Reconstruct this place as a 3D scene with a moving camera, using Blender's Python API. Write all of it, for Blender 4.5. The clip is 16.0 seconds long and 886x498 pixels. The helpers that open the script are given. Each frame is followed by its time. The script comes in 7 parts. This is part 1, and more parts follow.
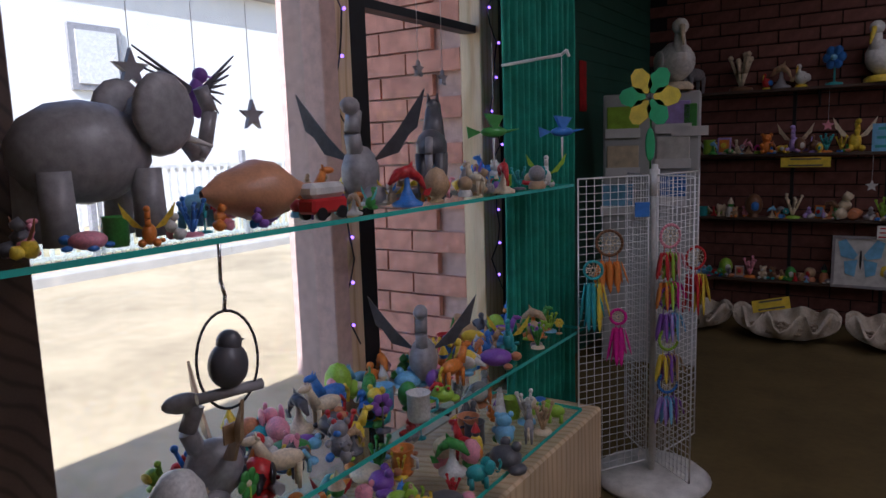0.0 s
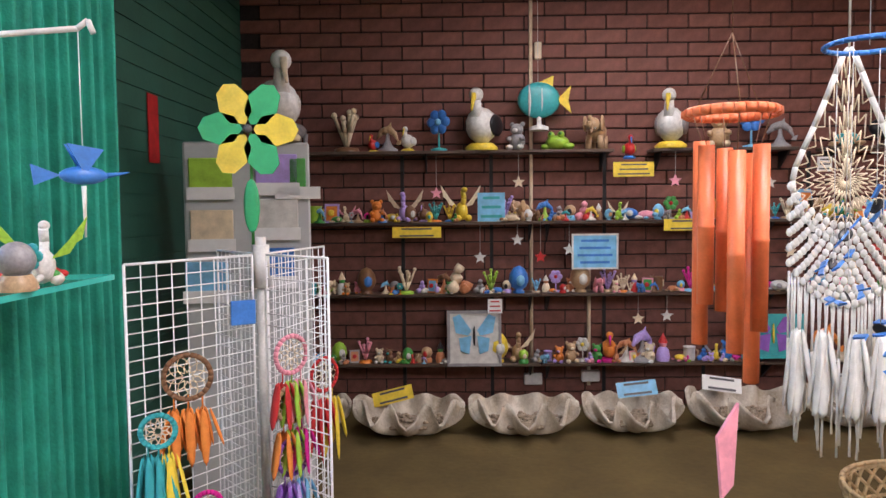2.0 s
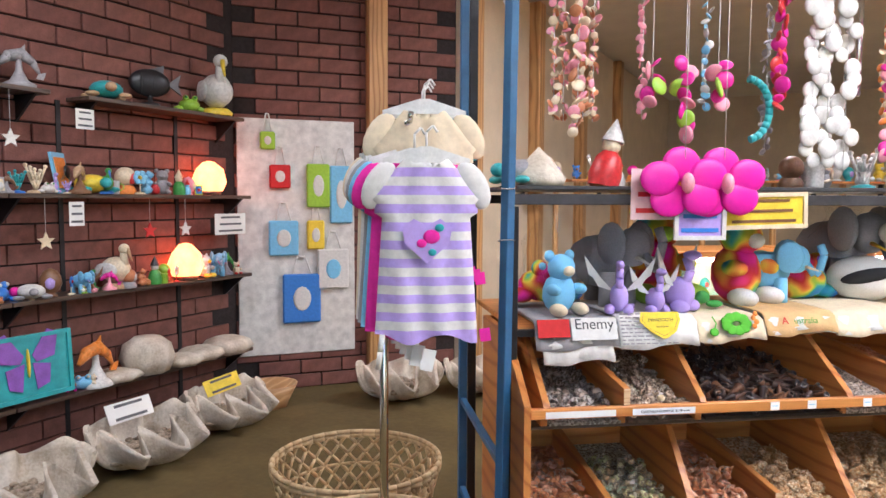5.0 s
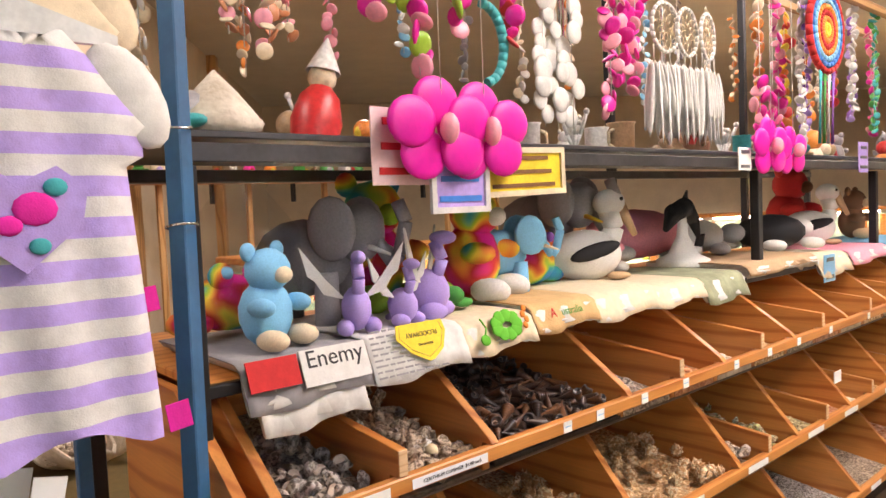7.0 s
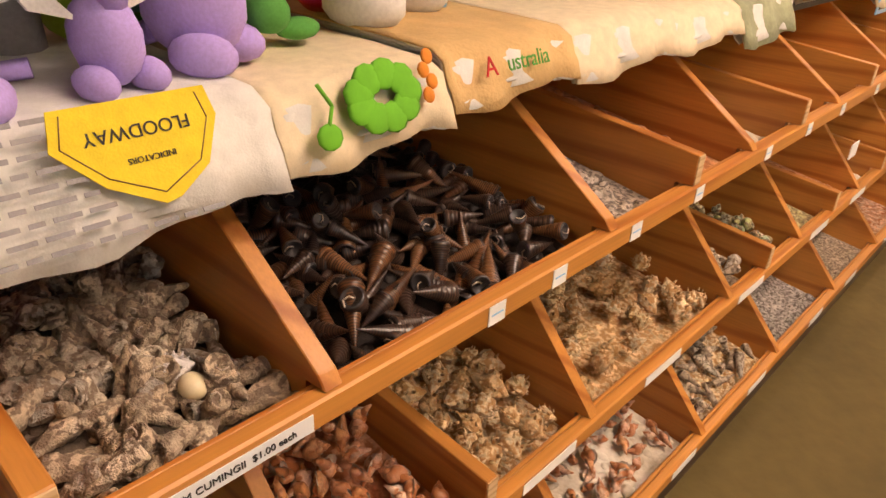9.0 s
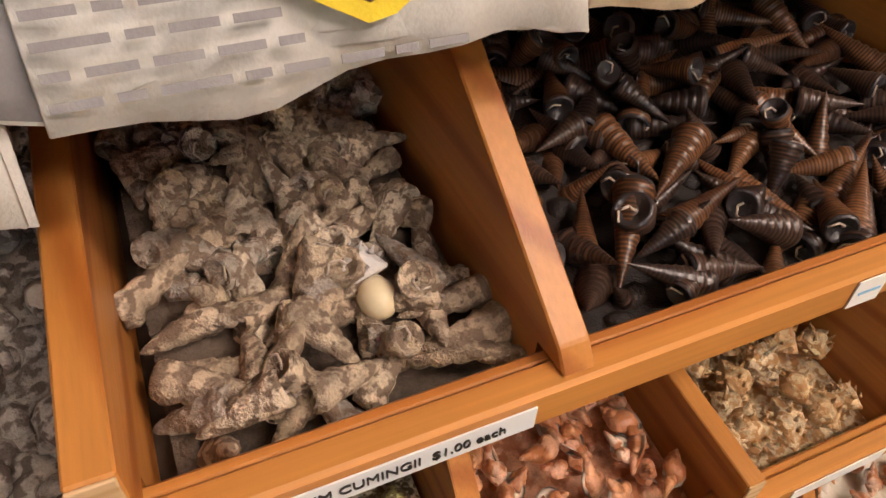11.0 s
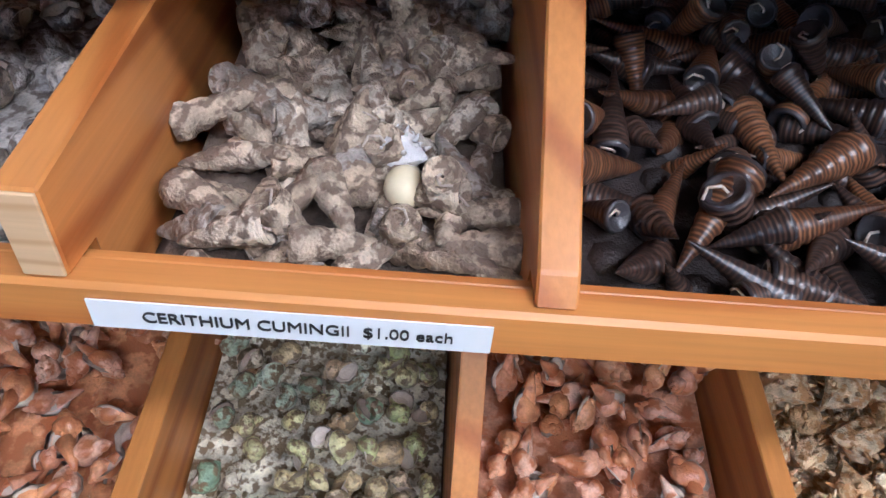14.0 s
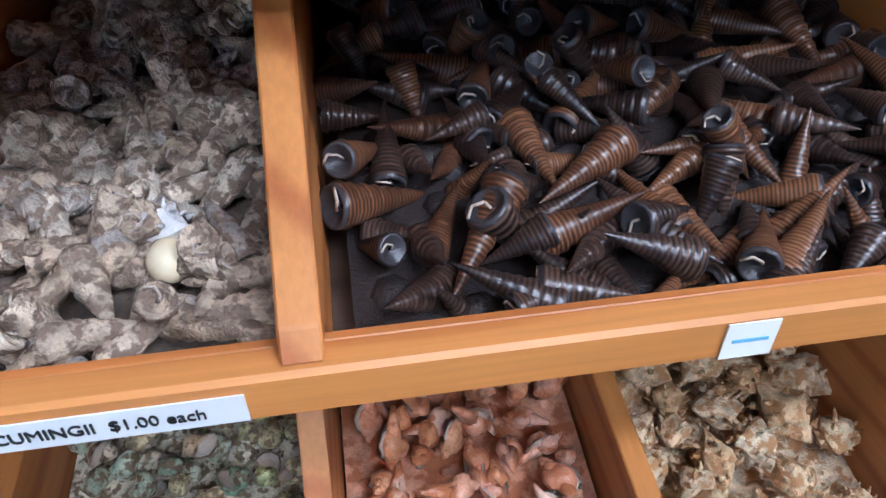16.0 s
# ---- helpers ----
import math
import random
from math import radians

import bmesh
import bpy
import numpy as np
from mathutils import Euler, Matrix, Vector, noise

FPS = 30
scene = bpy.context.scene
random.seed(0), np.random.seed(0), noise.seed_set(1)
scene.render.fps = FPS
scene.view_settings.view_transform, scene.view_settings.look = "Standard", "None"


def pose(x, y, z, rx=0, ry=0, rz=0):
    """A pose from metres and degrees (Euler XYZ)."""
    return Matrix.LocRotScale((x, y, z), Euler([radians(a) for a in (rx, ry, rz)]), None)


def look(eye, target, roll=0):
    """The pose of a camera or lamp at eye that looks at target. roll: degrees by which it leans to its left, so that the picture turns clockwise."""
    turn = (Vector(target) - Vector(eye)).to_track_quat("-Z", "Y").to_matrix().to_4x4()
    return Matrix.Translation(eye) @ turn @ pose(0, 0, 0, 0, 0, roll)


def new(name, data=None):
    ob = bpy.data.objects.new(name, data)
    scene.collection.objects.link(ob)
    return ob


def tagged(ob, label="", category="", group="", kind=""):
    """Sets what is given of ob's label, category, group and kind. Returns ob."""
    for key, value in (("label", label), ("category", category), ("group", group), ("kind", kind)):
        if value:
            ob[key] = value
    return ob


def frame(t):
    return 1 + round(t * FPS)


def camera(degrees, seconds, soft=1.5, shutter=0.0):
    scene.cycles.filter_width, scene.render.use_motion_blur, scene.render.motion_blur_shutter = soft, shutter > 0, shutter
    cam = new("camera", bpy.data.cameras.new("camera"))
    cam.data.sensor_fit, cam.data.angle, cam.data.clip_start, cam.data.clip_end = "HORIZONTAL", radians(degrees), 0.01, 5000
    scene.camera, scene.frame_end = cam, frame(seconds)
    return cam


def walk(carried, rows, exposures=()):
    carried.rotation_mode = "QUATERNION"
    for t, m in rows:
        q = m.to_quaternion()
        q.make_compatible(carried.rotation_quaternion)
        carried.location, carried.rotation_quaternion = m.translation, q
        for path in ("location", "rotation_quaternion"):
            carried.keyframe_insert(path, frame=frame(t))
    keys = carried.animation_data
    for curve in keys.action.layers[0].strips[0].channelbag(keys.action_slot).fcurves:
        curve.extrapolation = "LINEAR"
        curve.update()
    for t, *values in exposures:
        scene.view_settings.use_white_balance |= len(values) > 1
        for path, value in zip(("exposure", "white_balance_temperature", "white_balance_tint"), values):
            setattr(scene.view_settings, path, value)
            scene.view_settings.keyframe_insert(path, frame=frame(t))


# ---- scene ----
cam = camera(64.4, 16.0)
PATH = [
    (0, (0.174, -0.067, 1.474), (-0.908, 1.591, 1.189), -1.8),
    (0.5, (0.09, 0.18, 1.449), (-0.935, 1.879, 1.199), -0.7),
    (1, (0.012, 0.507, 1.471), (-0.828, 2.31, 1.27), 0.2),
    (1.5, (-0.131, 0.815, 1.461), (-0.521, 2.772, 1.329), -0.3),
    (2, (-0.185, 1.062, 1.451), (-0.215, 3.058, 1.333), -0.6),
    (2.5, (-0.225, 1.387, 1.437), (-0.091, 3.374, 1.25), 0.3),
    (3, (-0.275, 1.652, 1.404), (0.133, 3.599, 1.197), 1.7),
    (3.5, (-0.363, 1.983, 1.401), (0.562, 3.747, 1.219), 2.0),
    (4, (-0.279, 2.227, 1.358), (1.041, 3.718, 1.182), 1.0),
    (4.2, (-0.227, 2.306, 1.368), (1.212, 3.684, 1.19), 0.8),
    (6.3, (0.519, 3.182, 1.244), (2.491, 3.504, 1.172), -0.7),
    (6.5, (0.57, 3.167, 1.245), (2.554, 3.407, 1.166), -0.8),
    (7, (0.745, 3.152, 1.229), (2.733, 2.972, 1.114), -2.5),
    (7.5, (0.967, 3.133, 1.257), (2.847, 2.484, 1.042), -3.5),
    (8, (1.172, 3.063, 1.213), (2.949, 2.255, 0.779), -0.7),
    (8.5, (1.393, 2.982, 1.191), (3.17, 2.357, 0.518), 2.2),
    (9, (1.56, 2.97, 1.161), (3.285, 2.594, 0.222), 2.9),
    (9.5, (1.647, 2.984, 1.151), (3.303, 2.747, 0.055), 3.1),
    (10, (1.735, 3.001, 1.134), (3.3, 2.896, -0.107), 3.5),
    (10.2, (1.764, 3.007, 1.124), (3.282, 2.951, -0.177), 3.9),
    (12.3, (1.8, 2.93, 1.009), (3.126, 3.594, -0.333), 5.7),
    (12.5, (1.8, 2.924, 1.007), (3.105, 3.618, -0.34), 6.5),
    (13, (1.8, 2.907, 1.005), (3.056, 3.668, -0.353), 7.4),
    (13.5, (1.802, 2.892, 1.005), (3.035, 3.703, -0.345), 7.4),
    (14, (1.814, 2.88, 1.008), (3.046, 3.704, -0.335), 5.5),
    (14.5, (1.828, 2.864, 1.012), (3.081, 3.688, -0.311), 3.7),
    (15, (1.842, 2.848, 1.013), (3.126, 3.654, -0.292), 2.1),
    (15.5, (1.857, 2.831, 1.014), (3.179, 3.594, -0.279), 0.7),
    (16, (1.869, 2.811, 1.017), (3.233, 3.509, -0.269), -0.7),
]
EXPOSURES = [(0.0, 0.7, 5500, 28), (0.6, 0.7, 5500, 28), (1.0, 1.2, 5500, 26), (1.5, 2.45, 5700, 22), (2.0, 2.95, 6000, 22), (3.0, 3.3, 6300, 21), (3.5, 3.55, 6100, 19), (4.0, 3.45, 5500, 16), (6.3, 3.35, 6200, 20), (7.5, 3.25, 7300, 24), (9.0, 2.9, 8900, 29), (10.2, 2.85, 8300, 26), (12.5, 3.15, 5700, 19), (14.5, 3.3, 4950, 14), (16.0, 3.3, 4750, 12)]
walk(cam, [(t, look(eye, target, roll)) for t, eye, target, roll in PATH], EXPOSURES)

# ---- light and exposure ----
world = bpy.data.worlds.new("world")
scene.world = world
world.use_nodes = True
wn = world.node_tree
sky = wn.nodes.new("ShaderNodeTexSky")
sky.sky_type, sky.sun_disc = "NISHITA", False
sky.sun_elevation, sky.sun_rotation = radians(39.8), radians(155.4)
wn.nodes["Background"].inputs[1].default_value = 0.15
wn.links.new(sky.outputs[0], wn.nodes["Background"].inputs[0])
sun = new("sun", bpy.data.lights.new("sun", "SUN"))
sun.data.energy, sun.data.angle, sun.data.color = 5.0, radians(0.5), (1.0, 0.94, 0.84)
sun.matrix_basis = look((0, 0, 0), (-0.32, 0.7, -0.64))


def lamp(x, y, z, sx, sy, power, color, rz=0):
    la = bpy.data.lights.new("added_fill_light", "AREA")
    la.shape, la.size, la.size_y, la.energy, la.color = "RECTANGLE", sx, sy, power, color
    ob = new("added_fill_light", la)
    ob.matrix_basis = pose(x, y, z, 0, 0, rz)
    return ob


WARM = (1.0, 0.94, 0.86)
# Fill lamps added under the unseen ceiling to light the shop interior.
LAMPS = [(1.0, 4.9, 0), (0.6, 1.2, -54), (1.9, 1.2, -54), (4.4, 2.9, -54), (4.6, -0.8, -54), (7.2, -3.6, -54)]
for lx, ly, lr in LAMPS:
    lamp(lx, ly, 3.02, 1.5, 0.3, 4.7 if ly > 4 else 8.4, WARM, lr)

# ---- materials ----
MATS = {}


def mat(name, color, rough=0.6, metal=0.0, vary=0.15, scale=12.0, bump=0.1, color2=None, emit=0.0, alpha=0.0):
    """A plain surface with colour variation at two scales and fine relief."""
    if name in MATS:
        return MATS[name]
    m = bpy.data.materials.new(name)
    m.use_nodes = True
    n, lk = m.node_tree.nodes, m.node_tree.links
    b = n["Principled BSDF"]
    tc = n.new("ShaderNodeTexCoord")
    big, small = n.new("ShaderNodeTexNoise"), n.new("ShaderNodeTexNoise")
    big.inputs["Scale"].default_value, small.inputs["Scale"].default_value = scale, scale * 9
    big.inputs["Detail"].default_value = 5
    lk.new(tc.outputs["Object"], big.inputs["Vector"])
    lk.new(tc.outputs["Object"], small.inputs["Vector"])
    add = n.new("ShaderNodeMath")
    add.operation = "MULTIPLY_ADD"
    add.inputs[1].default_value = 0.35
    lk.new(small.outputs[0], add.inputs[0])
    lk.new(big.outputs[0], add.inputs[2])
    ramp = n.new("ShaderNodeValToRGB")
    ramp.color_ramp.elements[0].position, ramp.color_ramp.elements[1].position = 0.45, 0.9
    c2 = color2 or [min(1, c * (1 + vary)) for c in color]
    ramp.color_ramp.elements[0].color = (*[c * (1 - vary) for c in color], 1)
    ramp.color_ramp.elements[1].color = (*c2, 1)
    lk.new(add.outputs[0], ramp.inputs[0])
    lk.new(ramp.outputs[0], b.inputs["Base Color"])
    b.inputs["Roughness"].default_value, b.inputs["Metallic"].default_value = rough, metal
    if emit:
        lk.new(ramp.outputs[0], b.inputs["Emission Color"])
        b.inputs["Emission Strength"].default_value = emit
    if alpha:
        b.inputs["Alpha"].default_value = alpha
    if bump:
        bp = n.new("ShaderNodeBump")
        bp.inputs["Strength"].default_value, bp.inputs["Distance"].default_value = bump, 0.01
        lk.new(add.outputs[0], bp.inputs["Height"])
        lk.new(bp.outputs[0], b.inputs["Normal"])
    MATS[name] = m
    return m


def wood(name, light, dark, axis="X", rough=0.42, rings=5.5):
    """Sawn timber with growth rings and fibres along one object axis."""
    m = bpy.data.materials.new(name)
    m.use_nodes = True
    n, lk = m.node_tree.nodes, m.node_tree.links
    b = n["Principled BSDF"]
    tc, info, sh = n.new("ShaderNodeTexCoord"), n.new("ShaderNodeObjectInfo"), n.new("ShaderNodeVectorMath")
    sh.operation = "MULTIPLY_ADD"
    sh.inputs[1].default_value = (3.1, 2.3, 1.7)
    lk.new(info.outputs["Random"], sh.inputs[0])
    lk.new(tc.outputs["Object"], sh.inputs[2])

    def stretched(along, across):
        mp = n.new("ShaderNodeMapping")
        mp.inputs["Scale"].default_value = [along if k == axis else across for k in "XYZ"]
        lk.new(sh.outputs[0], mp.inputs["Vector"])
        return mp.outputs[0]

    wv, fib, blot = n.new("ShaderNodeTexWave"), n.new("ShaderNodeTexNoise"), n.new("ShaderNodeTexNoise")
    wv.wave_type, wv.rings_direction, wv.wave_profile = "RINGS", axis, "SIN"
    wv.inputs["Scale"].default_value, wv.inputs["Distortion"].default_value = rings, 9.0
    wv.inputs["Detail"].default_value, wv.inputs["Detail Scale"].default_value = 2, 0.55
    lk.new(stretched(0.4, 1.5), wv.inputs["Vector"])
    fib.inputs["Scale"].default_value, fib.inputs["Detail"].default_value = 1.0, 4
    lk.new(stretched(9.0, 260.0), fib.inputs["Vector"])
    blot.inputs["Scale"].default_value, blot.inputs["Detail"].default_value = 1.0, 3
    lk.new(stretched(2.5, 9.0), blot.inputs["Vector"])
    ramp = n.new("ShaderNodeValToRGB")
    e = ramp.color_ramp.elements
    e[0].position, e[0].color = 0.0, (*light, 1)
    e[1].position, e[1].color = 1.0, (*dark, 1)
    mid = e.new(0.72)
    mid.color = (*[0.8 * p + 0.2 * q for p, q in zip(light, dark)], 1)
    lk.new(wv.outputs[1], ramp.inputs[0])
    tone = n.new("ShaderNodeMath")
    tone.operation = "MULTIPLY_ADD"
    tone.inputs[1].default_value = 0.55
    lk.new(fib.outputs[0], tone.inputs[0])
    lk.new(blot.outputs[0], tone.inputs[2])
    rr = n.new("ShaderNodeMapRange")
    for k, v in (("From Min", 0.45), ("From Max", 1.1), ("To Min", 0.7), ("To Max", 1.15)):
        rr.inputs[k].default_value = v
    lk.new(tone.outputs[0], rr.inputs["Value"])
    mul = n.new("ShaderNodeVectorMath")
    mul.operation = "SCALE"
    lk.new(ramp.outputs[0], mul.inputs[0])
    lk.new(rr.outputs[0], mul.inputs["Scale"])
    lk.new(mul.outputs[0], b.inputs["Base Color"])
    b.inputs["Roughness"].default_value = rough
    bp = n.new("ShaderNodeBump")
    bp.inputs["Strength"].default_value, bp.inputs["Distance"].default_value = 0.15, 0.002
    lk.new(fib.outputs[0], bp.inputs["Height"])
    lk.new(bp.outputs[0], b.inputs["Normal"])
    return m


def randomised(name, stops, rough=0.7, bump=0.3, scale=30.0, spread=0.25, speck=None, speck_scale=170.0):
    """A colour picked per object from stops, with mottling."""
    m = mat(name, (0.5, 0.5, 0.5), rough, 0, spread, scale, bump)
    n, lk = m.node_tree.nodes, m.node_tree.links
    b = n["Principled BSDF"]
    info, ramp = n.new("ShaderNodeObjectInfo"), n.new("ShaderNodeValToRGB")
    while len(ramp.color_ramp.elements) < len(stops):
        ramp.color_ramp.elements.new(0.5)
    for i, c in enumerate(stops):
        ramp.color_ramp.elements[i].position = i / max(1, len(stops) - 1)
        ramp.color_ramp.elements[i].color = (*c, 1)
    lk.new(info.outputs["Random"], ramp.inputs[0])
    mix = n.new("ShaderNodeMix")
    mix.data_type, mix.blend_type = "RGBA", "MULTIPLY"
    mix.inputs[0].default_value = 1
    lk.new(ramp.outputs[0], mix.inputs[6])
    old = b.inputs["Base Color"].links[0].from_socket
    tw = n.new("ShaderNodeMix")
    tw.data_type, tw.blend_type = "RGBA", "MULTIPLY"
    tw.inputs[0].default_value = 1
    lk.new(old, tw.inputs[6])
    tw.inputs[7].default_value = (2, 2, 2, 1)
    lk.new(tw.outputs[2], mix.inputs[7])
    lk.new(mix.outputs[2], b.inputs["Base Color"])
    if speck:
        tc, no, rp = n.new("ShaderNodeTexCoord"), n.new("ShaderNodeTexNoise"), n.new("ShaderNodeValToRGB")
        off = n.new("ShaderNodeVectorMath")
        off.operation = "MULTIPLY_ADD"
        off.inputs[1].default_value = (5, 3, 4)
        lk.new(info.outputs["Random"], off.inputs[0])
        lk.new(tc.outputs["Object"], off.inputs[2])
        no.inputs["Scale"].default_value, no.inputs["Detail"].default_value = speck_scale, 3
        lk.new(off.outputs[0], no.inputs["Vector"])
        rp.color_ramp.elements[0].position, rp.color_ramp.elements[1].position = 0.47, 0.56
        lk.new(no.outputs[0], rp.inputs[0])
        sm = n.new("ShaderNodeMix")
        sm.data_type = "RGBA"
        lk.new(rp.outputs[0], sm.inputs[0])
        sm.inputs[7].default_value = (*speck, 1)
        lk.new(mix.outputs[2], sm.inputs[6])
        lk.new(sm.outputs[2], b.inputs["Base Color"])
    return m


def banded(name, dark, light, bands, rough=0.35, axis=2):
    """Shell colour with spiral bands across its axis (object z)."""
    m = bpy.data.materials.new(name)
    m.use_nodes = True
    n, lk = m.node_tree.nodes, m.node_tree.links
    b = n["Principled BSDF"]
    tc = n.new("ShaderNodeTexCoord")
    wv, ns = n.new("ShaderNodeTexWave"), n.new("ShaderNodeTexNoise")
    wv.bands_direction = "Z"
    wv.inputs["Scale"].default_value, wv.inputs["Distortion"].default_value = bands, 0.6
    info = n.new("ShaderNodeObjectInfo")
    ns.inputs["Scale"].default_value = 60
    lk.new(tc.outputs["Object"], wv.inputs["Vector"])
    lk.new(tc.outputs["Object"], ns.inputs["Vector"])
    a = n.new("ShaderNodeMath")
    a.operation = "MULTIPLY"
    lk.new(wv.outputs[0], a.inputs[0])
    lk.new(ns.outputs[0], a.inputs[1])
    p = n.new("ShaderNodeMath")
    p.operation = "MULTIPLY_ADD"
    p.inputs[1].default_value = 0.3
    lk.new(info.outputs["Random"], p.inputs[0])
    lk.new(a.outputs[0], p.inputs[2])
    ramp = n.new("ShaderNodeValToRGB")
    ramp.color_ramp.elements[0].position, ramp.color_ramp.elements[1].position = 0.25, 0.8
    ramp.color_ramp.elements[0].color, ramp.color_ramp.elements[1].color = (*dark, 1), (*light, 1)
    lk.new(p.outputs[0], ramp.inputs[0])
    lk.new(ramp.outputs[0], b.inputs["Base Color"])
    b.inputs["Roughness"].default_value = rough
    return m


def glass(name, tint, rough=0.02, alpha=0.18):
    """Thin clear sheet: mostly see-through, with a mirror gloss."""
    m = bpy.data.materials.new(name)
    m.use_nodes = True
    n, lk = m.node_tree.nodes, m.node_tree.links
    tr, gl, mx = (n.new("ShaderNode" + k) for k in ("BsdfTransparent", "BsdfGlossy", "MixShader"))
    tr.inputs[0].default_value = (*tint, 1)
    gl.inputs["Roughness"].default_value = rough
    mx.inputs[0].default_value = 0.04
    lk.new(tr.outputs[0], mx.inputs[1])
    lk.new(gl.outputs[0], mx.inputs[2])
    lk.new(mx.outputs[0], n["Material Output"].inputs[0])
    return m


PINE = wood("pine", (0.64, 0.265, 0.066), (0.48, 0.16, 0.034))
PINE_SIDE = wood("pine_side", (0.62, 0.25, 0.06), (0.42, 0.13, 0.026), "Y")
PINE_END = wood("pine_end_grain", (0.74, 0.5, 0.28), (0.6, 0.36, 0.18), "X", 0.7, 30.0)
PINE_PALE = wood("pine_pale", (0.78, 0.6, 0.38), (0.62, 0.42, 0.22), "Z")
POSTWOOD = wood("post_wood", (0.6, 0.34, 0.13), (0.36, 0.17, 0.055), "Z")
DARKWOOD = wood("dark_wood", (0.1, 0.065, 0.045), (0.05, 0.03, 0.022))
BRICK = randomised("brick", [(0.15, 0.058, 0.046), (0.19, 0.076, 0.058), (0.165, 0.066, 0.05), (0.22, 0.09, 0.068)], 0.8, 0.5, 18)
MORTAR = mat("mortar", (0.025, 0.018, 0.017), 0.9, 0, 0.3, 40, 0.4)
PINKBRICK = randomised("pale_brick", [(0.6, 0.27, 0.2), (0.66, 0.33, 0.25), (0.63, 0.3, 0.22)], 0.85, 0.4, 18)
PINKMORTAR = mat("pale_mortar", (0.6, 0.42, 0.36), 0.9, 0, 0.15, 30, 0.3)
CARPET = mat("carpet", (0.12, 0.083, 0.026), 0.95, 0, 0.22, 3, 0.6)
TILE = randomised("floor_tile", [(0.62, 0.47, 0.3), (0.68, 0.53, 0.35), (0.65, 0.5, 0.33)], 0.35, 0.05, 6, 0.08)
GREENWALL = mat("green_paint", (0.03, 0.12, 0.085), 0.55, 0, 0.15, 5, 0.15)
BEIGE = mat("beige_plaster", (0.62, 0.52, 0.38), 0.8, 0, 0.08, 4, 0.1)
CEIL = mat("ceiling_paint", (0.7, 0.66, 0.58), 0.9, 0, 0.06, 3, 0.1)
BLACK = mat("black_steel", (0.018, 0.018, 0.02), 0.45, 0.3, 0.3, 10, 0.1)
STEEL = mat("grey_steel", (0.07, 0.07, 0.075), 0.5, 0.6, 0.25, 10, 0.1)
BLUE = mat("blue_paint", (0.03, 0.12, 0.25), 0.45, 0, 0.2, 8, 0.1)
WHITEWIRE = mat("white_wire", (0.8, 0.8, 0.8), 0.35, 0, 0.06, 20, 0.02)
CHROME = mat("chrome", (0.7, 0.7, 0.7), 0.15, 1.0, 0.05, 10, 0)
PAPER = mat("white_paper", (0.8, 0.8, 0.77), 0.8, 0, 0.05, 12, 0.05)
CLAM = mat("clam_shell", (0.52, 0.43, 0.31), 0.7, 0, 0.25, 9, 0.7, (0.78, 0.71, 0.6))
CANE = mat("cane", (0.58, 0.42, 0.22), 0.6, 0, 0.22, 25, 0.3)
GLASSEDGE = mat("green_glass_edge", (0.05, 0.5, 0.42), 0.15, 0, 0.15, 8, 0)
CLEAR = glass("clear_glass", (0.93, 0.98, 0.96))
GRIT = mat("shell_grit", (0.42, 0.34, 0.25), 0.85, 0, 0.4, 60, 0.8)
SHADE = {
    "white": (0.66, 0.65, 0.62), "cream": (0.72, 0.6, 0.42), "grey": (0.3, 0.29, 0.3), "dark grey": (0.1, 0.1, 0.11),
    "black": (0.015, 0.015, 0.017), "red": (0.55, 0.03, 0.03), "orange": (0.75, 0.24, 0.04), "yellow": (0.8, 0.6, 0.05),
    "green": (0.06, 0.3, 0.06), "lime": (0.32, 0.55, 0.05), "teal": (0.04, 0.36, 0.38), "blue": (0.05, 0.2, 0.6),
    "sky blue": (0.2, 0.5, 0.75), "purple": (0.25, 0.1, 0.45), "lilac": (0.45, 0.33, 0.72), "pink": (0.8, 0.32, 0.4),
    "magenta": (0.72, 0.02, 0.32), "brown": (0.2, 0.1, 0.05), "tan": (0.48, 0.32, 0.18), "terracotta": (0.55, 0.22, 0.1),
}
COL = {k: mat("ceramic_" + k.replace(" ", "_"), v, 0.35, 0, 0.2, 18, 0.08) for k, v in SHADE.items()}
CLOTH = {k: mat("cloth_" + k.replace(" ", "_"), v, 0.9, 0, 0.1, 60, 0.15) for k, v in SHADE.items()}
BINSPIN = radians(-54.3)
BC, BS = math.cos(BINSPIN), math.sin(BINSPIN)


def B(s, v, z):
    """A place by the shell counter: s along it, v into it."""
    return Vector((s * BC - v * BS, s * BS + v * BC, z))


def bpose(s, v, z, rx=0, ry=0, rz=0):
    return Matrix.Translation(B(s, v, z)) @ pose(0, 0, 0, 0, 0, -54.3) @ pose(0, 0, 0, rx, ry, rz)


# ---- mesh tools ----
def box(bm, c, d, m=None, mi=0, bev=0.0):
    r = bmesh.ops.create_cube(bm, size=1.0, matrix=(m or Matrix()) @ Matrix.Translation(c) @ Matrix.Diagonal((*d, 1)))
    fs = {f for v in r["verts"] for f in v.link_faces}
    for f in fs:
        f.material_index = mi
    if bev:
        es = {e for v in r["verts"] for e in v.link_edges}
        bmesh.ops.bevel(bm, geom=list(es), offset=bev, segments=1, affect="EDGES", profile=0.7)
    return bm


def ball(bm, c, r, mi=0, u=10, v=7, m=None):
    r = (r, r, r) if isinstance(r, (int, float)) else r
    q = bmesh.ops.create_uvsphere(bm, u_segments=u, v_segments=v, radius=1, matrix=Matrix.Translation(c) @ (m or Matrix()) @ Matrix.Diagonal((*r, 1)))
    for f in {f for w in q["verts"] for f in w.link_faces}:
        f.material_index, f.smooth = mi, True
    return bm


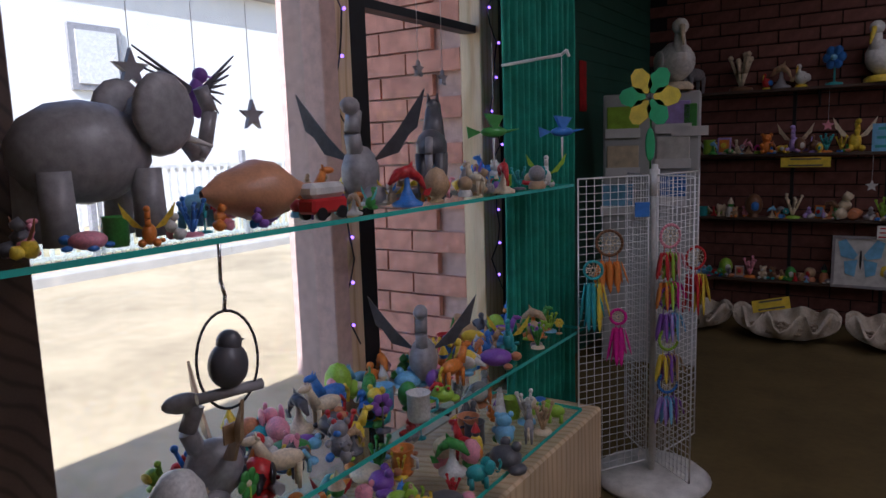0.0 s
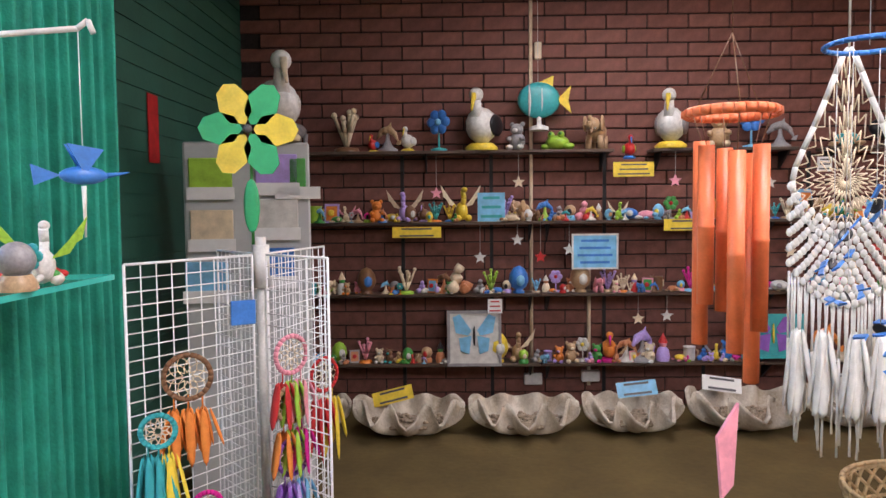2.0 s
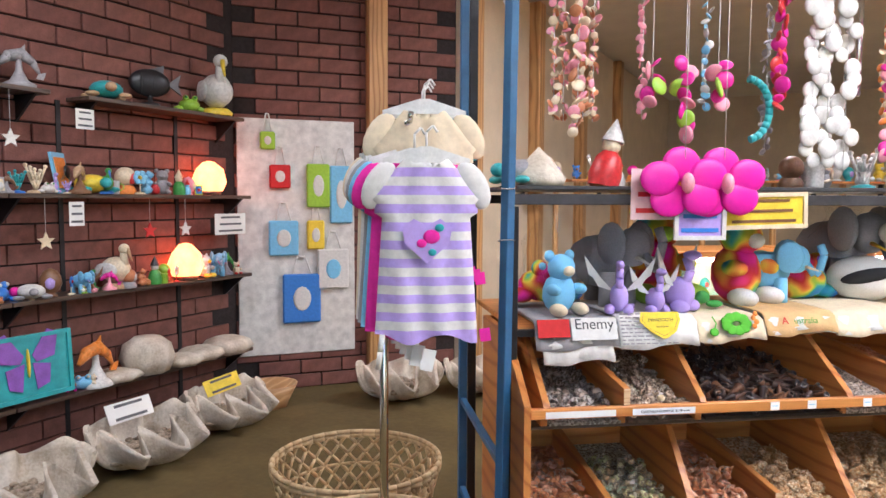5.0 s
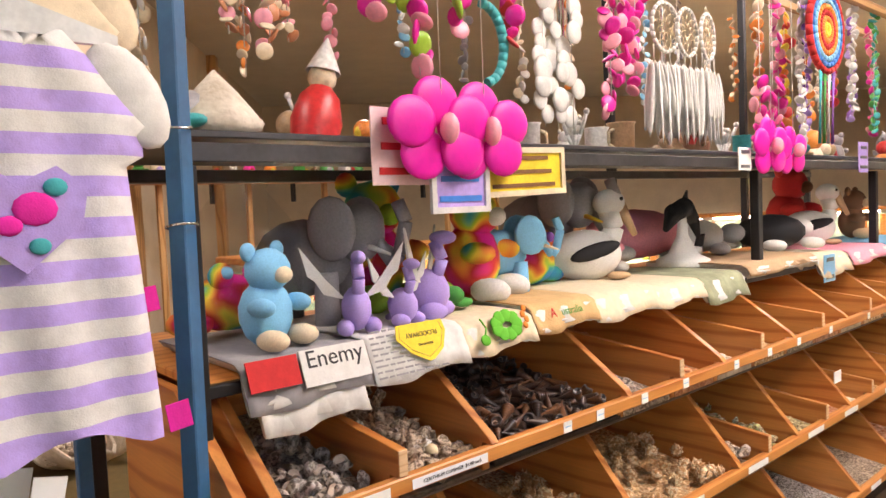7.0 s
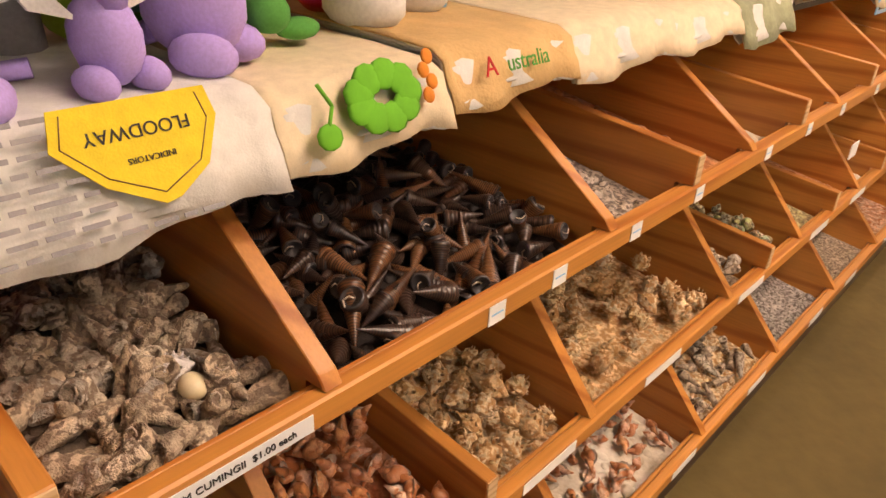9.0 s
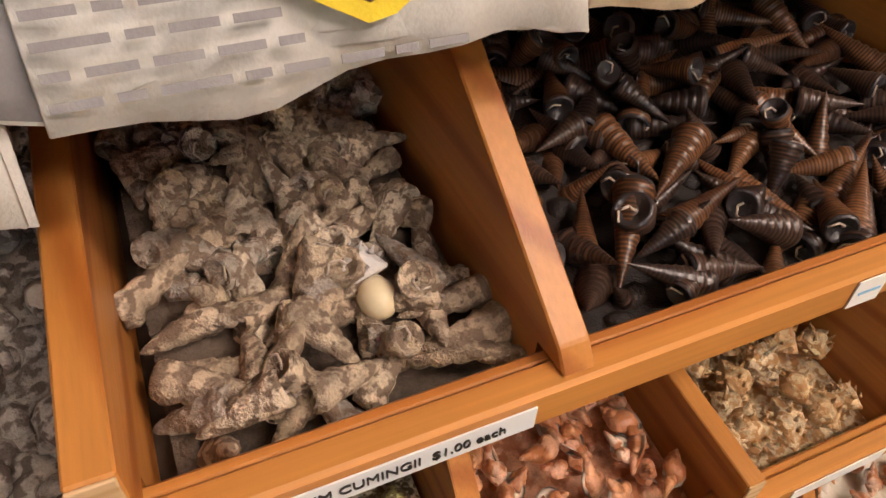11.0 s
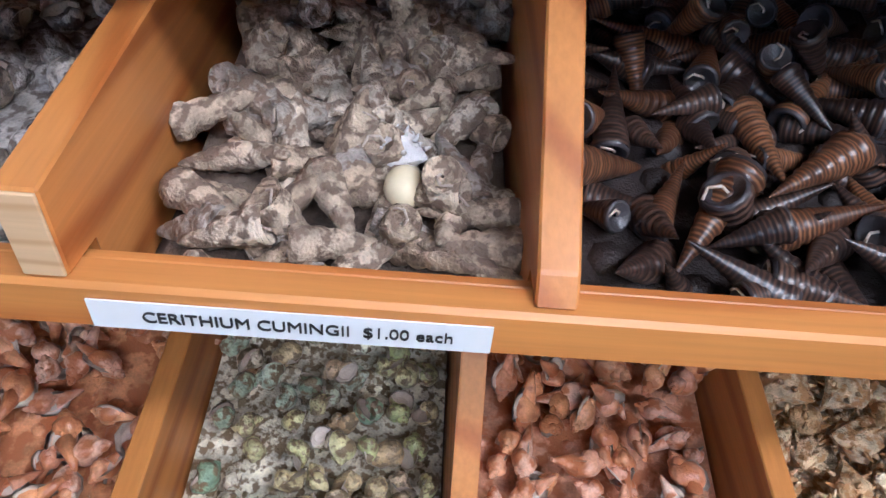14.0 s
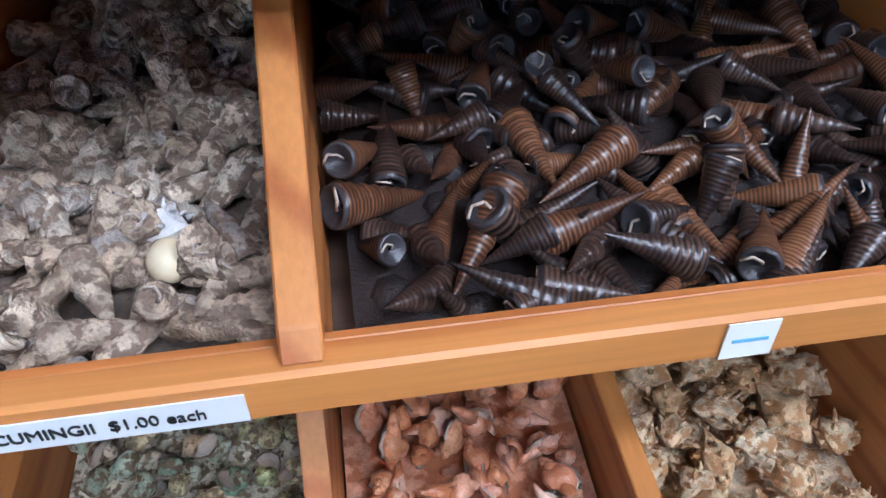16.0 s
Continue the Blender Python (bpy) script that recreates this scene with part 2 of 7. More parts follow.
def rod(bm, a, b, r0, r1=None, mi=0, seg=8):
    a, b = Vector(a), Vector(b)
    d = b - a
    m = Matrix.Translation((a + b) / 2) @ d.to_track_quat("Z", "Y").to_matrix().to_4x4()
    q = bmesh.ops.create_cone(bm, cap_ends=True, segments=seg, radius1=r0, radius2=r0 if r1 is None else max(r1, 1e-4), depth=max(d.length, 1e-5), matrix=m)
    for f in {f for w in q["verts"] for f in w.link_faces}:
        f.material_index, f.smooth = mi, len(f.verts) == 4
    return bm


def tube(bm, pts, r, mi=0, seg=6):
    for a, b in zip(pts, pts[1:]):
        rod(bm, a, b, r, r, mi, seg)
    return bm


def ring(bm, c, radius, r, m=None, mi=0, n=24, sx=1.0, sy=1.0):
    m = m or Matrix()
    pts = [Vector(c) + m @ Vector((radius * sx * math.cos(2 * math.pi * i / n), radius * sy * math.sin(2 * math.pi * i / n), 0)) for i in range(n + 1)]
    return tube(bm, pts, r, mi, 6)


def lathe(bm, prof, seg=12, mi=0, m=None, wob=None):
    """Turns (radius, z) pairs round z."""
    m = m or Matrix()
    rows = []
    for k, (r, z) in enumerate(prof):
        rows.append([bm.verts.new(m @ Vector((w * math.cos(2 * math.pi * i / seg), w * math.sin(2 * math.pi * i / seg), z))) for i in range(seg) for w in [max(1e-4, r * (wob(i / seg, k) if wob else 1))]])
    for a, b in zip(rows, rows[1:]):
        for i in range(seg):
            f = bm.faces.new((a[i], a[(i + 1) % seg], b[(i + 1) % seg], b[i]))
            f.material_index, f.smooth = mi, True
    return bm


def prism(bm, poly, h, axis="x", c=0.0, mi=0):
    """A flat outline given thickness h along an axis, centred on c."""
    def at(p, t):
        return {"x": (t, p[0], p[1]), "y": (p[0], t, p[1]), "z": (p[0], p[1], t)}[axis]
    a = [bm.verts.new(at(p, c - h / 2)) for p in poly]
    b = [bm.verts.new(at(p, c + h / 2)) for p in poly]
    n = len(poly)
    fs = [bm.faces.new(a), bm.faces.new(b[::-1])] + [bm.faces.new((a[i], b[i], b[(i + 1) % n], a[(i + 1) % n])) for i in range(n)]
    for f in fs:
        f.material_index = mi
    return bm


def mesh_of(name, bm, mats):
    bmesh.ops.recalc_face_normals(bm, faces=bm.faces)
    me = bpy.data.meshes.new(name)
    bm.to_mesh(me)
    bm.free()
    for m in mats if isinstance(mats, (list, tuple)) else [mats]:
        me.materials.append(m)
    return me


def part(name, bm, mats, parent=None, label="", m=None):
    ob = new(name, mesh_of(name, bm, mats))
    if parent:
        ob.parent = parent
    if m:
        ob.matrix_basis = m
    return tagged(ob, label)


def thing(name, label, category, m=None, group=""):
    ob = new(name)
    ob.empty_display_size = 0.1
    ob.matrix_basis = m or Matrix()
    return tagged(ob, label, category, group)


def solid(name, bm, mats, label, category, m=None, group="", kind=""):
    return tagged(part(name, bm, mats, None, label, m), label, category, group, kind)


def shell(name, bm, mats, m=None):
    return tagged(part(name, bm, mats, None, "", m), kind="structure")


def writing(text, size, material, parent, m, name="lettering"):
    cu = bpy.data.curves.new(name, "FONT")
    cu.body, cu.size, cu.align_x, cu.align_y, cu.extrude = text, size, "CENTER", "CENTER", 0.0004
    tmp = bpy.data.objects.new(name, cu)
    scene.collection.objects.link(tmp)
    me = bpy.data.meshes.new_from_object(tmp.evaluated_get(bpy.context.evaluated_depsgraph_get()))
    bpy.data.objects.remove(tmp)
    me.materials.append(material)
    ob = new(name, me)
    ob.parent, ob.matrix_basis = parent, m
    return ob


def sheet(name, w, h, material, label, category, m, lines=0, ink=None, frame_mat=None, group="", words=None, picture=None):
    """A flat card facing -y, with bars for small print or real words."""
    t = thing(name, label, category, m, group)
    part("card", box(bmesh.new(), (0, 0, 0), (w, 0.003, h)), material, t)
    if frame_mat:
        bm = bmesh.new()
        for sx in (-1, 1):
            box(bm, (sx * (w / 2), -0.003, 0), (0.012, 0.008, h + 0.012))
            box(bm, (0, -0.003, sx * h / 2), (w - 0.012, 0.008, 0.012))
        part("border", bm, frame_mat, t)
    face = Matrix.Translation((0, -0.0022, 0)) @ pose(0, 0, 0, 90)
    if words:
        for i, (tx, sz) in enumerate(words):
            writing(tx, sz, ink or COL["black"], t, Matrix.Translation((0, -0.0022, h * 0.32 - i * h * 0.64 / max(1, len(words) - 1) if len(words) > 1 else 0)) @ pose(0, 0, 0, 90))
    elif lines:
        bm = bmesh.new()
        for i in range(lines):
            lw = w * (0.62 + 0.2 * ((i * 37) % 5) / 5)
            box(bm, (0, -0.003, h * 0.32 - i * h * 0.64 / max(1, lines - 1)), (lw, 0.002, h * 0.28 / lines))
        part("print", bm, ink or COL["dark grey"], t)
    return t

# ---- floor, walls, ceiling ----
H = 3.1
edge = [(-1.35, -3.0), (3.2, -1.0), (3.76, -1.02), (4.38, -1.24), (4.98, -1.38), (5.3, -1.25), (5.6, -0.9), (5.9, -0.2), (5.9, 6.4), (-1.9, 6.4), (-1.9, -3.0)]
shell("floor_carpet", prism(bmesh.new(), edge, 0.02, "z", -0.01), CARPET)
bm = bmesh.new()
box(bm, (6.0, -1.5, -0.06), (16.0, 16.0, 0.06))
shell("floor_slab", bm, mat("grout", (0.4, 0.32, 0.22), 0.8))
wall_n = shell("wall_north", box(bmesh.new(), (0.9, 6.24, H / 2), (5.4, 0.16, H)), MORTAR)
ANG = -42.0
ang_m = pose(3.6, 6.16, 0, 0, 0, ANG)
wall_a = shell("wall_angled", box(bmesh.new(), (0.8, 0.09, H / 2), (1.6, 0.16, H)), MORTAR, ang_m)
shell("wall_green", box(bmesh.new(), (-1.76, 4.45, H / 2), (0.12, 3.45, H)), GREENWALL)
bm = bmesh.new()
for i in range(30):
    box(bm, (-1.697, 4.45, 0.05 + i * 0.102), (0.008, 3.4, 0.094))
shell("wall_green_boards", bm, GREENWALL)
shell("ceiling", box(bmesh.new(), (6.15, -0.8, H + 0.06), (15.8, 14.6, 0.1)), CEIL)
shell("wall_south", box(bmesh.new(), (5.5, -8.0, H / 2), (15.2, 0.15, H)), BEIGE)
shell("wall_east", box(bmesh.new(), (13.2, -0.8, H / 2), (0.15, 14.5, H)), BEIGE)
shell("wall_back", box(bmesh.new(), (8.95, 5.1, H / 2), (8.3, 0.15, H)), BEIGE)
shell("wall_west", box(bmesh.new(), (-1.42, -4.6, H / 2), (0.15, 6.8, H)), BEIGE)
for x, y in ((4.85, 4.98), (6.2, 4.98), (7.6, 4.98), (9.2, 4.98)):
    shell("trim_post", box(bmesh.new(), (x, y, H / 2), (0.14, 0.12, H), bev=0.008), POSTWOOD)
# assumed housings for the added fill lamps, on the unseen ceiling
for lx, ly, lr in LAMPS:
    t = thing("assumed_ceiling_light", "assumed white housing for an added ceiling lamp", "light", pose(lx, ly, 3.1, 0, 0, lr), "ceiling lights")
    bm = bmesh.new()
    box(bm, (0, 0, -0.02), (1.56, 0.36, 0.04), bev=0.005)
    part("housing", bm, COL["white"], t)
# window wall with its posts
WX = -1.35
bm = bmesh.new()
box(bm, (WX, 0.9, 0.2), (0.12, 3.9, 0.4))
box(bm, (WX, 0.9, 2.9), (0.12, 3.9, 0.4))
shell("wall_window", bm, BEIGE)
for y0, y1, mt in ((-1.1, 0.66, DARKWOOD), (1.53, 1.6, PINKMORTAR), (1.6, 1.7, PINE_PALE), (1.7, 1.78, BLACK), (2.52, 2.68, PINE_PALE), (2.68, 2.8, DARKWOOD)):
    shell("window_post", box(bmesh.new(), (WX, (y0 + y1) / 2, 1.55), (0.1 if mt is not PINKMORTAR else 0.16, y1 - y0, 2.3), bev=0.004), mt)
w = thing("window_1", "large clear shop window with dark frame", "window", pose(WX, 1.6, 1.55))
w["kind"] = "structure"
for y0, y1 in ((0.66, 1.53), (1.78, 2.52)):
    p = part("pane", box(bmesh.new(), (0, (y0 + y1) / 2 - 1.6, 0), (0.006, y1 - y0, 2.3)), CLEAR, w)
    p.visible_shadow = False
part("frame_rail", box(bmesh.new(), (0, 0.55, 0.4), (0.06, 0.74, 0.03)), BLACK, w)
shell("wall_corner", box(bmesh.new(), (-1.55, 2.78, H / 2), (0.5, 0.08, H)), DARKWOOD)
# outside
shell("ground", box(bmesh.new(), (-30, 4, -0.14), (56, 90, 0.06)), mat("sandy_paving", (0.55, 0.43, 0.26), 0.9, 0, 0.25, 0.8, 0.4))
shell("kerb", box(bmesh.new(), (-8.9, 6, -0.05), (0.3, 40, 0.16), bev=0.02), mat("kerb_concrete", (0.5, 0.47, 0.42), 0.9, 0, 0.15, 4, 0.3))
f = thing("fence", "white metal picket fence with solid panels", "fence", pose(-10.2, 6, -0.1))
bm = bmesh.new()
for i in range(150):
    box(bm, (0, -12 + i * 0.16, 0.75), (0.03, 0.06, 1.4))
part("pickets", bm, COL["white"], f)
for z in (0.15, 1.4):
    part("rail", box(bmesh.new(), (0.02, 0, z), (0.05, 24, 0.06)), COL["white"], f)
for i in range(9):
    part("post", box(bmesh.new(), (0.05, -12 + i * 3, 0.8), (0.1, 0.1, 1.7), bev=0.01), COL["grey"], f)
hs = thing("house", "white rendered building across the yard with a window", "building", pose(-16, 9, -0.1))
part("wall", box(bmesh.new(), (0, 0, 3), (0.3, 34, 6)), mat("white_render", (0.78, 0.77, 0.74), 0.9, 0, 0.06, 1, 0.2), hs)
wn1 = part("window", box(bmesh.new(), (0.2, 0.8, 3.9), (0.1, 1.3, 1.5)), COL["grey"], hs)
part("pane", box(bmesh.new(), (0.27, 0.8, 3.9), (0.04, 1.0, 1.2)), COL["white"], wn1)
part("roof", box(bmesh.new(), (0, 0, 6.1), (1.2, 35, 0.25), bev=0.05), COL["grey"], hs)
# brick pier outside the window
shell("pier", box(bmesh.new(), (-3.85, 5.7, 1.5), (0.9, 0.28, 3.4)), PINKMORTAR, pose(0, 0, 0))
shell("pier_side", box(bmesh.new(), (-3.3, 4.75, 1.5), (0.2, 2.6, 3.4)), PINKMORTAR)

pier_front = shell("pier_front", box(bmesh.new(), (-1.86, 2.66, 1.55), (0.88, 0.1, 3.1)), PINKMORTAR)

# ---- shelves on the brick wall ----
def shelf_board(x0, x1, z, label):
    t = thing("wall_shelf", label, "shelf", pose((x0 + x1) / 2, 6.06, z), "shelves on the brick wall")
    part("board", box(bmesh.new(), (0, 0, -0.012), (x1 - x0, 0.2, 0.022), bev=0.003), DARKWOOD, t)
    n = max(2, int((x1 - x0) / 0.75))
    for i in range(n):
        bx = -(x1 - x0) / 2 + 0.06 + i * (x1 - x0 - 0.12) / (n - 1)
        part("bracket", prism(bmesh.new(), [(0.095, -0.024), (-0.08, -0.024), (0.095, -0.16)], 0.012, "x", bx), BLACK, t)
    return t


SHELVES = [(1.815, 1.885), (1.325, 1.385), (0.805, 0.905), (0.295, 0.43)]


def shelf_z(tier, x):
    a, b = SHELVES[tier]
    return (a + b) / 2


SZ = [1.845, 1.35, 0.845, 0.35]
for x0, x1 in ((-1.68, 0.93), (1.2, 2.2), (2.4, 3.5)):
    shelf_board(x0, x1, SZ[0], "dark top shelf board with black brackets")
for k in (1, 2, 3):
    for x0, x1 in ((-1.68, 0.42), (0.425, 1.98), (1.985, 3.55)):
        shelf_board(x0, x1, SZ[k], "dark narrow shelf board crowded with souvenirs")
for x in (-0.55, 0.09, 0.9, 1.62, 2.35, 3.1):
    solid("shelf_upright", box(bmesh.new(), (0, 0, 0.9), (0.025, 0.02, 1.75)), BLACK, "black steel shelf upright fixed to brick wall", "upright", pose(x, 6.145, 0.05), "shelf uprights")
for x, z0, z1 in ((0.375, 0.2, 3.1), (0.79, 0.15, 1.0)):
    t = thing("conduit", "thin grey electrical conduit on the brick wall", "conduit", pose(x, 6.135, 0))
    part("pipe", rod(bmesh.new(), (0, 0, z0), (0, 0, z1), 0.013), COL["cream"], t)
    part("socket", box(bmesh.new(), (0.01, -0.01, 0.2 if z1 > 2 else 0.22), (0.13, 0.05, 0.08), bev=0.006), COL["white"], t)
    if z1 > 2:
        part("switch_box", box(bmesh.new(), (0.05, -0.01, 2.55), (0.05, 0.04, 0.12), bev=0.005), COL["cream"], t)

# ---- figurines ----
def fig_bird(bm):
    ball(bm, (0, 0, 0.42), (0.26, 0.36, 0.3), 0)
    rod(bm, (0, -0.22, 0.5), (0, -0.2, 0.86), 0.11, 0.07, 0)
    ball(bm, (0, -0.22, 0.9), 0.12, 0)
    rod(bm, (0, -0.3, 0.9), (0, -0.42, 0.62), 0.05, 0.015, 1)
    rod(bm, (0, 0.25, 0.42), (0, 0.6, 0.3), 0.14, 0.03, 2)
    for s in (-1, 1):
        ball(bm, (s * 0.22, 0.1, 0.42), (0.06, 0.28, 0.18), 2)
    lathe(bm, [(0.26, 0), (0.28, 0.05), (0.2, 0.12), (0, 0.13)], 12, 1)


def fig_bear(bm):
    ball(bm, (0, 0, 0.32), (0.28, 0.24, 0.32), 0)
    ball(bm, (0, -0.05, 0.72), (0.23, 0.21, 0.21), 0)
    ball(bm, (0, -0.24, 0.68), (0.1, 0.08, 0.08), 1)
    for s in (-1, 1):
        ball(bm, (s * 0.19, 0, 0.9), (0.09, 0.05, 0.09), 0)
        ball(bm, (s * 0.24, -0.18, 0.4), (0.09, 0.16, 0.09), 0)
        ball(bm, (s * 0.2, -0.26, 0.1), (0.11, 0.18, 0.1), 1)


def fig_elephant(bm):
    ball(bm, (0, 0.1, 0.5), (0.28, 0.42, 0.3), 0)
    ball(bm, (0, -0.38, 0.68), (0.2, 0.2, 0.22), 0)
    tube(bm, [(0, -0.52, 0.62), (0, -0.64, 0.45), (0, -0.7, 0.52), (0, -0.76, 0.75), (0, -0.7, 0.9)], 0.055, 0)
    for s in (-1, 1):
        ball(bm, (s * 0.25, -0.28, 0.72), (0.05, 0.2, 0.24), 0)
        rod(bm, (s * 0.1, -0.5, 0.58), (s * 0.12, -0.68, 0.52), 0.025, 0.01, 1)
        for y in (-0.18, 0.34):
            rod(bm, (s * 0.17, y, 0.4), (s * 0.18, y, 0), 0.09, 0.1, 0)


def fig_horse(bm):
    ball(bm, (0, 0.08, 0.52), (0.16, 0.36, 0.18), 0)
    rod(bm, (0, -0.2, 0.56), (0, -0.36, 0.92), 0.13, 0.08, 0)
    ball(bm, (0, -0.44, 0.95), (0.08, 0.17, 0.08), 0)
    for s in (-1, 1):
        rod(bm, (s * 0.04, -0.36, 0.98), (s * 0.05, -0.34, 1.08), 0.03, 0.005, 0)
        for y in (-0.18, 0.32):
            rod(bm, (s * 0.09, y, 0.46), (s * 0.09, y - 0.02, 0), 0.06, 0.035, 0)
    tube(bm, [(0, 0.42, 0.6), (0, 0.52, 0.45), (0, 0.5, 0.2)], 0.04, 1)


def fig_dragon(bm):
    ball(bm, (0, 0, 0.3), (0.17, 0.26, 0.26), 0)
    tube(bm, [(0, -0.1, 0.45), (0, -0.18, 0.66), (0, -0.1, 0.86)], 0.075, 0)
    ball(bm, (0, -0.2, 0.9), (0.08, 0.16, 0.08), 0)
    for s in (-1, 1):
        prism(bm, [(s * 0.1, 0.4), (s * 0.34, 0.66), (s * 0.62, 1.04), (s * 0.54, 0.7), (s * 0.46, 0.64), (s * 0.36, 0.48)], 0.025, "y", 0.05, 1)
        ball(bm, (s * 0.16, -0.1, 0.1), (0.1, 0.17, 0.1), 0)
    tube(bm, [(0, 0.2, 0.16), (0.12, 0.42, 0.08), (0.3, 0.42, 0.1)], 0.05, 0)


def fig_fish(bm):
    ball(bm, (0, 0, 0.5), (0.44, 0.12, 0.3), 0, 12, 9)
    prism(bm, [(0.36, 0.5), (0.66, 0.74), (0.6, 0.5), (0.66, 0.28)], 0.05, "y", 0, 1)
    prism(bm, [(-0.1, 0.76), (0.3, 0.9), (0.28, 0.66)], 0.04, "y", 0, 1)
    for x in (-0.2, 0.05):
        ball(bm, (x, 0, 0.5), (0.05, 0.13, 0.27), 2)
    lathe(bm, [(0.2, 0), (0.2, 0.06), (0.05, 0.1), (0.05, 0.25)], 10, 2)


def fig_dolphin(bm):
    pts = [(-0.42, 0, 0.5), (-0.2, 0, 0.72), (0.05, 0, 0.78), (0.28, 0, 0.62), (0.42, 0, 0.36)]
    for a, b, r, q in zip(pts, pts[1:], (0.04, 0.13, 0.14, 0.09), (0.13, 0.14, 0.09, 0.03)):
        rod(bm, a, b, r, q, 0)
    for p, r in zip(pts[1:4], (0.13, 0.14, 0.09)):
        ball(bm, p, r, 0)
    prism(bm, [(0, 0.88), (0.14, 1.02), (0.14, 0.84)], 0.03, "y", 0, 0)
    prism(bm, [(0.4, 0.36), (0.56, 0.4), (0.5, 0.22), (0.34, 0.24)], 0.05, "y", 0, 0)
    lathe(bm, [(0.34, 0), (0.36, 0.08), (0.2, 0.16), (0.08, 0.4), (0.05, 0.7)], 12, 1)


def fig_turtle(bm):
    ball(bm, (0, 0, 0.24), (0.38, 0.44, 0.22), 0)
    ball(bm, (0, -0.52, 0.26), (0.13, 0.15, 0.12), 1)
    for sx in (-1, 1):
        for y in (-0.3, 0.3):
            ball(bm, (sx * 0.36, y, 0.1), (0.16, 0.12, 0.07), 1)


def fig_frog(bm):
    ball(bm, (0, 0, 0.26), (0.42, 0.34, 0.26), 0)
    for s in (-1, 1):
        ball(bm, (s * 0.18, -0.16, 0.52), 0.12, 0)
        ball(bm, (s * 0.18, -0.25, 0.55), 0.06, 1)
        ball(bm, (s * 0.4, 0.02, 0.12), (0.2, 0.24, 0.12), 0)


def fig_egg(bm):
    lathe(bm, [(0.02, 0.0), (0.2, 0.0), (0.2, 0.06), (0.12, 0.1), (0.26, 0.22), (0.34, 0.42), (0.3, 0.66), (0.18, 0.84), (0, 0.92)], 14, 0)
    ball(bm, (0, -0.24, 0.45), (0.16, 0.14, 0.2), 1)


def fig_tree(bm):
    lathe(bm, [(0.3, 0), (0.28, 0.08), (0.1, 0.12)], 10, 1)
    for i in range(7):
        a = i * 2.4
        r = 0.1 + 0.035 * i
        tube(bm, [(0, 0, 0.1), (r * math.cos(a) * 0.6, r * math.sin(a) * 0.5, 0.45), (r * math.cos(a) * 1.3, r * math.sin(a), 0.65 + 0.05 * i)], 0.045, 0, 6)
        ball(bm, (r * math.cos(a) * 1.3, r * math.sin(a), 0.67 + 0.05 * i), 0.075, 0, 7, 5)


def fig_shellpile(bm):
    for i, (x, y, z, r) in enumerate([(-0.22, 0, 0.17, 0.2), (0.2, -0.05, 0.17, 0.2), (0, 0.1, 0.4, 0.2), (0.02, -0.2, 0.14, 0.16), (0, 0, 0.66, 0.15)]):
        lathe(bm, [(r * 0.1, -r * 0.9), (r * 0.8, -r * 0.5), (r, 0), (r * 0.7, r * 0.5), (r * 0.05, r * 1.1)], 9, i % 2, Matrix.Translation((x, y, z)) @ pose(0, 0, 0, 50 * i, 30 + 40 * i, 20), lambda u, k: 1 + 0.12 * math.sin(u * 6.283 * 4))


def fig_person_gnome(bm):
    lathe(bm, [(0.24, 0), (0.26, 0.2), (0.2, 0.45), (0.1, 0.56)], 12, 0)
    ball(bm, (0, 0, 0.64), 0.15, 1)
    lathe(bm, [(0.18, 0.7), (0.12, 0.84), (0.01, 1.06)], 12, 2)


def fig_mug(bm):
    lathe(bm, [(0, 0.01), (0.24, 0), (0.26, 0.1), (0.26, 0.6), (0.29, 0.64), (0.25, 0.64), (0.23, 0.12), (0, 0.1)], 14, 0)
    tube(bm, [(0.25, 0, 0.5), (0.42, 0, 0.45), (0.42, 0, 0.22), (0.25, 0, 0.16)], 0.035, 1)


def fig_globe(bm):
    lathe(bm, [(0.26, 0), (0.28, 0.1), (0.2, 0.24)], 14, 1)
    ball(bm, (0, 0, 0.46), 0.27, 0, 14, 9)
    ball(bm, (0.02, -0.2, 0.42), (0.12, 0.09, 0.16), 2)


def fig_card(bm):
    box(bm, (0, 0, 0.4), (0.62, 0.05, 0.8), pose(0, 0, 0, -10), 0)
    box(bm, (0, -0.035, 0.4), (0.46, 0.02, 0.6), pose(0, 0, 0, -10), 1)
    ball(bm, (0, -0.06, 0.42), (0.14, 0.03, 0.14), 2, 8, 5, pose(0, 0, 0, -10))


def fig_flower(bm):
    rod(bm, (0, 0, 0), (0, 0, 0.7), 0.03, 0.025, 1)
    for i in range(6):
        a = i * math.pi / 3
        ball(bm, (0.2 * math.cos(a), -0.03, 0.75 + 0.2 * math.sin(a)), (0.14, 0.05, 0.14), 0, 8, 5)
    ball(bm, (0, -0.06, 0.75), 0.09, 2, 8, 5)
    lathe(bm, [(0.22, 0), (0.22, 0.06), (0.03, 0.1)], 10, 1)


KINDS = {"bird": fig_bird, "bear": fig_bear, "elephant": fig_elephant, "horse": fig_horse, "dragon": fig_dragon, "fish": fig_fish,
         "dolphin": fig_dolphin, "turtle": fig_turtle, "frog": fig_frog, "egg": fig_egg, "coral tree": fig_tree, "shell heap": fig_shellpile,
         "gnome": fig_person_gnome, "mug": fig_mug, "snow globe": fig_globe, "stand-up card": fig_card, "flower": fig_flower}
FIGMESH = {}


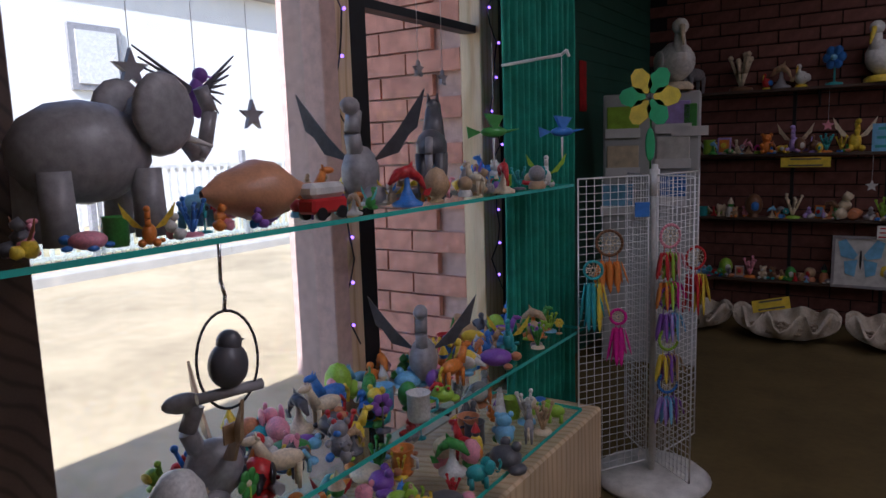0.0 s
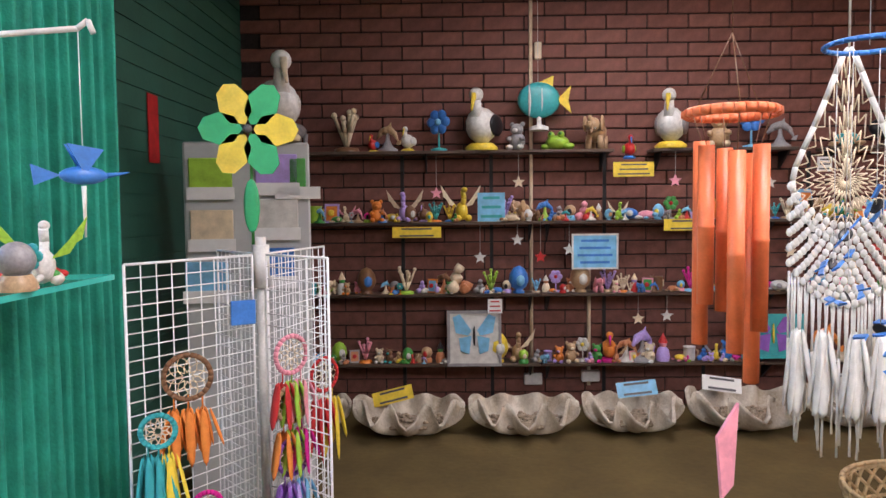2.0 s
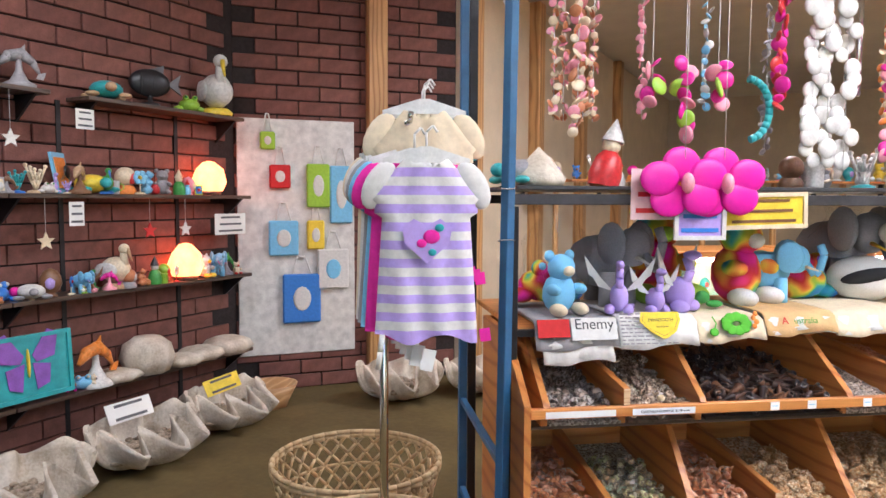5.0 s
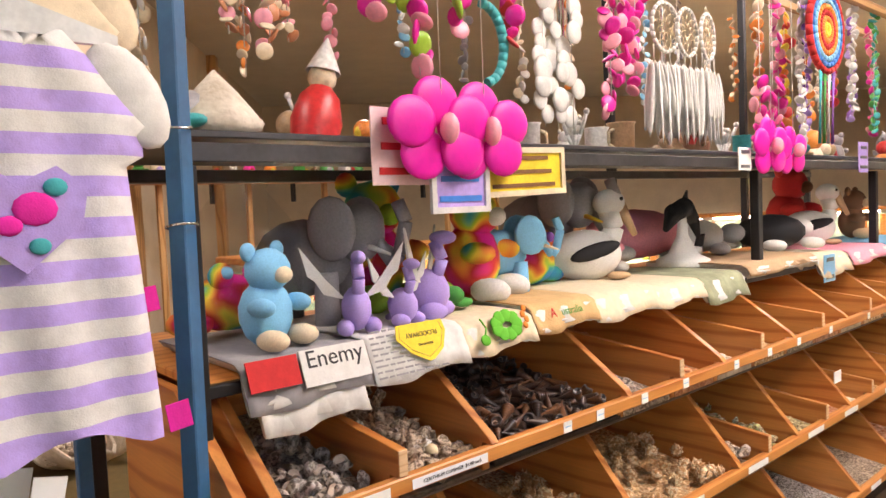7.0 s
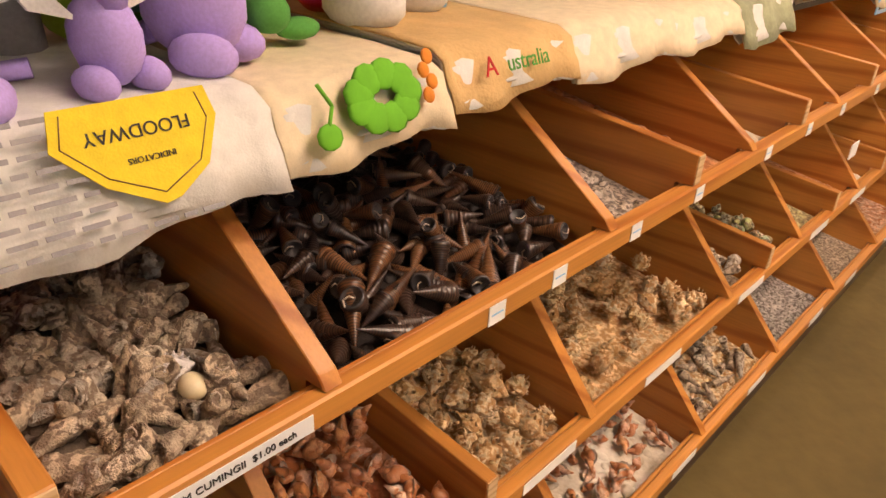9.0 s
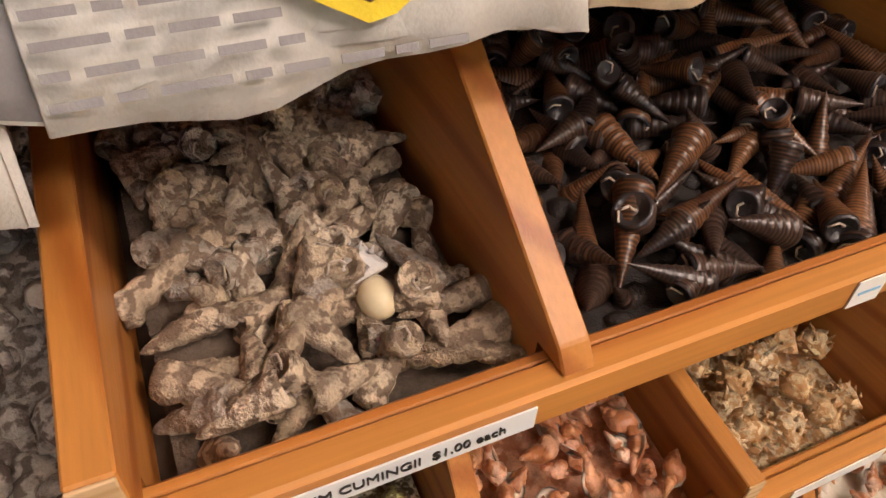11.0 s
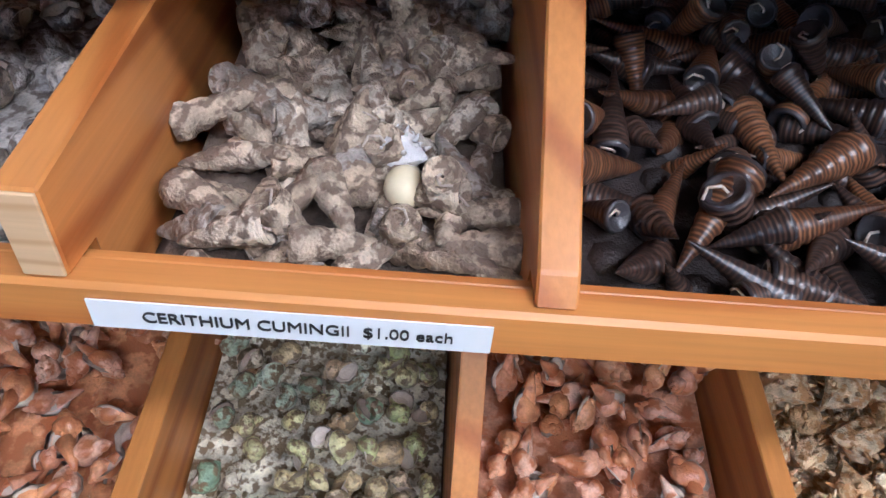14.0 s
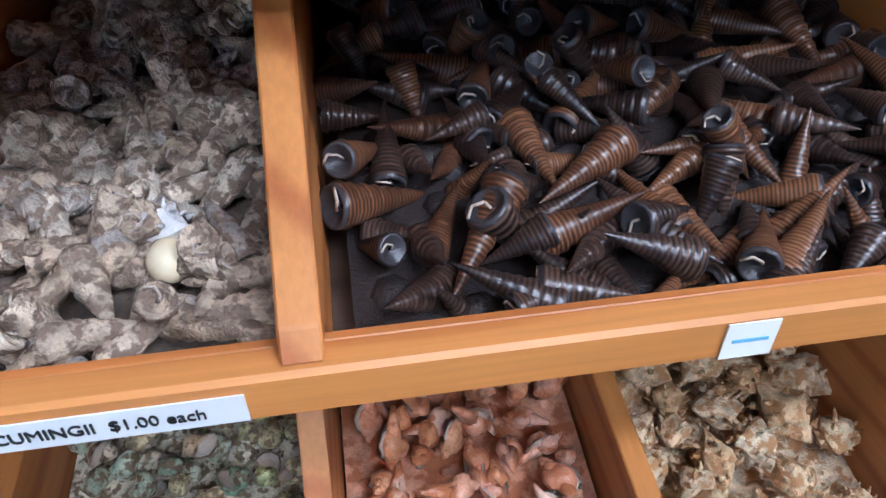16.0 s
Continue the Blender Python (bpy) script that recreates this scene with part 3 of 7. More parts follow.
def figurine(kind, colors, size, m, where, group, cloth=False):
    """One ornament as a single mesh, scaled to its height."""
    key = (kind, tuple(colors), cloth)
    if key not in FIGMESH:
        bm = bmesh.new()
        KINDS[kind](bm)
        bank = CLOTH if cloth else COL
        FIGMESH[key] = mesh_of(kind.replace(" ", "_").replace("-", "_"), bm, [bank[c] for c in colors])
    ob = new(kind.replace(" ", "_").replace("-", "_") + ("_toy" if cloth else "_ornament"), FIGMESH[key])
    ob.matrix_basis = m @ Matrix.Diagonal((size, size, size, 1))
    two = colors[0] if colors[0] == colors[1] else colors[0] + " and " + colors[1]
    return tagged(ob, " ".join(f"{two} {'plush' if cloth else 'ceramic'} {kind} {where}".split()[:12]), "soft toy" if cloth else "figurine", group)


rng = random.Random(7)
PASTEL = ["white", "cream", "cream", "white", "tan", "pink", "terracotta", "teal", "sky blue", "lilac", "lime", "yellow", "orange", "red", "blue", "green", "brown", "grey", "magenta"]


def trio(bank):
    a, b = rng.choice(bank), rng.choice(bank)
    return [a, b, rng.choice(["white", "black", "yellow", "red", "cream"])]


small = ["bird", "bear", "dolphin", "turtle", "frog", "egg", "coral tree", "shell heap", "shell heap", "gnome", "mug", "snow globe", "bear", "flower", "stand-up card", "dragon", "elephant"]
for tier in (1, 2, 3):
    x = -1.6
    while x < 3.42:
        s = rng.uniform(0.085, 0.17) if rng.random() < 0.8 else rng.uniform(0.18, 0.26)
        skip = (tier == 3 and (-0.24 < x < 0.12 or 1.78 < x < 2.26 or x > 2.5)) or (tier == 1 and 3.1 < x) or (tier == 2 and 2.96 < x < 3.14)
        if not skip:
            figurine(rng.choice(small), trio(PASTEL), s, pose(x, 6.01 + rng.uniform(-0.02, 0.03), SZ[tier], 0, 0, rng.uniform(-40, 40)), "on the dark wall shelf", "souvenirs on the wall shelves")
        if rng.random() < 0.6 and not skip:
            figurine(rng.choice(small), trio(PASTEL), s * 0.6, pose(x + 0.04, 5.972, SZ[tier], 0, 0, rng.uniform(-40, 40)), "at the front edge of the shelf", "souvenirs on the wall shelves")
        x += s * 0.56 + rng.uniform(0.004, 0.02)
TOP = [("coral tree", -0.93, 0.3, ["cream", "brown", "cream"]), ("bird", -0.744, 0.12, ["red", "yellow", "blue"]), ("dolphin", -0.64, 0.2, ["tan", "grey", "tan"]),
       ("bird", -0.5, 0.17, ["white", "yellow", "white"]), ("flower", -0.28, 0.27, ["blue", "teal", "sky blue"]), ("bird", 0.02, 0.42, ["white", "yellow", "black"]),
       ("bear", 0.27, 0.2, ["grey", "white", "grey"]), ("frog", 0.55, 0.2, ["lime", "green", "lime"]), ("elephant", 0.82, 0.24, ["tan", "grey", "tan"]),
       ("bird", 1.34, 0.4, ["white", "yellow", "grey"]), ("bear", 1.68, 0.25, ["tan", "cream", "tan"]), ("flower", 1.9, 0.26, ["blue", "sky blue", "blue"]),
       ("dolphin", 2.1, 0.2, ["grey", "grey", "grey"]), ("turtle", 2.56, 0.22, ["teal", "tan", "white"]), ("fish", 2.84, 0.26, ["black", "dark grey", "black"]),
       ("frog", 3.12, 0.15, ["lime", "green", "lime"]), ("bird", 3.34, 0.36, ["white", "yellow", "white"]), ("horse", -1.3, 0.3, ["grey", "dark grey", "grey"])]
for k, x, s, c in TOP:
    figurine(k, c, s, pose(x, 6.04, SZ[0], 0, 0, -25), "standing on the top shelf", "ornaments on the top shelf")
fh = thing("hanging_fish", "striped turquoise and yellow fish hanging on wall", "ornament", pose(0.42, 6.03, 1.98))
bm = bmesh.new()
fig_fish(bm)
part("body", bm, [COL["teal"], COL["yellow"], COL["white"]], fh, m=Matrix.Diagonal((0.34, 0.34, 0.42, 1)))
part("string", rod(bmesh.new(), (0, 0.05, 0.2), (0, 0.07, 1.1), 0.002), COL["white"], fh)
figurine("bird", ["red", "blue", "lime"], 0.16, pose(1.04, 5.99, 1.775), "perched on a hanging loop", "ornaments on the top shelf")
# signs and pictures
sheet("price_sign", 0.34, 0.075, COL["yellow"], "long yellow price sign taped to shelf edge", "sign", pose(-0.44, 5.945, 1.28), 2, group="yellow shelf signs")
sheet("price_sign", 0.28, 0.1, COL["yellow"], "yellow sign hung between the top shelves", "sign", pose(1.06, 5.945, 1.7), 3, group="yellow shelf signs")
sheet("price_sign", 0.3, 0.08, COL["yellow"], "yellow price sign taped under shelf edge", "sign", pose(1.42, 5.945, 1.315), 2, group="yellow shelf signs")
sheet("blue_sign", 0.31, 0.235, COL["sky blue"], "blue notice in a white border hanging", "sign", pose(0.795, 5.945, 1.135), 4, COL["blue"], COL["white"])
sheet("info_card", 0.19, 0.2, COL["sky blue"], "pale blue card standing on shelf", "card", pose(0.08, 5.97, 1.45), 3, COL["teal"])
sheet("price_card", 0.1, 0.1, PAPER, "small white price card on shelf edge", "card", pose(0.1, 5.94, 0.76), 3, COL["red"])
sheet("price_card", 0.1, 0.1, PAPER, "small white price card on shelf edge", "card", pose(2.36, 5.94, 1.72), 3)
sheet("price_card", 0.08, 0.12, PAPER, "small white price card on shelf edge", "card", pose(2.3, 5.94, 1.25), 3)
sheet("price_card", 0.12, 0.16, COL["tan"], "tan card standing on the shelf", "card", pose(1.86, 5.99, 1.1), 3)
sheet("price_card", 0.26, 0.13, PAPER, "white framed notice beside the shelf end", "card", pose(3.35, 5.95, 1.17), 3)


def butterfly(bm, s, mi=0, mj=1):
    for q in (-1, 1):
        prism(bm, [(q * 0.02, 0.1 * s), (q * 0.28 * s, 0.42 * s), (q * 0.42 * s, 0.36 * s), (q * 0.36 * s, 0.05 * s), (q * 0.04, 0)], 0.004, "y", 0, mi)
        prism(bm, [(q * 0.02, 0), (q * 0.3 * s, -0.05 * s), (q * 0.27 * s, -0.3 * s), (q * 0.1 * s, -0.36 * s)], 0.004, "y", 0, mi)
    ball(bm, (0, 0, 0), (0.02 * s, 0.012, 0.2 * s), mj, 8, 6)


for bx, bz, bw, bh, c, c2 in ((-0.045, 0.53, 0.36, 0.37, "sky blue", "black"), (2.04, 0.53, 0.42, 0.29, "purple", "yellow")):
    t = thing("butterfly_picture", f"framed {c} butterfly picture leaning on shelf", "picture", pose(bx, 5.965, bz, -4))
    part("backing", box(bmesh.new(), (0, 0, 0), (bw, 0.012, bh), bev=0.003), COL["white"] if c == "sky blue" else COL["teal"], t)
    bm = bmesh.new()
    for q in (-1, 1):
        box(bm, (q * bw / 2, -0.006, 0), (0.02, 0.02, bh + 0.02))
        box(bm, (0, -0.006, q * bh / 2), (bw - 0.02, 0.02, 0.02))
    part("frame", bm, COL["grey"] if c == "sky blue" else COL["teal"], t)
    bm = bmesh.new()
    butterfly(bm, 0.36)
    part("butterfly", bm, [COL[c], COL[c2]], t, m=pose(0, -0.012, 0.02))
for i, (x, z) in enumerate([(0.0, 1.1), (0.27, 1.62), (0.26, 1.22), (0.42, 1.1), (1.35, 1.62), (2.0, 1.6), (2.15, 1.12), (0.62, 1.15), (2.75, 1.15), (-0.3, 1.55), (3.0, 1.15), (1.1, 0.66), (1.3, 0.68), (1.75, 0.62)]):
    t = thing("hanging_ornament", "small pale star ornament hanging from shelf on thread", "ornament", pose(x, 5.96, z), "hanging shelf ornaments")
    bm = bmesh.new()
    pts = [((0.045 if k % 2 == 0 else 0.02) * math.sin(k * math.pi / 5), (0.045 if k % 2 == 0 else 0.02) * math.cos(k * math.pi / 5)) for k in range(10)]
    prism(bm, pts, 0.008, "y")
    part("star", bm, COL[["white", "cream", "white", "red", "pink"][i % 5]], t)
    part("thread", rod(bmesh.new(), (0, 0, 0.04), (0, 0, min(SZ[0] if z > 1.4 else SZ[1] if z > 0.9 else SZ[2], z + 0.3) - z - 0.025), 0.0012, seg=4), COL["white"], t)
for x, z, s in ((3.25, SZ[1], 0.2), (3.05, SZ[2], 0.21)):
    t = thing("salt_lamp", "glowing orange rock salt lamp on wall shelf", "lamp", pose(x, 6.02, z), "salt lamps")
    part("rock", lathe(bmesh.new(), [(0.01, 0.02), (0.085, 0.025), (0.1, 0.08), (0.075, 0.16), (0.04, s), (0.005, s + 0.01)], 9, 0, None, lambda u, k: 1 + 0.15 * math.sin(u * 31 + k * 2)), mat("salt_glow", (0.9, 0.13, 0.035), 0.5, 0, 0.3, 12, 0.3, None, 1.1), t)
    part("base", lathe(bmesh.new(), [(0.001, 0), (0.07, 0), (0.07, 0.022), (0.001, 0.022)], 12), DARKWOOD, t)
for x, y, z, r, h in ((2.56, 6.02, SZ[3], 0.13, 0.05), (2.76, 6.02, SZ[3], 0.14, 0.2), (2.98, 5.99, SZ[3], 0.12, 0.06), (3.16, 6.02, SZ[3], 0.14, 0.07), (3.36, 6.0, SZ[3], 0.15, 0.1)):
    solid("white_coral", lathe(bmesh.new(), [(0.001, 0), (r * 0.8, 0), (r, h * 0.4), (r * 0.9, h * 0.8), (r * 0.5, h), (0.001, h * 1.02)], 16, 0, None, lambda u, k: 1 + 0.08 * math.sin(u * 50 + k)), CLAM, "rough cream coral block on lowest shelf", "coral", pose(x, y, z), "coral blocks")

# ---- giant clams along the wall ----
def clam(x0, x1, y, h, sign=None, turn=0.0, depth=0.4, waves=4):
    L = x1 - x0
    t = thing("giant_clam", "cream giant clam shell filled with small shells on carpet", "shell", pose((x0 + x1) / 2, y, 0.0, 0, 0, turn), "giant clams along the wall")
    bm = bmesh.new()
    nu, nv = 72, 9
    outer, inner = [], []
    for layer, lst in ((0, outer), (1, inner)):
        for j in range(nv + 1):
            v = j / nv
            row = []
            for i in range(nu):
                a = 2 * math.pi * i / nu
                cx, sy = math.cos(a), math.sin(a)
                flute = math.cos(cx * waves * math.pi * 0.92 + (0.6 if sy > 0 else 0))
                k = math.sin(v * math.pi / 2) ** 0.7
                w = 1.0 + 0.3 * v * flute * abs(sy) ** 0.5
                px = L / 2 * k * (abs(cx) ** 0.85) * (1 if cx > 0 else -1)
                py = depth / 2 * k * w * sy * (1 - 0.25 * cx * cx) - 0.06 * v * flute * (sy < 0)
                pz = h * (v ** 1.5) * (1 - 0.26 * flute * v * (1 if sy < 0 else 0.6) + (0.1 if sy > 0 else -0.08)) + 0.12 * h * v * v * abs(cx) ** 3
                if layer:
                    px, py, pz = px * 0.94, py * 0.9, pz + 0.012 * (1 - v)
                row.append(bm.verts.new((px, py, pz + 0.005)))
            lst.append(row)
    for lst in (outer, inner):
        for a, b in zip(lst, lst[1:]):
            for i in range(nu):
                f = bm.faces.new((a[i], a[(i + 1) % nu], b[(i + 1) % nu], b[i]))
                f.smooth = True
    for i in range(nu):
        bm.faces.new((outer[-1][i], outer[-1][(i + 1) % nu], inner[-1][(i + 1) % nu], inner[-1][i]))
    part("valve", bm, CLAM, t)
    bm = bmesh.new()
    for i in range(90):
        a, q = rng.uniform(0, 6.28), rng.random() ** 0.5
        ball(bm, (q * L * 0.36 * math.cos(a), q * depth * 0.3 * math.sin(a), h * 0.55 + rng.uniform(-0.01, 0.012)), (0.02, 0.014, 0.012), 0, 6, 4)
    ball(bm, (0, 0, h * 0.4), (L * 0.38, depth * 0.33, h * 0.17), 0, 16, 8)
    part("shell_filling", bm, GRIT, t, "small mixed shells heaped inside")
    if sign:
        c, off, ang = sign
        s = sheet("clam_sign", 0.26, 0.09 if c == "yellow" else 0.1, COL[c] if c != "paper" else PAPER, f"{'white' if c == 'paper' else c} card propped in a clam shell", "sign", pose((x0 + x1) / 2 + off, y - 0.02 if c == "yellow" else y + 0.08, h + 0.075, -25, ang), 2, group="cards in the clams")
    return t


for x0, x1, y, h, sg in ((-1.5, -0.86, 5.58, 0.17, None), (-0.84, -0.12, 5.5, 0.18, ("yellow", -0.1, -14)), (-0.1, 0.61, 5.5, 0.18, None), (0.63, 1.28, 5.54, 0.18, ("sky blue", 0.05, -6)), (1.3, 2.07, 5.56, 0.2, ("paper", -0.12, 8)), (2.09, 2.72, 5.62, 0.2, ("paper", -0.02, 0)), (2.74, 3.3, 5.68, 0.2, ("yellow", -0.05, -3))):
    clam(x0, x1, y, h, sg)
t = thing("wooden_bowl", "shallow turned timber bowl on the carpet", "bowl", pose(3.48, 5.74, 0))
part("bowl", lathe(bmesh.new(), [(0.001, 0.0), (0.09, 0), (0.1, 0.03), (0.16, 0.15), (0.15, 0.15), (0.09, 0.05), (0.001, 0.04)], 24), wood("bowl_wood", (0.5, 0.27, 0.11), (0.68, 0.42, 0.2)), t)
clam(3.7, 4.3, 5.1, 0.2, None, -42)
clam(4.15, 4.7, 4.7, 0.18, None, -42)

# ---- window display ----
def glass_shelf(x0, x1, y0, y1, z, label):
    t = thing("glass_shelf", label, "shelf", pose((x0 + x1) / 2, (y0 + y1) / 2, z), "glass shelves in the window")
    p = part("sheet", box(bmesh.new(), (0, 0, -0.005), (x1 - x0, y1 - y0, 0.009)), CLEAR, t)
    p.visible_shadow = False
    part("edge", box(bmesh.new(), ((x1 - x0) / 2 + 0.002, 0, -0.005), (0.004, y1 - y0, 0.011)), GLASSEDGE, t, "green ground glass edge")
    part("end_edge", box(bmesh.new(), (0, (y1 - y0) / 2 + 0.002, -0.005), (x1 - x0, 0.004, 0.011)), GLASSEDGE, t)
    for yy in (-0.42, 0.42):
        part("bracket", box(bmesh.new(), (-(x1 - x0) / 2 + 0.02, yy * (y1 - y0), -0.02), (0.08, 0.02, 0.02)), STEEL, t)
    return t


glass_shelf(-1.27, -0.89, -0.6, 2.5, 1.32, "clear glass shelf with green edge crowded with ornaments")
glass_shelf(-1.27, -0.9, -0.6, 2.62, 0.72, "lower clear glass shelf crowded with small ornaments")
glass_shelf(-1.27, -0.78, -0.6, 2.3, 0.5, "lowest clear glass shelf with ornaments")
shell("window_sill", box(bmesh.new(), (-1.05, 0.9, 0.2), (0.48, 3.4, 0.4), bev=0.01), PINE_PALE)
figurine("elephant", ["grey", "white", "grey"], 0.33, pose(-1.12, 0.72, 1.321, 0, 0, 175), "with raised trunk on the glass shelf", "large window ornaments")
figurine("horse", ["dark grey", "grey", "grey"], 0.3, pose(-1.02, 1.72, 1.321, 0, 0, -150), "standing on the glass shelf", "large window ornaments")
figurine("dragon", ["grey", "dark grey", "grey"], 0.3, pose(-1.08, 1.45, 1.321, 0, 0, 20), "with spread wings on the glass shelf", "large window ornaments")
figurine("dragon", ["grey", "dark grey", "grey"], 0.28, pose(-1.08, 1.72, 0.721, 0, 0, 30), "with spread wings on the lower shelf", "large window ornaments")
figurine("dragon", ["grey", "tan", "grey"], 0.27, pose(-1.04, 0.86, 0.721, 0, 0, -20), "with curled tail on the lower shelf", "large window ornaments")
figurine("egg", ["white", "orange", "cream"], 0.17, pose(-0.97, 0.72, 0.721, 0, 0, -60), "on the lower glass shelf", "large window ornaments")
solid("conch_shell", lathe(bmesh.new(), [(0.01, -0.16), (0.05, -0.1), (0.085, 0), (0.075, 0.06), (0.03, 0.12), (0.005, 0.17)], 16, 0, None, lambda u, k: 1 + 0.06 * math.sin(u * 19)), mat("conch", (0.62, 0.3, 0.16), 0.4, 0, 0.2, 14, 0.2), "large polished tan sea shell on glass shelf", "shell", pose(-0.98, 0.98, 1.395, 0, 90, 80) @ Matrix.Diagonal((0.8, 0.8, 0.8, 1)))
van = thing("toy_van", "red and white toy camper van on glass shelf", "toy", pose(-0.93, 1.13, 1.321, 0, 0, 92))
part("lower_body", box(bmesh.new(), (0, 0, 0.032), (0.12, 0.05, 0.034), bev=0.006), COL["red"], van)
part("upper_body", box(bmesh.new(), (0, 0, 0.066), (0.116, 0.048, 0.034), bev=0.01), COL["white"], van)
for wx in (-0.035, 0.035):
    for wy in (-0.024, 0.024):
        part("wheel", rod(bmesh.new(), (wx, wy - 0.006, 0.015), (wx, wy + 0.006, 0.015), 0.015, seg=12), COL["black"], van)
DISP = ["white", "grey", "teal", "green", "lime", "red", "blue", "tan", "terracotta", "yellow", "cream", "purple", "sky blue", "pink", "orange", "dark grey"]
wkind = ["bird", "bear", "turtle", "frog", "egg", "gnome", "mug", "dragon", "elephant", "horse", "shell heap", "flower", "snow globe", "coral tree", "dolphin"]
for z, y0, y1, n, lo, hi, x0, x1 in ((1.321, 0.9, 2.45, 62, 0.05, 0.12, -1.24, -0.9), (0.721, 0.62, 2.58, 120, 0.05, 0.14, -1.24, -0.92), (0.501, 0.6, 2.26, 80, 0.06, 0.14, -1.2, -0.79), (1.321, 0.3, 0.9, 12, 0.05, 0.1, -1.0, -0.9)):
    for i in range(n):
        y = y0 + (y1 - y0) * (i + rng.random()) / n
        figurine(rng.choice(wkind), trio(DISP), rng.uniform(lo, hi), pose(rng.uniform(x0, x1), y, z, 0, 0, rng.uniform(0, 360)), "crowded on the glass window shelf", "small ornaments in the window")
# bird on a swing under the shelf
t = thing("bird_swing", "small dark bird on a wire hoop swing", "ornament", pose(-0.93, 0.83, 1.06))
part("hoop", ring(bmesh.new(), (0, 0, 0.01), 0.1, 0.003, pose(0, 0, 0, 90, 0, 70), 0, 28, 0.62, 1.0), STEEL, t)
part("chain", tube(bmesh.new(), [(0, 0, 0.11), (0.006, 0, 0.14), (-0.004, 0, 0.17), (0, 0, 0.25)], 0.004), CHROME, t)
part("perch", rod(bmesh.new(), (-0.02, -0.065, -0.055), (0.02, 0.065, -0.055), 0.012), COL["grey"], t)
bm = bmesh.new()
ball(bm, (0, 0, 0), (0.038, 0.042, 0.048), 0, 14, 10)
ball(bm, (0, 0.006, 0.045), 0.026, 0, 12, 8)
rod(bm, (0, 0.03, 0.045), (0, 0.045, 0.042), 0.005, 0.001, 0)
part("bird", bm, COL["dark grey"], t)
part("tag", box(bmesh.new(), (0, 0, -0.14), (0.004, 0.05, 0.04)), COL["tan"], t)
# stars, hummingbird and threads in the window
for y, z, r in ((0.87, 1.66, 0.045), (1.2, 1.57, 0.04), (1.95, 1.74, 0.03), (2.1, 1.72, 0.03)):
    t = thing("star_ornament", "grey starfish ornament hanging in the window", "ornament", pose(-1.22, y, z, 0, 0, 90), "stars in the window")
    bm = bmesh.new()
    prism(bm, [((r if k % 2 == 0 else r * 0.4) * math.sin(k * math.pi / 5), (r if k % 2 == 0 else r * 0.4) * math.cos(k * math.pi / 5)) for k in range(10)], 0.012, "y")
    part("star", bm, COL["grey"], t)
    part("thread", rod(bmesh.new(), (0, 0, r), (0, 0, 2.7 - z), 0.0012, seg=4), COL["white"], t)
t = thing("hanging_bird", "dark metal hummingbird with spread wings in the window", "ornament", pose(-1.15, 0.98, 1.6, 0, 0, 90))
bm = bmesh.new()
ball(bm, (0, 0, 0), (0.02, 0.02, 0.045), 0)
ball(bm, (0.012, 0, 0.05), 0.018, 0)
rod(bm, (0.025, 0, 0.05), (0.06, 0, 0.045), 0.004, 0.001, 0)
part("body", bm, COL["purple"], t)
for q, ln in ((-1, 0.15), (1, 0.11)):
    bm = bmesh.new()
    for k in range(7):
        rod(bm, (q * 0.015, 0, 0.02), (q * ln * (1 - 0.08 * k), 0, 0.1 - 0.022 * k), 0.006, 0.002, 0, 5)
    part("wing", bm, COL["dark grey"], t)
part("string", rod(bmesh.new(), (0, 0, 0.06), (0, 0, 1.1), 0.001, seg=4), COL["white"], t)
for y, z, c in ((1.98, 1.52, "green"), (2.42, 1.52, "blue")):
    t = thing("glass_hummingbird", f"shiny {c} glass hummingbird hanging on a line", "ornament", pose(-0.9 if c == "blue" else -0.95, y, z, 0, 0, 40), "glass hummingbirds")
    bm = bmesh.new()
    ball(bm, (0, 0, 0), (0.045, 0.018, 0.018), 0)
    for q in (-1, 1):
        prism(bm, [(0, 0), (-0.03, 0.06), (0.035, 0.05)], 0.006, "y", q * 0.012, 0)
    rod(bm, (0.04, 0, 0), (0.085, 0, 0.008), 0.006, 0.001, 0)
    prism(bm, [(-0.04, 0), (-0.09, 0.02), (-0.085, -0.02)], 0.006, "y", 0, 0)
    part("body", bm, COL[c], t)
    part("line", rod(bmesh.new(), (0, 0, 0.01), (0, 0, 0.28), 0.001, seg=4), COL["white"], t)
    part("drop", rod(bmesh.new(), (0, 0, -0.02), (0, 0, -0.12), 0.005, 0.002, seg=6), COL["white"], t)
t = thing("display_arm", "white plastic arm holding hanging ornaments", "bracket", pose(-0.9, 2.42, 1.8))
part("arm", rod(bmesh.new(), (-0.24, -0.02, -0.02), (0.0, 0, 0), 0.006), COL["white"], t)
part("hook", tube(bmesh.new(), [(0, 0, 0), (0.02, 0, 0.015), (0.03, 0, -0.01)], 0.006), COL["white"], t)
# fairy lights on the posts
t = thing("fairy_lights", "string of tiny lights down the window posts", "lights")
bm, bl = bmesh.new(), bmesh.new()
for py in (1.62, 2.6):
    pts = [(-1.285 + 0.012 * math.sin(i * 2.1), py + 0.03 * math.sin(i * 1.3), 2.6 - i * 0.07) for i in range(26)]
    tube(bm, pts, 0.003, 0, 4)
    for p in pts[::2]:
        ball(bl, (p[0] + 0.01, p[1], p[2]), 0.006, 0, 6, 4)
part("cable", bm, COL["black"], t)
part("bulbs", bl, mat("violet_bulb", (0.3, 0.15, 0.9), 0.3, 0, 0.1, 10, 0, None, 2.0), t)
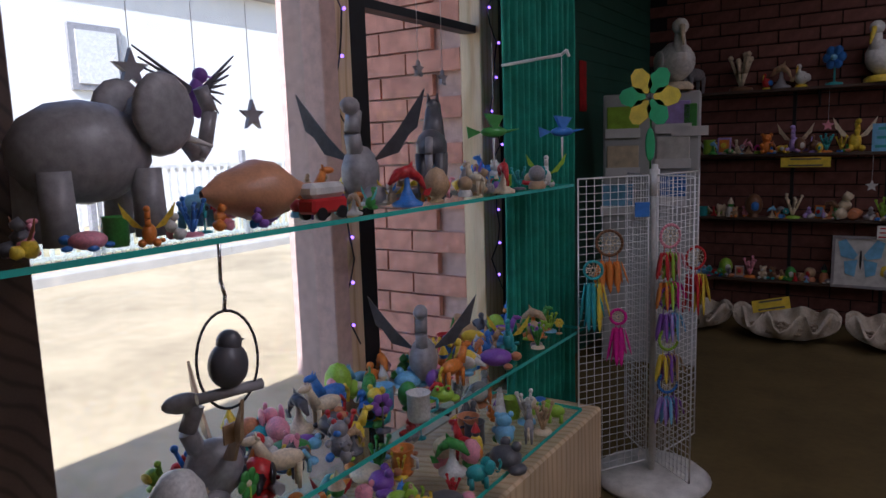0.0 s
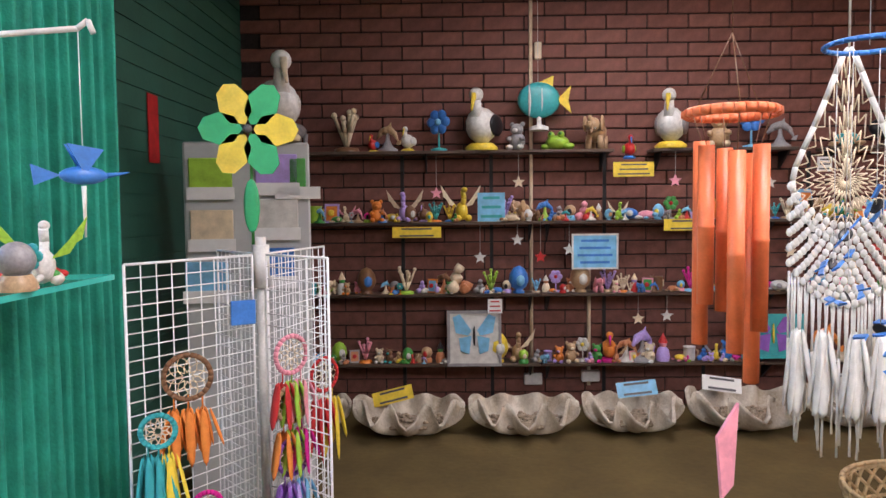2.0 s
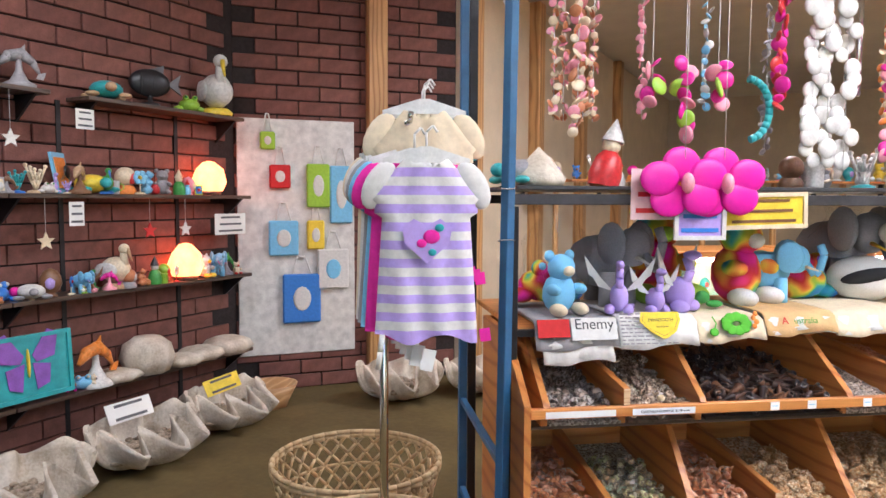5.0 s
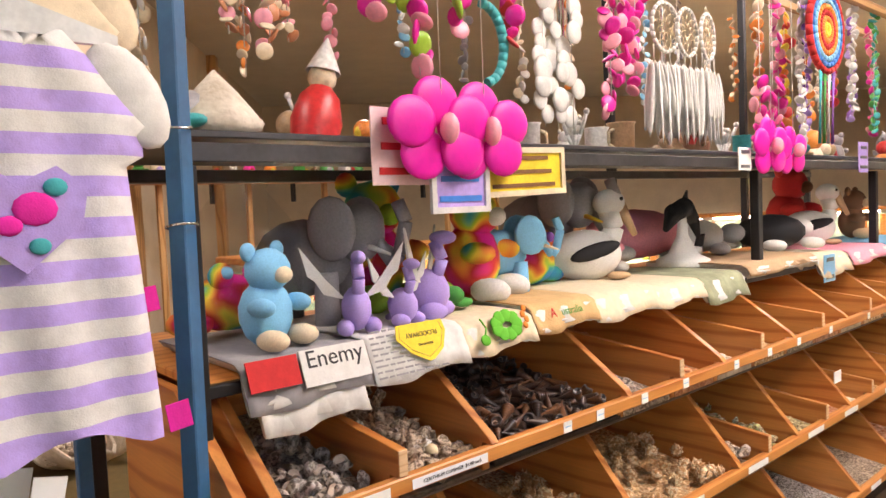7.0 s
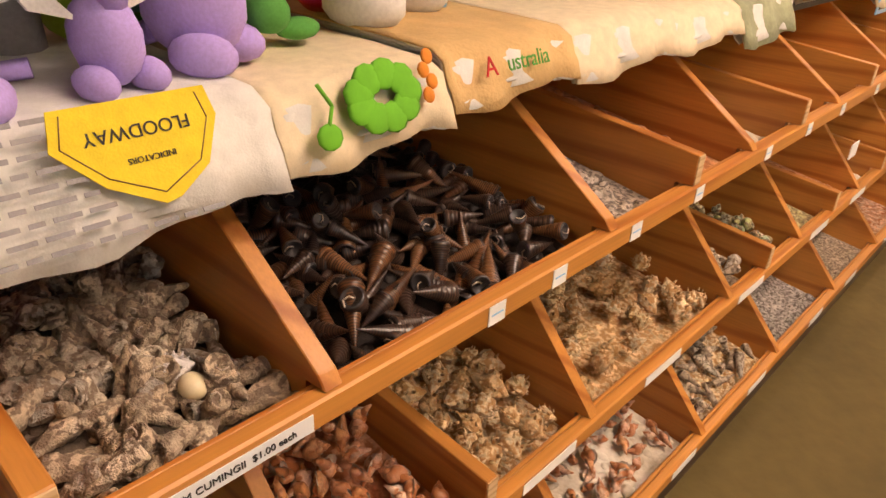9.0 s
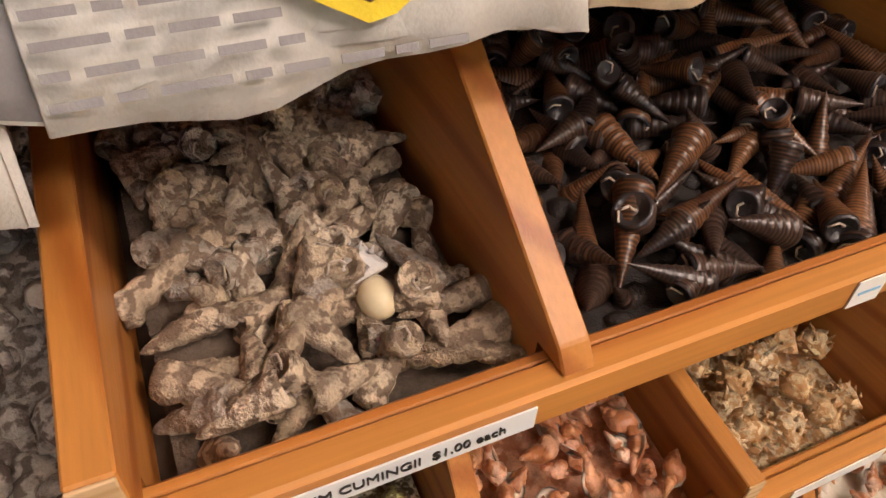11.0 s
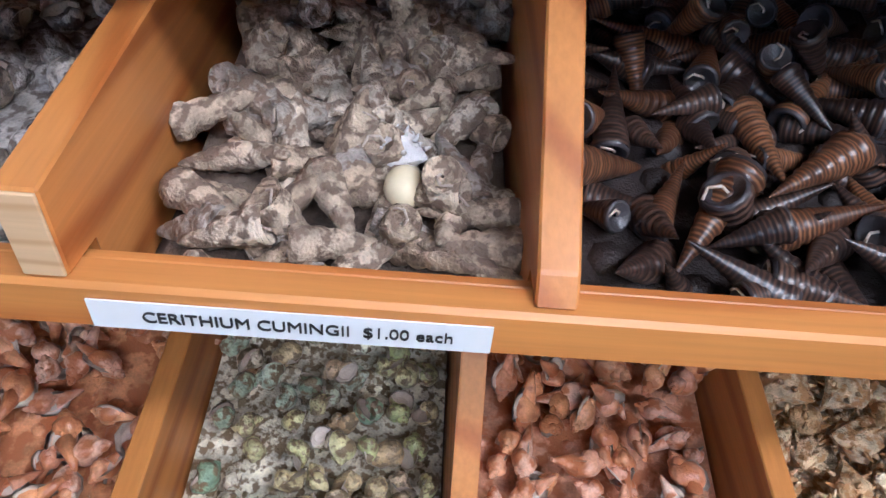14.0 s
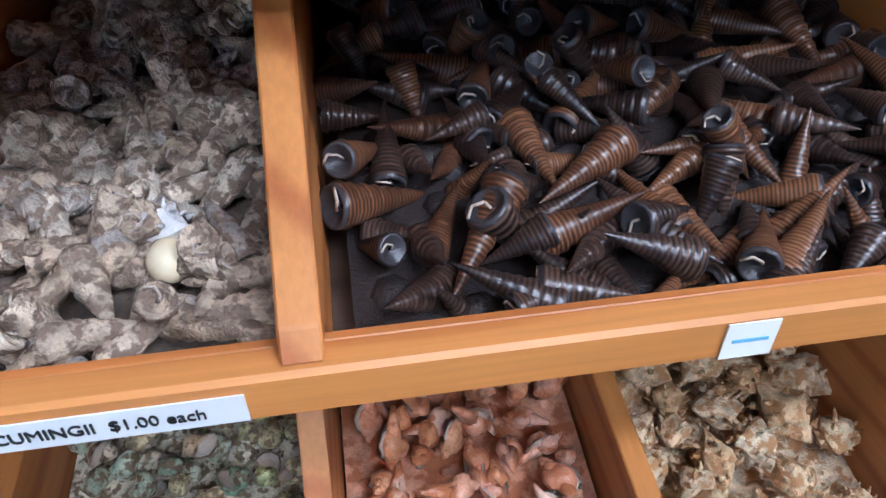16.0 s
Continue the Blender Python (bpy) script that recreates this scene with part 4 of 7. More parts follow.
# green curtain
def curtain(name, pts, z0, z1, material, label):
    bm = bmesh.new()
    rows = []
    n = 70
    for j in range(9):
        z = z0 + (z1 - z0) * j / 8
        row = []
        for i in range(n):
            u = i / (n - 1)
            k = u * (len(pts) - 1)
            a = Vector(pts[min(int(k), len(pts) - 2)])
            b = Vector(pts[min(int(k), len(pts) - 2) + 1])
            p = a.lerp(b, k - min(int(k), len(pts) - 2))
            nrm = Vector((-(b - a).y, (b - a).x)).normalized()
            p = p + nrm * (0.016 * math.sin(u * 75 + 0.3 * math.sin(z * 5)) + 0.006 * math.sin(u * 31 + z * 3))
            row.append(bm.verts.new((p.x, p.y, z)))
        rows.append(row)
    for a, b in zip(rows, rows[1:]):
        for i in range(n - 1):
            bm.faces.new((a[i], a[i + 1], b[i + 1], b[i])).smooth = True
    ob = solid(name, bm, material, label, "curtain")
    so = ob.modifiers.new("thickness", "SOLIDIFY")
    so.thickness = 0.003
    return ob


curtain("curtain", [(-1.13, 2.4), (-1.06, 2.58), (-0.98, 2.72)], 0.1, 2.95, mat("green_cloth", (0.015, 0.27, 0.19), 0.8, 0, 0.25, 14, 0.4), "sheer green pleated curtain beside the window")
curtain("dark_curtain", [(-1.3, 2.7), (-1.2, 2.78), (-1.1, 2.82)], 0.1, 2.95, mat("dark_green_cloth", (0.01, 0.07, 0.06), 0.85, 0, 0.2, 14, 0.4), "dark green drape behind the sheer curtain")
solid("red_paper", box(bmesh.new(), (0, 0, 0), (0.004, 0.12, 0.34)), COL["red"], "narrow red paper pinned to green wall", "paper", pose(-1.685, 4.6, 1.86, 0, 0, 0))
# ---- wire display rack ----
RX, RY = -0.68, 2.86
rack = thing("wire_rack", "white wire grid display rack on round base", "rack", pose(RX, RY, 0))
part("base", lathe(bmesh.new(), [(0.001, 0), (0.24, 0), (0.25, 0.02), (0.22, 0.045), (0.001, 0.05)], 28), COL["white"], rack)
part("pole", rod(bmesh.new(), (0, 0, 0.04), (0, 0, 1.38), 0.014), COL["white"], rack)
part("pole_cap", rod(bmesh.new(), (0, 0, 1.25), (0, 0, 1.36), 0.022), COL["white"], rack)


def grid_panel(a, b):
    a, b = Vector(a), Vector(b)
    p = part("grid_panel", bmesh.new(), WHITEWIRE, rack)
    bm = bmesh.new()
    n = 9
    for i in range(n + 1):
        q = a.lerp(b, i / n)
        rod(bm, (q.x, q.y, 0.1), (q.x, q.y, 1.335), 0.0035 if i in (0, n) else 0.0016, seg=5)
    for i in range(42):
        z = 0.1 + i * 1.235 / 41
        rod(bm, (a.x, a.y, z), (b.x, b.y, z), 0.0035 if i in (0, 41) else 0.0016, seg=5)
    bm.to_mesh(p.data)
    bm.free()


for ang in (250, 160, 70, -20, 205):
    pass
C0 = Vector((0, 0))
L0, R0 = Vector((-0.21, -0.31)), Vector((0.095, 0.36))
F0, K0 = Vector((0.2, -0.16)), Vector((-0.18, 0.2))
for q in (L0, R0, F0, K0):
    grid_panel((q.x * 0.08, q.y * 0.08, 0), (q.x, q.y, 0))


def feathers(bm, top, n, length, spread, mi, r=0.012):
    for i in range(n):
        a = i * 2.399
        x, y = spread * math.cos(a) * (0.4 + 0.6 * (i % 3) / 2), spread * 0.4 * math.sin(a)
        p = Vector(top) + Vector((x * 0.5, y, 0))
        q = p + Vector((x, y * 0.5, -length * (0.7 + 0.3 * ((i * 7) % 5) / 4)))
        m = Matrix.Translation((p + q) / 2) @ (q - p).to_track_quat("Z", "Y").to_matrix().to_4x4()
        ball(bm, (p + q) / 2, (r, r * 0.35, (q - p).length / 2), mi, 6, 5, m.to_3x3().to_4x4())


def dreamcatcher(pos, rz, r, colors, fl, label, group="dreamcatchers"):
    t = thing("dreamcatcher", label, "dreamcatcher", pose(*pos, 0, 0, rz), group)
    part("hoop", ring(bmesh.new(), (0, 0, 0), r, 0.006, pose(0, 0, 0, 90), 0, 22), CLOTH[colors[0]], t)
    bm = bmesh.new()
    for k in range(3):
        for i in range(10):
            a, b = 2 * math.pi * (i + 0.5 * k) / 10, 2 * math.pi * (i + 0.5 * k + 1) / 10
            ra, rb = r * (1 - 0.27 * k), r * (1 - 0.27 * (k + 1))
            rod(bm, (ra * math.cos(a), 0, ra * math.sin(a)), (rb * math.cos((a + b) / 2), 0, rb * math.sin((a + b) / 2)), 0.0012, seg=4)
            rod(bm, (ra * math.cos(b), 0, ra * math.sin(b)), (rb * math.cos((a + b) / 2), 0, rb * math.sin((a + b) / 2)), 0.0012, seg=4)
    part("web", bm, CLOTH["cream"], t)
    for i, c in enumerate(colors[1:]):
        bm = bmesh.new()
        x = (i - (len(colors) - 2) / 2) * r * 0.6
        rod(bm, (x, 0, -r * 0.8), (x, 0, -r * 1.5), 0.002, seg=4)
        feathers(bm, (x, 0, -r * 1.4), 7, fl, 0.035, 0)
        tagged(part("feathers", bm, CLOTH[c], t), kind="stuff")
    return t


RM = Matrix.Translation((RX, RY, 0))
dreamcatcher((RX - 0.1, RY - 0.26, 1.08), 20, 0.05, ["brown", "orange", "orange", "orange"], 0.13, "orange feather dreamcatcher hanging on wire rack", "charms on the wire rack")
dreamcatcher((RX - 0.14, RY - 0.33, 0.98), 20, 0.035, ["teal", "teal", "teal", "yellow"], 0.2, "teal beaded charm hanging on wire rack", "charms on the wire rack")
for i, (z, cs) in enumerate(((1.1, ["pink", "red", "lime", "pink"]), (0.98, ["tan", "orange", "lime", "magenta"]), (0.85, ["purple", "purple", "lilac", "sky blue"]), (0.68, ["lime", "yellow", "purple", "tan"]), (0.5, ["blue", "lilac", "sky blue", "purple"]))):
    dreamcatcher((RX + 0.1, RY - 0.12, z), 50, 0.045, cs, 0.12, "rainbow ribbon dreamcatcher hanging on wire rack", "charms on the wire rack")
dreamcatcher((RX - 0.07, RY - 0.24, 0.78), 20, 0.03, ["magenta", "magenta", "magenta"], 0.16, "dark pink charm hanging on wire rack", "charms on the wire rack")
dreamcatcher((RX + 0.1, RY + 0.3, 0.95), 50, 0.05, ["red", "red", "red", "yellow"], 0.2, "red feather dreamcatcher hanging on wire rack", "charms on the wire rack")
solid("card_pack", box(bmesh.new(), (0, 0, 0), (0.06, 0.008, 0.06), bev=0.002), COL["blue"], "blue card header on a wire hook", "packet", pose(RX - 0.02, RY - 0.1, 1.2, 0, 0, 30))
# flower pinwheel
pw = thing("pinwheel", "green and yellow six-petal flower windmill on stick", "pinwheel", pose(-0.705, 2.86, 1.36))
part("stick", rod(bmesh.new(), (0, 0.02, 0), (0, 0.02, 0.3), 0.004), COL["green"], pw)
for i in range(6):
    bm = bmesh.new()
    m = pose(0, 0, 0.295, 0, i * 60 + 32, 0) @ Matrix.Diagonal((1.15, 1, 1.15, 1))
    prism(bm, [(0.0, 0.012), (0.028, 0.03), (0.036, 0.065), (0.024, 0.1), (0, 0.112), (-0.024, 0.1), (-0.036, 0.065), (-0.028, 0.03)], 0.004, "y")
    part("petal", bm, COL["yellow"] if i % 2 else mat("petal_green", (0.04, 0.42, 0.16), 0.5), pw, m=m)
part("hub", ball(bmesh.new(), (0, -0.006, 0.295), (0.012, 0.012, 0.012)), COL["dark grey"], pw)
part("leaf", ball(bmesh.new(), (0, 0.015, 0.1), (0.022, 0.006, 0.07)), mat("petal_green", (0.04, 0.42, 0.16)), pw)
# card tower behind the rack
t = thing("card_stand", "tall grey postcard stand with pockets of packets", "stand", pose(-1.2, 4.55, 0, 0, 0, 12))
part("body", box(bmesh.new(), (0, 0.1, 0.89), (0.6, 0.3, 1.78), bev=0.01), mat("grey_laminate", (0.5, 0.52, 0.52), 0.5, 0, 0.08, 6, 0.05), t)
for i, (x, z, c) in enumerate([(-0.17, 1.6, "lime"), (0.14, 1.62, "lilac"), (0.24, 1.6, "green"), (-0.17, 1.35, "cream"), (0.14, 1.4, "white"), (0.12, 1.16, "blue"), (-0.2, 1.1, "sky blue")]):
    part("packet", box(bmesh.new(), (x, -0.065, z), (0.2 if c != "green" else 0.08, 0.02, 0.2), bev=0.004), COL[c], t)
    part("pocket", box(bmesh.new(), (x, -0.08, z - 0.07), (0.22, 0.006, 0.06)), WHITEWIRE, t)
figurine("bird", ["white", "cream", "white"], 0.42, pose(-1.05, 4.55, 1.785, 0, 0, 30), "standing on the card stand", "ornaments on the top shelf")
# ---- hanging things near the path ----
t = thing("wind_chime", "orange bamboo wind chime hanging from the ceiling", "wind chime", pose(0.24, 2.15, 1.59, 0, 0, 20))
part("ring", ring(bmesh.new(), (0, 0, 0), 0.066, 0.008, None, 0, 28), mat("chime_orange", (0.72, 0.17, 0.06), 0.4, 0, 0.15, 30, 0.1), t)
for i, (ln, dz) in enumerate(((0.36, 0.06), (0.26, 0.05), (0.32, 0.04), (0.24, 0.05), (0.3, 0.06), (0.28, 0.05))):
    a = i * math.pi / 3
    x, y = 0.045 * math.cos(a), 0.045 * math.sin(a)
    p = part("tube", lathe(bmesh.new(), [(0.003, -dz), (0.0125, -dz), (0.0125, -dz - ln * 0.5), (0.0138, -dz - ln * 0.51), (0.0125, -dz - ln * 0.52), (0.0125, -dz - ln), (0.01, -dz - ln), (0.01, -dz - ln + 0.05)], 12, 0, Matrix.Translation((x, y, 0))), mat("chime_orange", (0.72, 0.17, 0.06)), t)
    part("cord", rod(bmesh.new(), (x, y, -dz), (x * 1.3, y * 1.3, 0), 0.001, seg=4), COL["brown"], t)
for i in range(3):
    a = i * 2.1
    part("hanger", rod(bmesh.new(), (0.06 * math.cos(a), 0.06 * math.sin(a), 0), (0, 0, 0.12), 0.001, seg=4), COL["brown"], t)
part("line", rod(bmesh.new(), (0, 0, 0.12), (0, 0, 1.51), 0.001, seg=4), COL["brown"], t)
part("clapper", prism(bmesh.new(), [(-0.02, -0.5), (0.02, -0.45), (0.012, -0.58), (-0.01, -0.6)], 0.006, "y"), COL["pink"], t)
# white macrame dreamcatcher
t = thing("macrame_dreamcatcher", "large white teardrop dreamcatcher with long cotton fringe", "dreamcatcher", pose(0.62, 2.52, 1.5, 0, 0, -28) @ Matrix.Diagonal((1.2, 1.2, 1.2, 1)))
pts = []
for i in range(29):
    a = 2 * math.pi * i / 28
    pts.append((0.082 * math.sin(a) * (1 if math.cos(a) < 0 else 1 - 0.55 * math.cos(a) ** 2), 0, 0.1 * math.cos(a) + (0.12 * max(0, math.cos(a)) ** 3)))
part("hoop", tube(bmesh.new(), pts, 0.005), CLOTH["white"], t)
bm = bmesh.new()
for k in range(5):
    f0, f1 = 1 - 0.2 * k, 1 - 0.2 * (k + 1)
    for i in range(28):
        a, b = Vector(pts[i]) * f0, Vector(pts[i + 1]) * f0
        q = (Vector(pts[i]) + Vector(pts[i + 1])) / 2 * max(f1, 0.04)
        rod(bm, a, q, 0.0011, seg=4)
        rod(bm, b, q, 0.0011, seg=4)
part("web", bm, CLOTH["cream"], t)
bm = bmesh.new()
for i in range(15):
    for j in range(11):
        x = -0.085 + 0.17 * (i + 0.5 * (j % 2)) / 15
        z = -0.01 - 0.0135 * j - 0.07 * (1 - (x / 0.085) ** 2)
        ball(bm, (x, -0.004, z), (0.0066, 0.0022, 0.008), 0, 6, 4)
tagged(part("knotted_band", bm, CLOTH["white"], t), kind="stuff")
bm = bmesh.new()
for i in range(34):
    x = -0.085 + 0.17 * i / 33
    z0 = -0.16 - 0.03 * (1 - (x / 0.085) ** 2)
    tube(bm, [(x, 0, z0), (x + 0.004 * math.sin(i * 3), 0.004 * math.cos(i * 5), z0 - 0.12), (x + 0.01 * math.sin(i), 0, z0 - 0.26 - 0.04 * math.sin(i * 1.7))], 0.0022, 0, 5)
tagged(part("fringe", bm, CLOTH["white"], t), kind="stuff")
bm = bmesh.new()
for x in (-0.07, -0.03, 0.02, 0.06):
    feathers(bm, (x, 0, -0.26), 8, 0.16, 0.02, 0, 0.014)
part("feathers", bm, CLOTH["white"], t)
part("cord", rod(bmesh.new(), (0, 0, 0.22), (0, 0, 1.33), 0.002, seg=5), CLOTH["white"], t)
# blue butterfly mobile
t = thing("butterfly_mobile", "bright blue butterfly mobile hanging from a ring", "mobile", pose(0.58, 2.38, 1.66))
part("ring", ring(bmesh.new(), (0, 0, 0.08), 0.075, 0.005), COL["blue"], t)
for i in range(7):
    a = i * 0.9
    x, y, z = 0.06 * math.cos(a) + 0.01, 0.06 * math.sin(a), -0.16 - 0.055 * i
    bm = bmesh.new()
    butterfly(bm, 0.085)
    p = part("butterfly", bm, [COL["blue"], COL["black"]], t, m=pose(x, y, z, 20 * i, 25, 40 * i))
    part("thread", rod(bmesh.new(), (x, y, z), (x, y, 0.08), 0.0008, seg=4), COL["white"], t)
part("line", rod(bmesh.new(), (0, 0, 0.08), (0, 0, 1.44), 0.001, seg=4), COL["white"], t)
# anchor ornament
t = thing("anchor_ornament", "striped blue and white wooden anchor hanging up", "ornament", pose(0.95, 2.62, 1.58, 0, 0, -42))
bm = bmesh.new()
box(bm, (0, 0, 0.05), (0.022, 0.012, 0.16))
box(bm, (0, 0, 0.115), (0.09, 0.012, 0.018))
prism(bm, [(-0.1, 0.02), (-0.075, 0.03), (0, -0.02), (0.075, 0.03), (0.1, 0.02), (0.05, -0.045), (0, -0.07), (-0.05, -0.045)], 0.012, "y")
part("anchor", bm, COL["sky blue"], t)
bm = bmesh.new()
for i in range(7):
    box(bm, (0, -0.0075, -0.01 + i * 0.018), (0.02, 0.002, 0.007))
part("stripes", bm, COL["white"], t)
writing("COAST", 0.022, COL["blue"], t, Matrix.Translation((0, -0.0075, -0.04)) @ pose(0, 0, 0, 90))
part("line", rod(bmesh.new(), (0, 0, 0.13), (0, 0, 1.52), 0.001, seg=4), COL["white"], t)

# ---- clothes stand and baskets ----
def basket(x, y, r, h, label):
    t = thing("cane_basket", label, "basket", pose(x, y, 0), "cane baskets")
    bm = bmesh.new()
    n, rows = 26, 6
    for s in (-1, 1):
        for i in range(n):
            pts = []
            for j in range(rows + 1):
                a = 2 * math.pi * (i + s * 0.5 * j) / n
                rr = r * (0.82 + 0.18 * j / rows)
                pts.append((rr * math.cos(a), rr * math.sin(a), 0.02 + (h - 0.03) * j / rows))
            for p, q in zip(pts, pts[1:]):
                rod(bm, p, q, 0.0085, 0.0085, 0, 4)
    part("weave", bm, CANE, t)
    bm = bmesh.new()
    for z, q in ((h, 1.0), (h - 0.018, 1.0), (0.01, 0.82), (h * 0.5, 0.91)):
        ring(bm, (0, 0, z), r * q, 0.011 if z > h * 0.6 else 0.008, None, 0, 36)
    part("rim", bm, CANE, t)
    part("bottom", lathe(bmesh.new(), [(0.001, 0.006), (r * 0.82, 0.006), (r * 0.82, 0.014), (0.001, 0.014)], 30), CANE, t)
    return t


basket(2.38, 4.33, 0.34, 0.27, "round open-weave cane basket on the carpet")
basket(1.78, 3.86, 0.36, 0.28, "large open-weave cane basket on the carpet")
t = thing("clothes_stand", "chrome clothes stand hung with small shirts", "stand", pose(1.63, 3.72, 0))
part("pole", rod(bmesh.new(), (0, 0, 0.02), (0, 0, 1.5), 0.012), CHROME, t)
part("foot", lathe(bmesh.new(), [(0.001, 0), (0.16, 0), (0.16, 0.012), (0.001, 0.02)], 24), CHROME, t)
part("arm", tube(bmesh.new(), [(0, 0, 1.49), (-0.14, -0.16, 1.51), (-0.15, -0.17, 1.53)], 0.007), CHROME, t)


def shirt(m, material, label, stripes=None, motif=False, seed=0):
    t = thing("shirt", label, "shirt", m, "shirts on the stand")
    r = random.Random(seed)
    half = [(0.0, -0.02), (0.035, -0.02), (0.05, 0.0), (0.1, -0.012), (0.14, -0.1), (0.105, -0.125), (0.1, -0.1), (0.108, -0.26), (0.115, -0.4), (0.0, -0.41)]
    nrows = 40
    bm = bmesh.new()
    front, back = [], []
    for j in range(nrows + 1):
        z = -0.41 * j / nrows
        if z > -0.12:
            w = 0.05 + 0.088 * min(1, -z / 0.1) if z < -0.0 else 0.05
        else:
            w = 0.1 + 0.018 * (-z - 0.12) / 0.29
        if -0.125 < z < -0.1:
            w = 0.118
        fr, bk = [], []
        for i in range(17):
            u = -1 + i / 8
            fold = 0.006 * math.sin(u * 9 + z * 11 + seed) * (0.3 - z * 2)
            fr.append(bm.verts.new((w * u, -0.022 * (1 - u * u) ** 0.5 - 0.004 + fold, z - (0.025 * (1 - u * u) ** 2 if j == 0 else 0) + (0.012 * math.sin(u * 5) if j == nrows else 0))))
            bk.append(bm.verts.new((w * u, 0.022 * (1 - u * u) ** 0.5 + 0.004 + fold, z + (0.012 * math.sin(u * 5) if j == nrows else 0))))
        front.append(fr)
        back.append(bk)
    for lst in (front, back):
        for j, (a, b) in enumerate(zip(lst, lst[1:])):
            for i in range(16):
                f = bm.faces.new((a[i], a[i + 1], b[i + 1], b[i]))
                f.smooth = True
                f.material_index = 1 if stripes and (j // 2) % 2 else 0
    for j in range(nrows):
        for i in (0, 16):
            bm.faces.new((front[j][i], front[j + 1][i], back[j + 1][i], back[j][i])).material_index = 1 if stripes and (j // 2) % 2 else 0
    part("cloth", bm, [material, stripes or material], t)
    for s in (-1, 1):
        bm = bmesh.new()
        ball(bm, (s * 0.108, 0, -0.06), (0.034, 0.013, 0.06), 0, 10, 8, pose(0, 0, 0, 0, s * -28))
        part("sleeve", bm, material, t)
    bm = bmesh.new()
    prism(bm, [(-0.1, 0.0), (-0.012, 0.028), (0.012, 0.028), (0.1, 0.0), (0.1, -0.01), (-0.1, -0.01)], 0.008, "y")
    tube(bm, [(0, 0, 0.025), (0, 0, 0.06), (0.015, 0, 0.075), (0.025, 0, 0.06)], 0.003)
    part("hanger", bm, COL["white"], t, "white plastic hanger")
    if motif:
        bm = bmesh.new()
        prism(bm, [(0.0, -0.235), (0.05, -0.19), (0.056, -0.155), (0.03, -0.135), (0, -0.15), (-0.03, -0.135), (-0.056, -0.155), (-0.05, -0.19)], 0.002, "y", -0.036)
        part("heart_print", bm, CLOTH["lilac"], t)
        bm = bmesh.new()
        for q, (x, z, rr) in enumerate(((0.01, -0.175, 0.02), (0.028, -0.155, 0.011), (-0.012, -0.19, 0.012), (0.012, -0.21, 0.01))):
            ball(bm, (x, -0.038, z), (rr, 0.003, rr * 0.8), q % 2, 10, 6)
        part("turtle_print", bm, [CLOTH["magenta"], CLOTH["teal"]], t)
        part("label", box(bmesh.new(), (0, 0.01, -0.02), (0.04, 0.004, 0.018)), CLOTH["magenta"], t)
        bm = bmesh.new()
        tube(bm, [(-0.1, -0.01, -0.4), (-0.105, -0.012, -0.44), (-0.11, -0.01, -0.48)], 0.007)
        part("tie", bm, material, t)
    for s, zz in ((1, -0.45),):
        part("swing_tag", box(bmesh.new(), (0.1, -0.01, zz), (0.03, 0.003, 0.05), pose(0, 0, 0, 0, 12)), PAPER, t)
        part("pink_tag", box(bmesh.new(), (0.08, 0.0, zz + 0.03), (0.025, 0.003, 0.03), pose(0, 0, 0, 0, -8)), CLOTH["magenta"], t)
    return t


SM = Matrix.Translation((1.457, 3.496, 1.42)) @ pose(0, 0, 0, 0, 0, -58)
shirt(SM, CLOTH["white"], "lilac and white striped child shirt with turtle print", CLOTH["lilac"], True)
for i, c in enumerate(("magenta", "sky blue", "grey", "white", "cream")):
    shirt(SM @ pose(-0.025 - 0.012 * i, 0.05 + 0.04 * i, 0.005 * i, 0, 0, 10 + 6 * i), CLOTH[c], f"plain {c} child shirt hanging behind the striped one", seed=i + 1)
for i in range(3):
    shirt(SM @ pose(0.0, 0.1 + 0.05 * i, 0.12, 0, 0, 8 * i), CLOTH["cream" if i != 1 else "teal"], "pale shirt hung higher on the stand", seed=i + 9)

# ---- shell counter ----
S0, S1 = -1.7, 2.04
counter = thing("shell_counter", "tiered pine shell counter with sloping divided bins", "counter", bpose(0, 0, 0))


def board(name, s0, s1, v0, v1, z0, z1, material=None, label="", bev=0.0025):
    bm = bmesh.new()
    box(bm, (0, 0, 0), (s1 - s0, v1 - v0, z1 - z0), bev=bev)
    return part(name, bm, material or PINE, counter, label, pose((s0 + s1) / 2, (v0 + v1) / 2, (z0 + z1) / 2))


TIERS = [(0.787, 3.368, 0.73), (0.482, 3.36, 0.43), (0.182, 3.332, 0.125)]
for zt, v, zf in TIERS:
    board("rail", S0, S1, v - 0.0095, v + 0.0095, zt - 0.028, zt)
    board("lip", S0, S1, v + 0.0098, v + 0.019, max(zf, zt - 0.03), zt - 0.004)
    board("bin_floor", S0, S1, v + 0.024, 3.86, zf - 0.008, zf, DARKWOOD)
board("back_board", S0, S1, 3.862, 3.88, 0.02, 0.95)
board("plinth", S0, S1, 3.36, 3.85, 0.0, 0.078, DARKWOOD)


